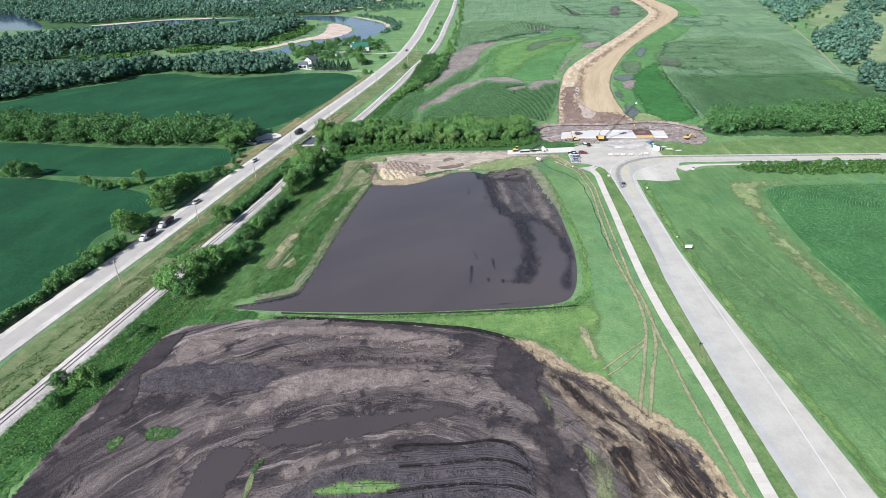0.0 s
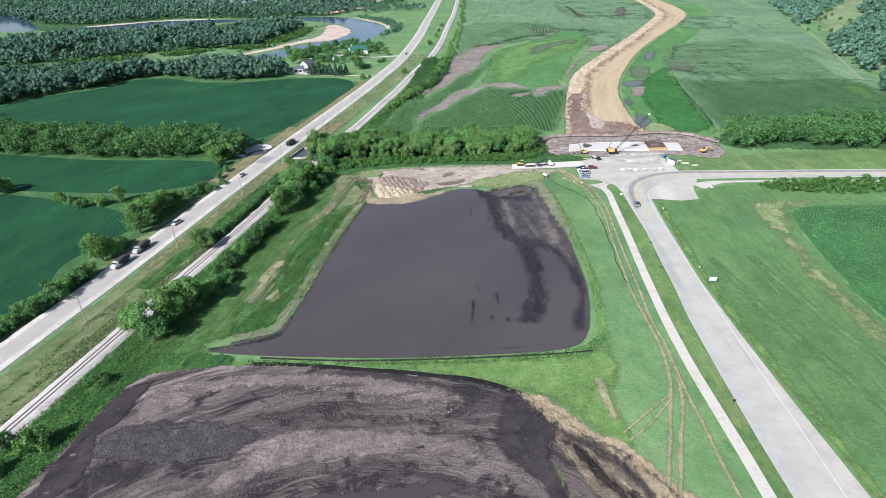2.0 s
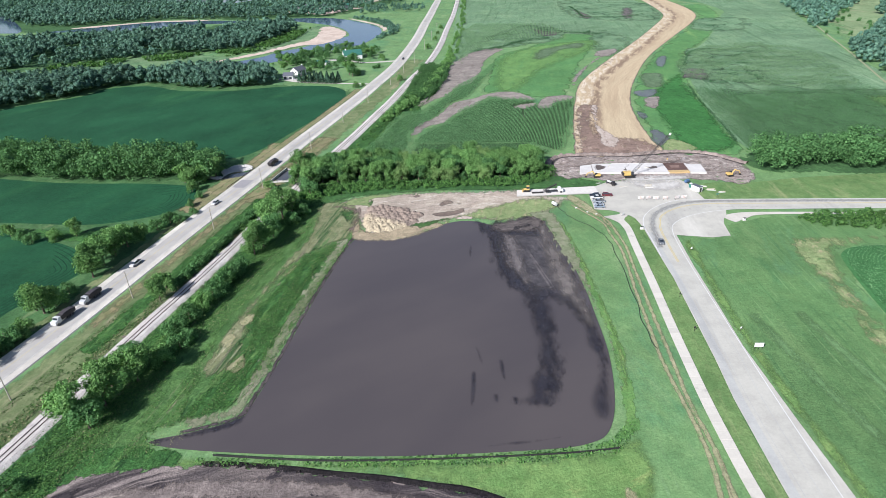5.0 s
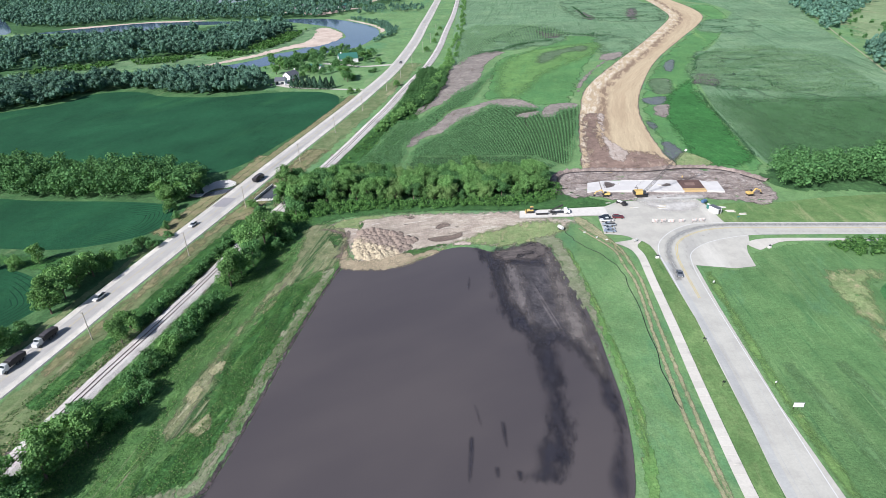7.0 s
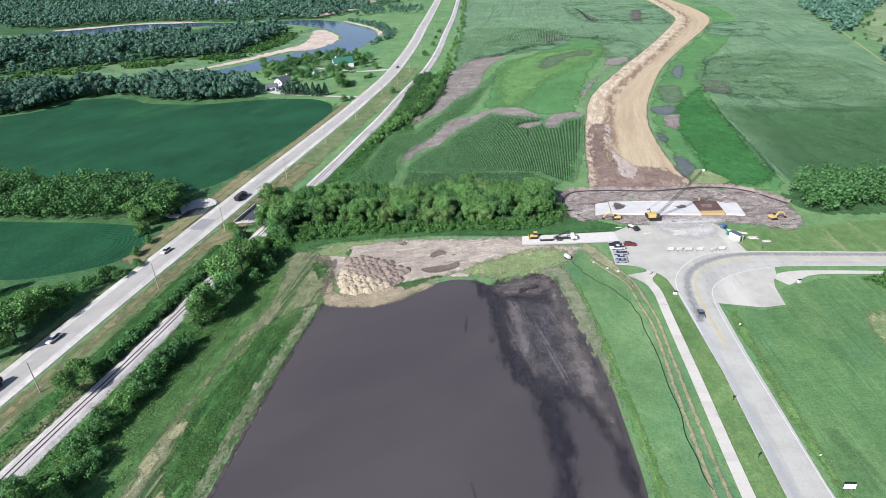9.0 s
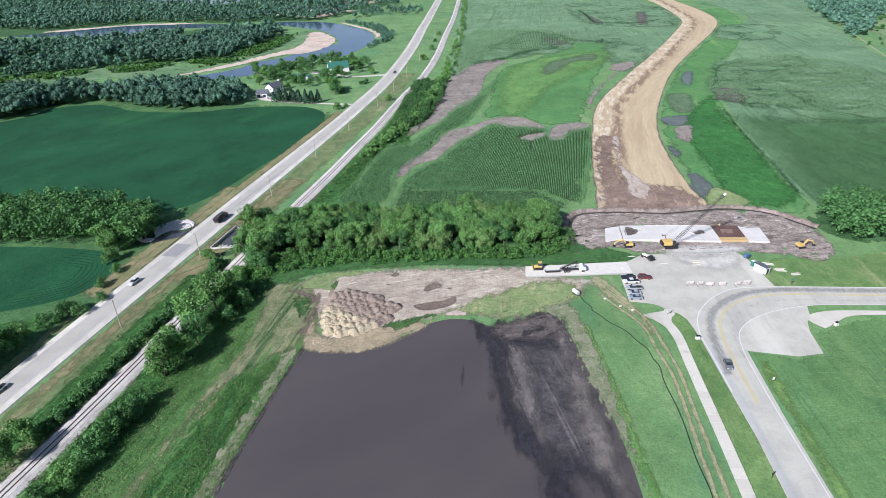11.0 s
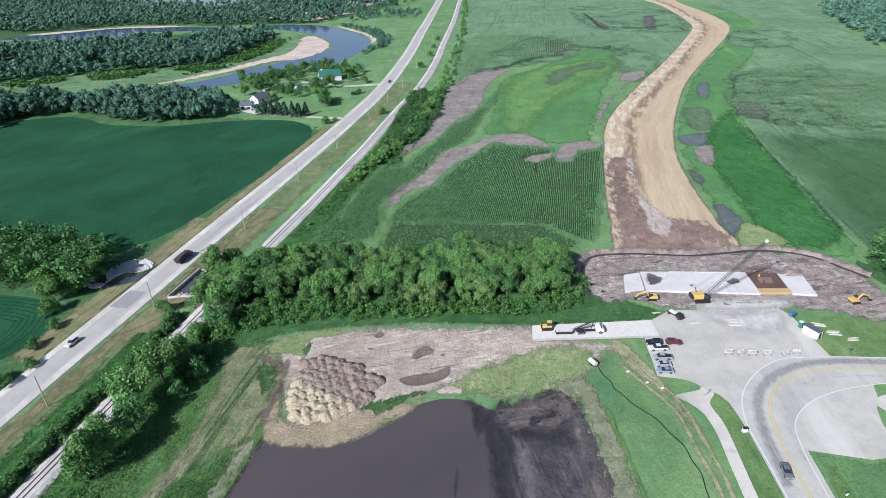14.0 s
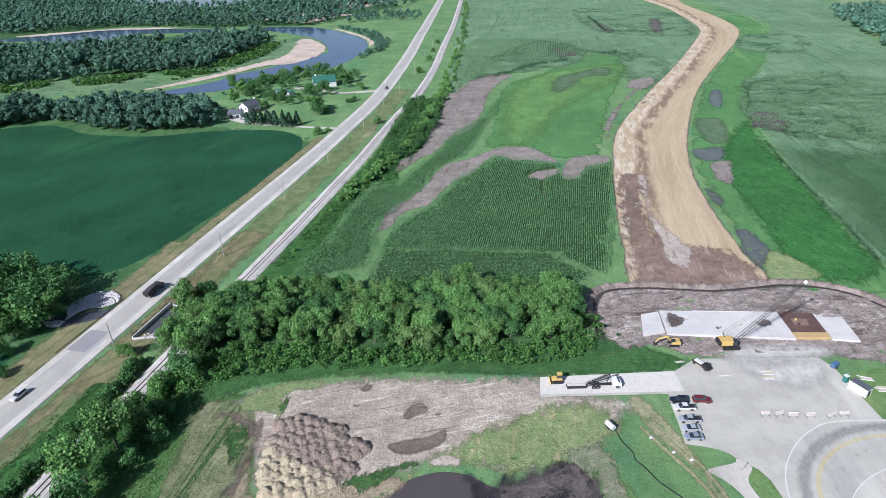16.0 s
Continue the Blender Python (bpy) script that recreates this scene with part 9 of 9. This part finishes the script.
# ---------------------------------------------------------------- footpath slabs
def footpath_slabs(left, right, gap, label):
    """Concrete slabs laid end to end along a path."""
    path = tagged(new("slab_path"), label, "footpath", kind="structure")
    l, r = curve_points(left, 12), curve_points(right, 12)
    c = (l + r) / 2
    wide = float(np.mean(np.hypot(*(l - r).T)))
    s = np.concatenate([[0], np.cumsum(np.hypot(*np.diff(c, axis=0).T))])
    bm = box(0, 0, 0, wide - 0.02, gap - 0.025, 0.08, 0.01)
    me = bpy.data.meshes.new("slab")
    bm.to_mesh(me)
    bm.free()
    me.materials.append(SLAB)
    for t in np.arange(gap / 2, s[-1], gap):
        q = [np.array([np.interp(t + d, s, c[:, i]) for i in (0, 1)]) for d in (-0.5, 0.5)]
        d = q[1] - q[0]
        ob = new("slab", me)
        ob.parent = path
        ob.matrix_basis = pose(*((q[0] + q[1]) / 2), 0.20, 0, 0, -math.degrees(math.atan2(d[0], d[1])))


def slab_mat():
    m = Mat("slab_concrete", 0.85)
    col = m.value(C(216, 210, 199), m.math("ADD", m.math("MULTIPLY", m.object_random(), 0.4), 0.3), 0.93, 1.06)
    col = m.value(col, m.noise(0.6, 5, 0.7), 0.92, 1.07)
    return m.done(m.mix(m.step(m.noise(5, 5, 0.65), 0.56, 0.72), col, C(188, 182, 174)))


SLAB = slab_mat()
footpath_slabs([(67, 10), (68, 63), (68.7, 77), (69.3, 98), (69.3, 131), (69.7, 145), (70.4, 159), (71.7, 176), (73.5, 196), (76, 221), (78.4, 248), (79.7, 262)], [(70.2, 10), (71.2, 63), (71.9, 77), (72.4, 98), (72.3, 131), (72.7, 145), (73.4, 159), (74.8, 176), (76.6, 196), (79.1, 221), (81.5, 248), (83.0, 262)], 3.0, "pale concrete footpath slabs beside the road")


def utility_box(x, y, turn, label):
    top = thing("utility_box", x, y, turn, label, "utility box", "", 0.05)
    part("plinth", box(0, 0, 0.08, 1.5, 1.0, 0.18, 0.02), PATH_CONC, top)
    part("cabinet", box(0, 0, 0.65, 1.2, 0.75, 1.0, 0.05), WHITE, top)
    part("lid", box(0, 0, 1.18, 1.3, 0.85, 0.08, 0.02), DARK_METAL, top, "dark metal lid")


utility_box(133, 269, 20, "white utility box in the grass by the footpath stub")
utility_box(87.2, 264.5, 5, "small white utility box on the roadside grass")
sheet("plate_patch", [(124.5, 337.5), (129.5, 337.2), (128.5, 333.5), (124.2, 333.8)], plain("worn_steel_patch", C(150, 120, 108), 0.8, 0.1, 0.2, 1.0), 0.956, 1, 1, "paler worn patch on the rusty steel plates", "plate", smooth=False)
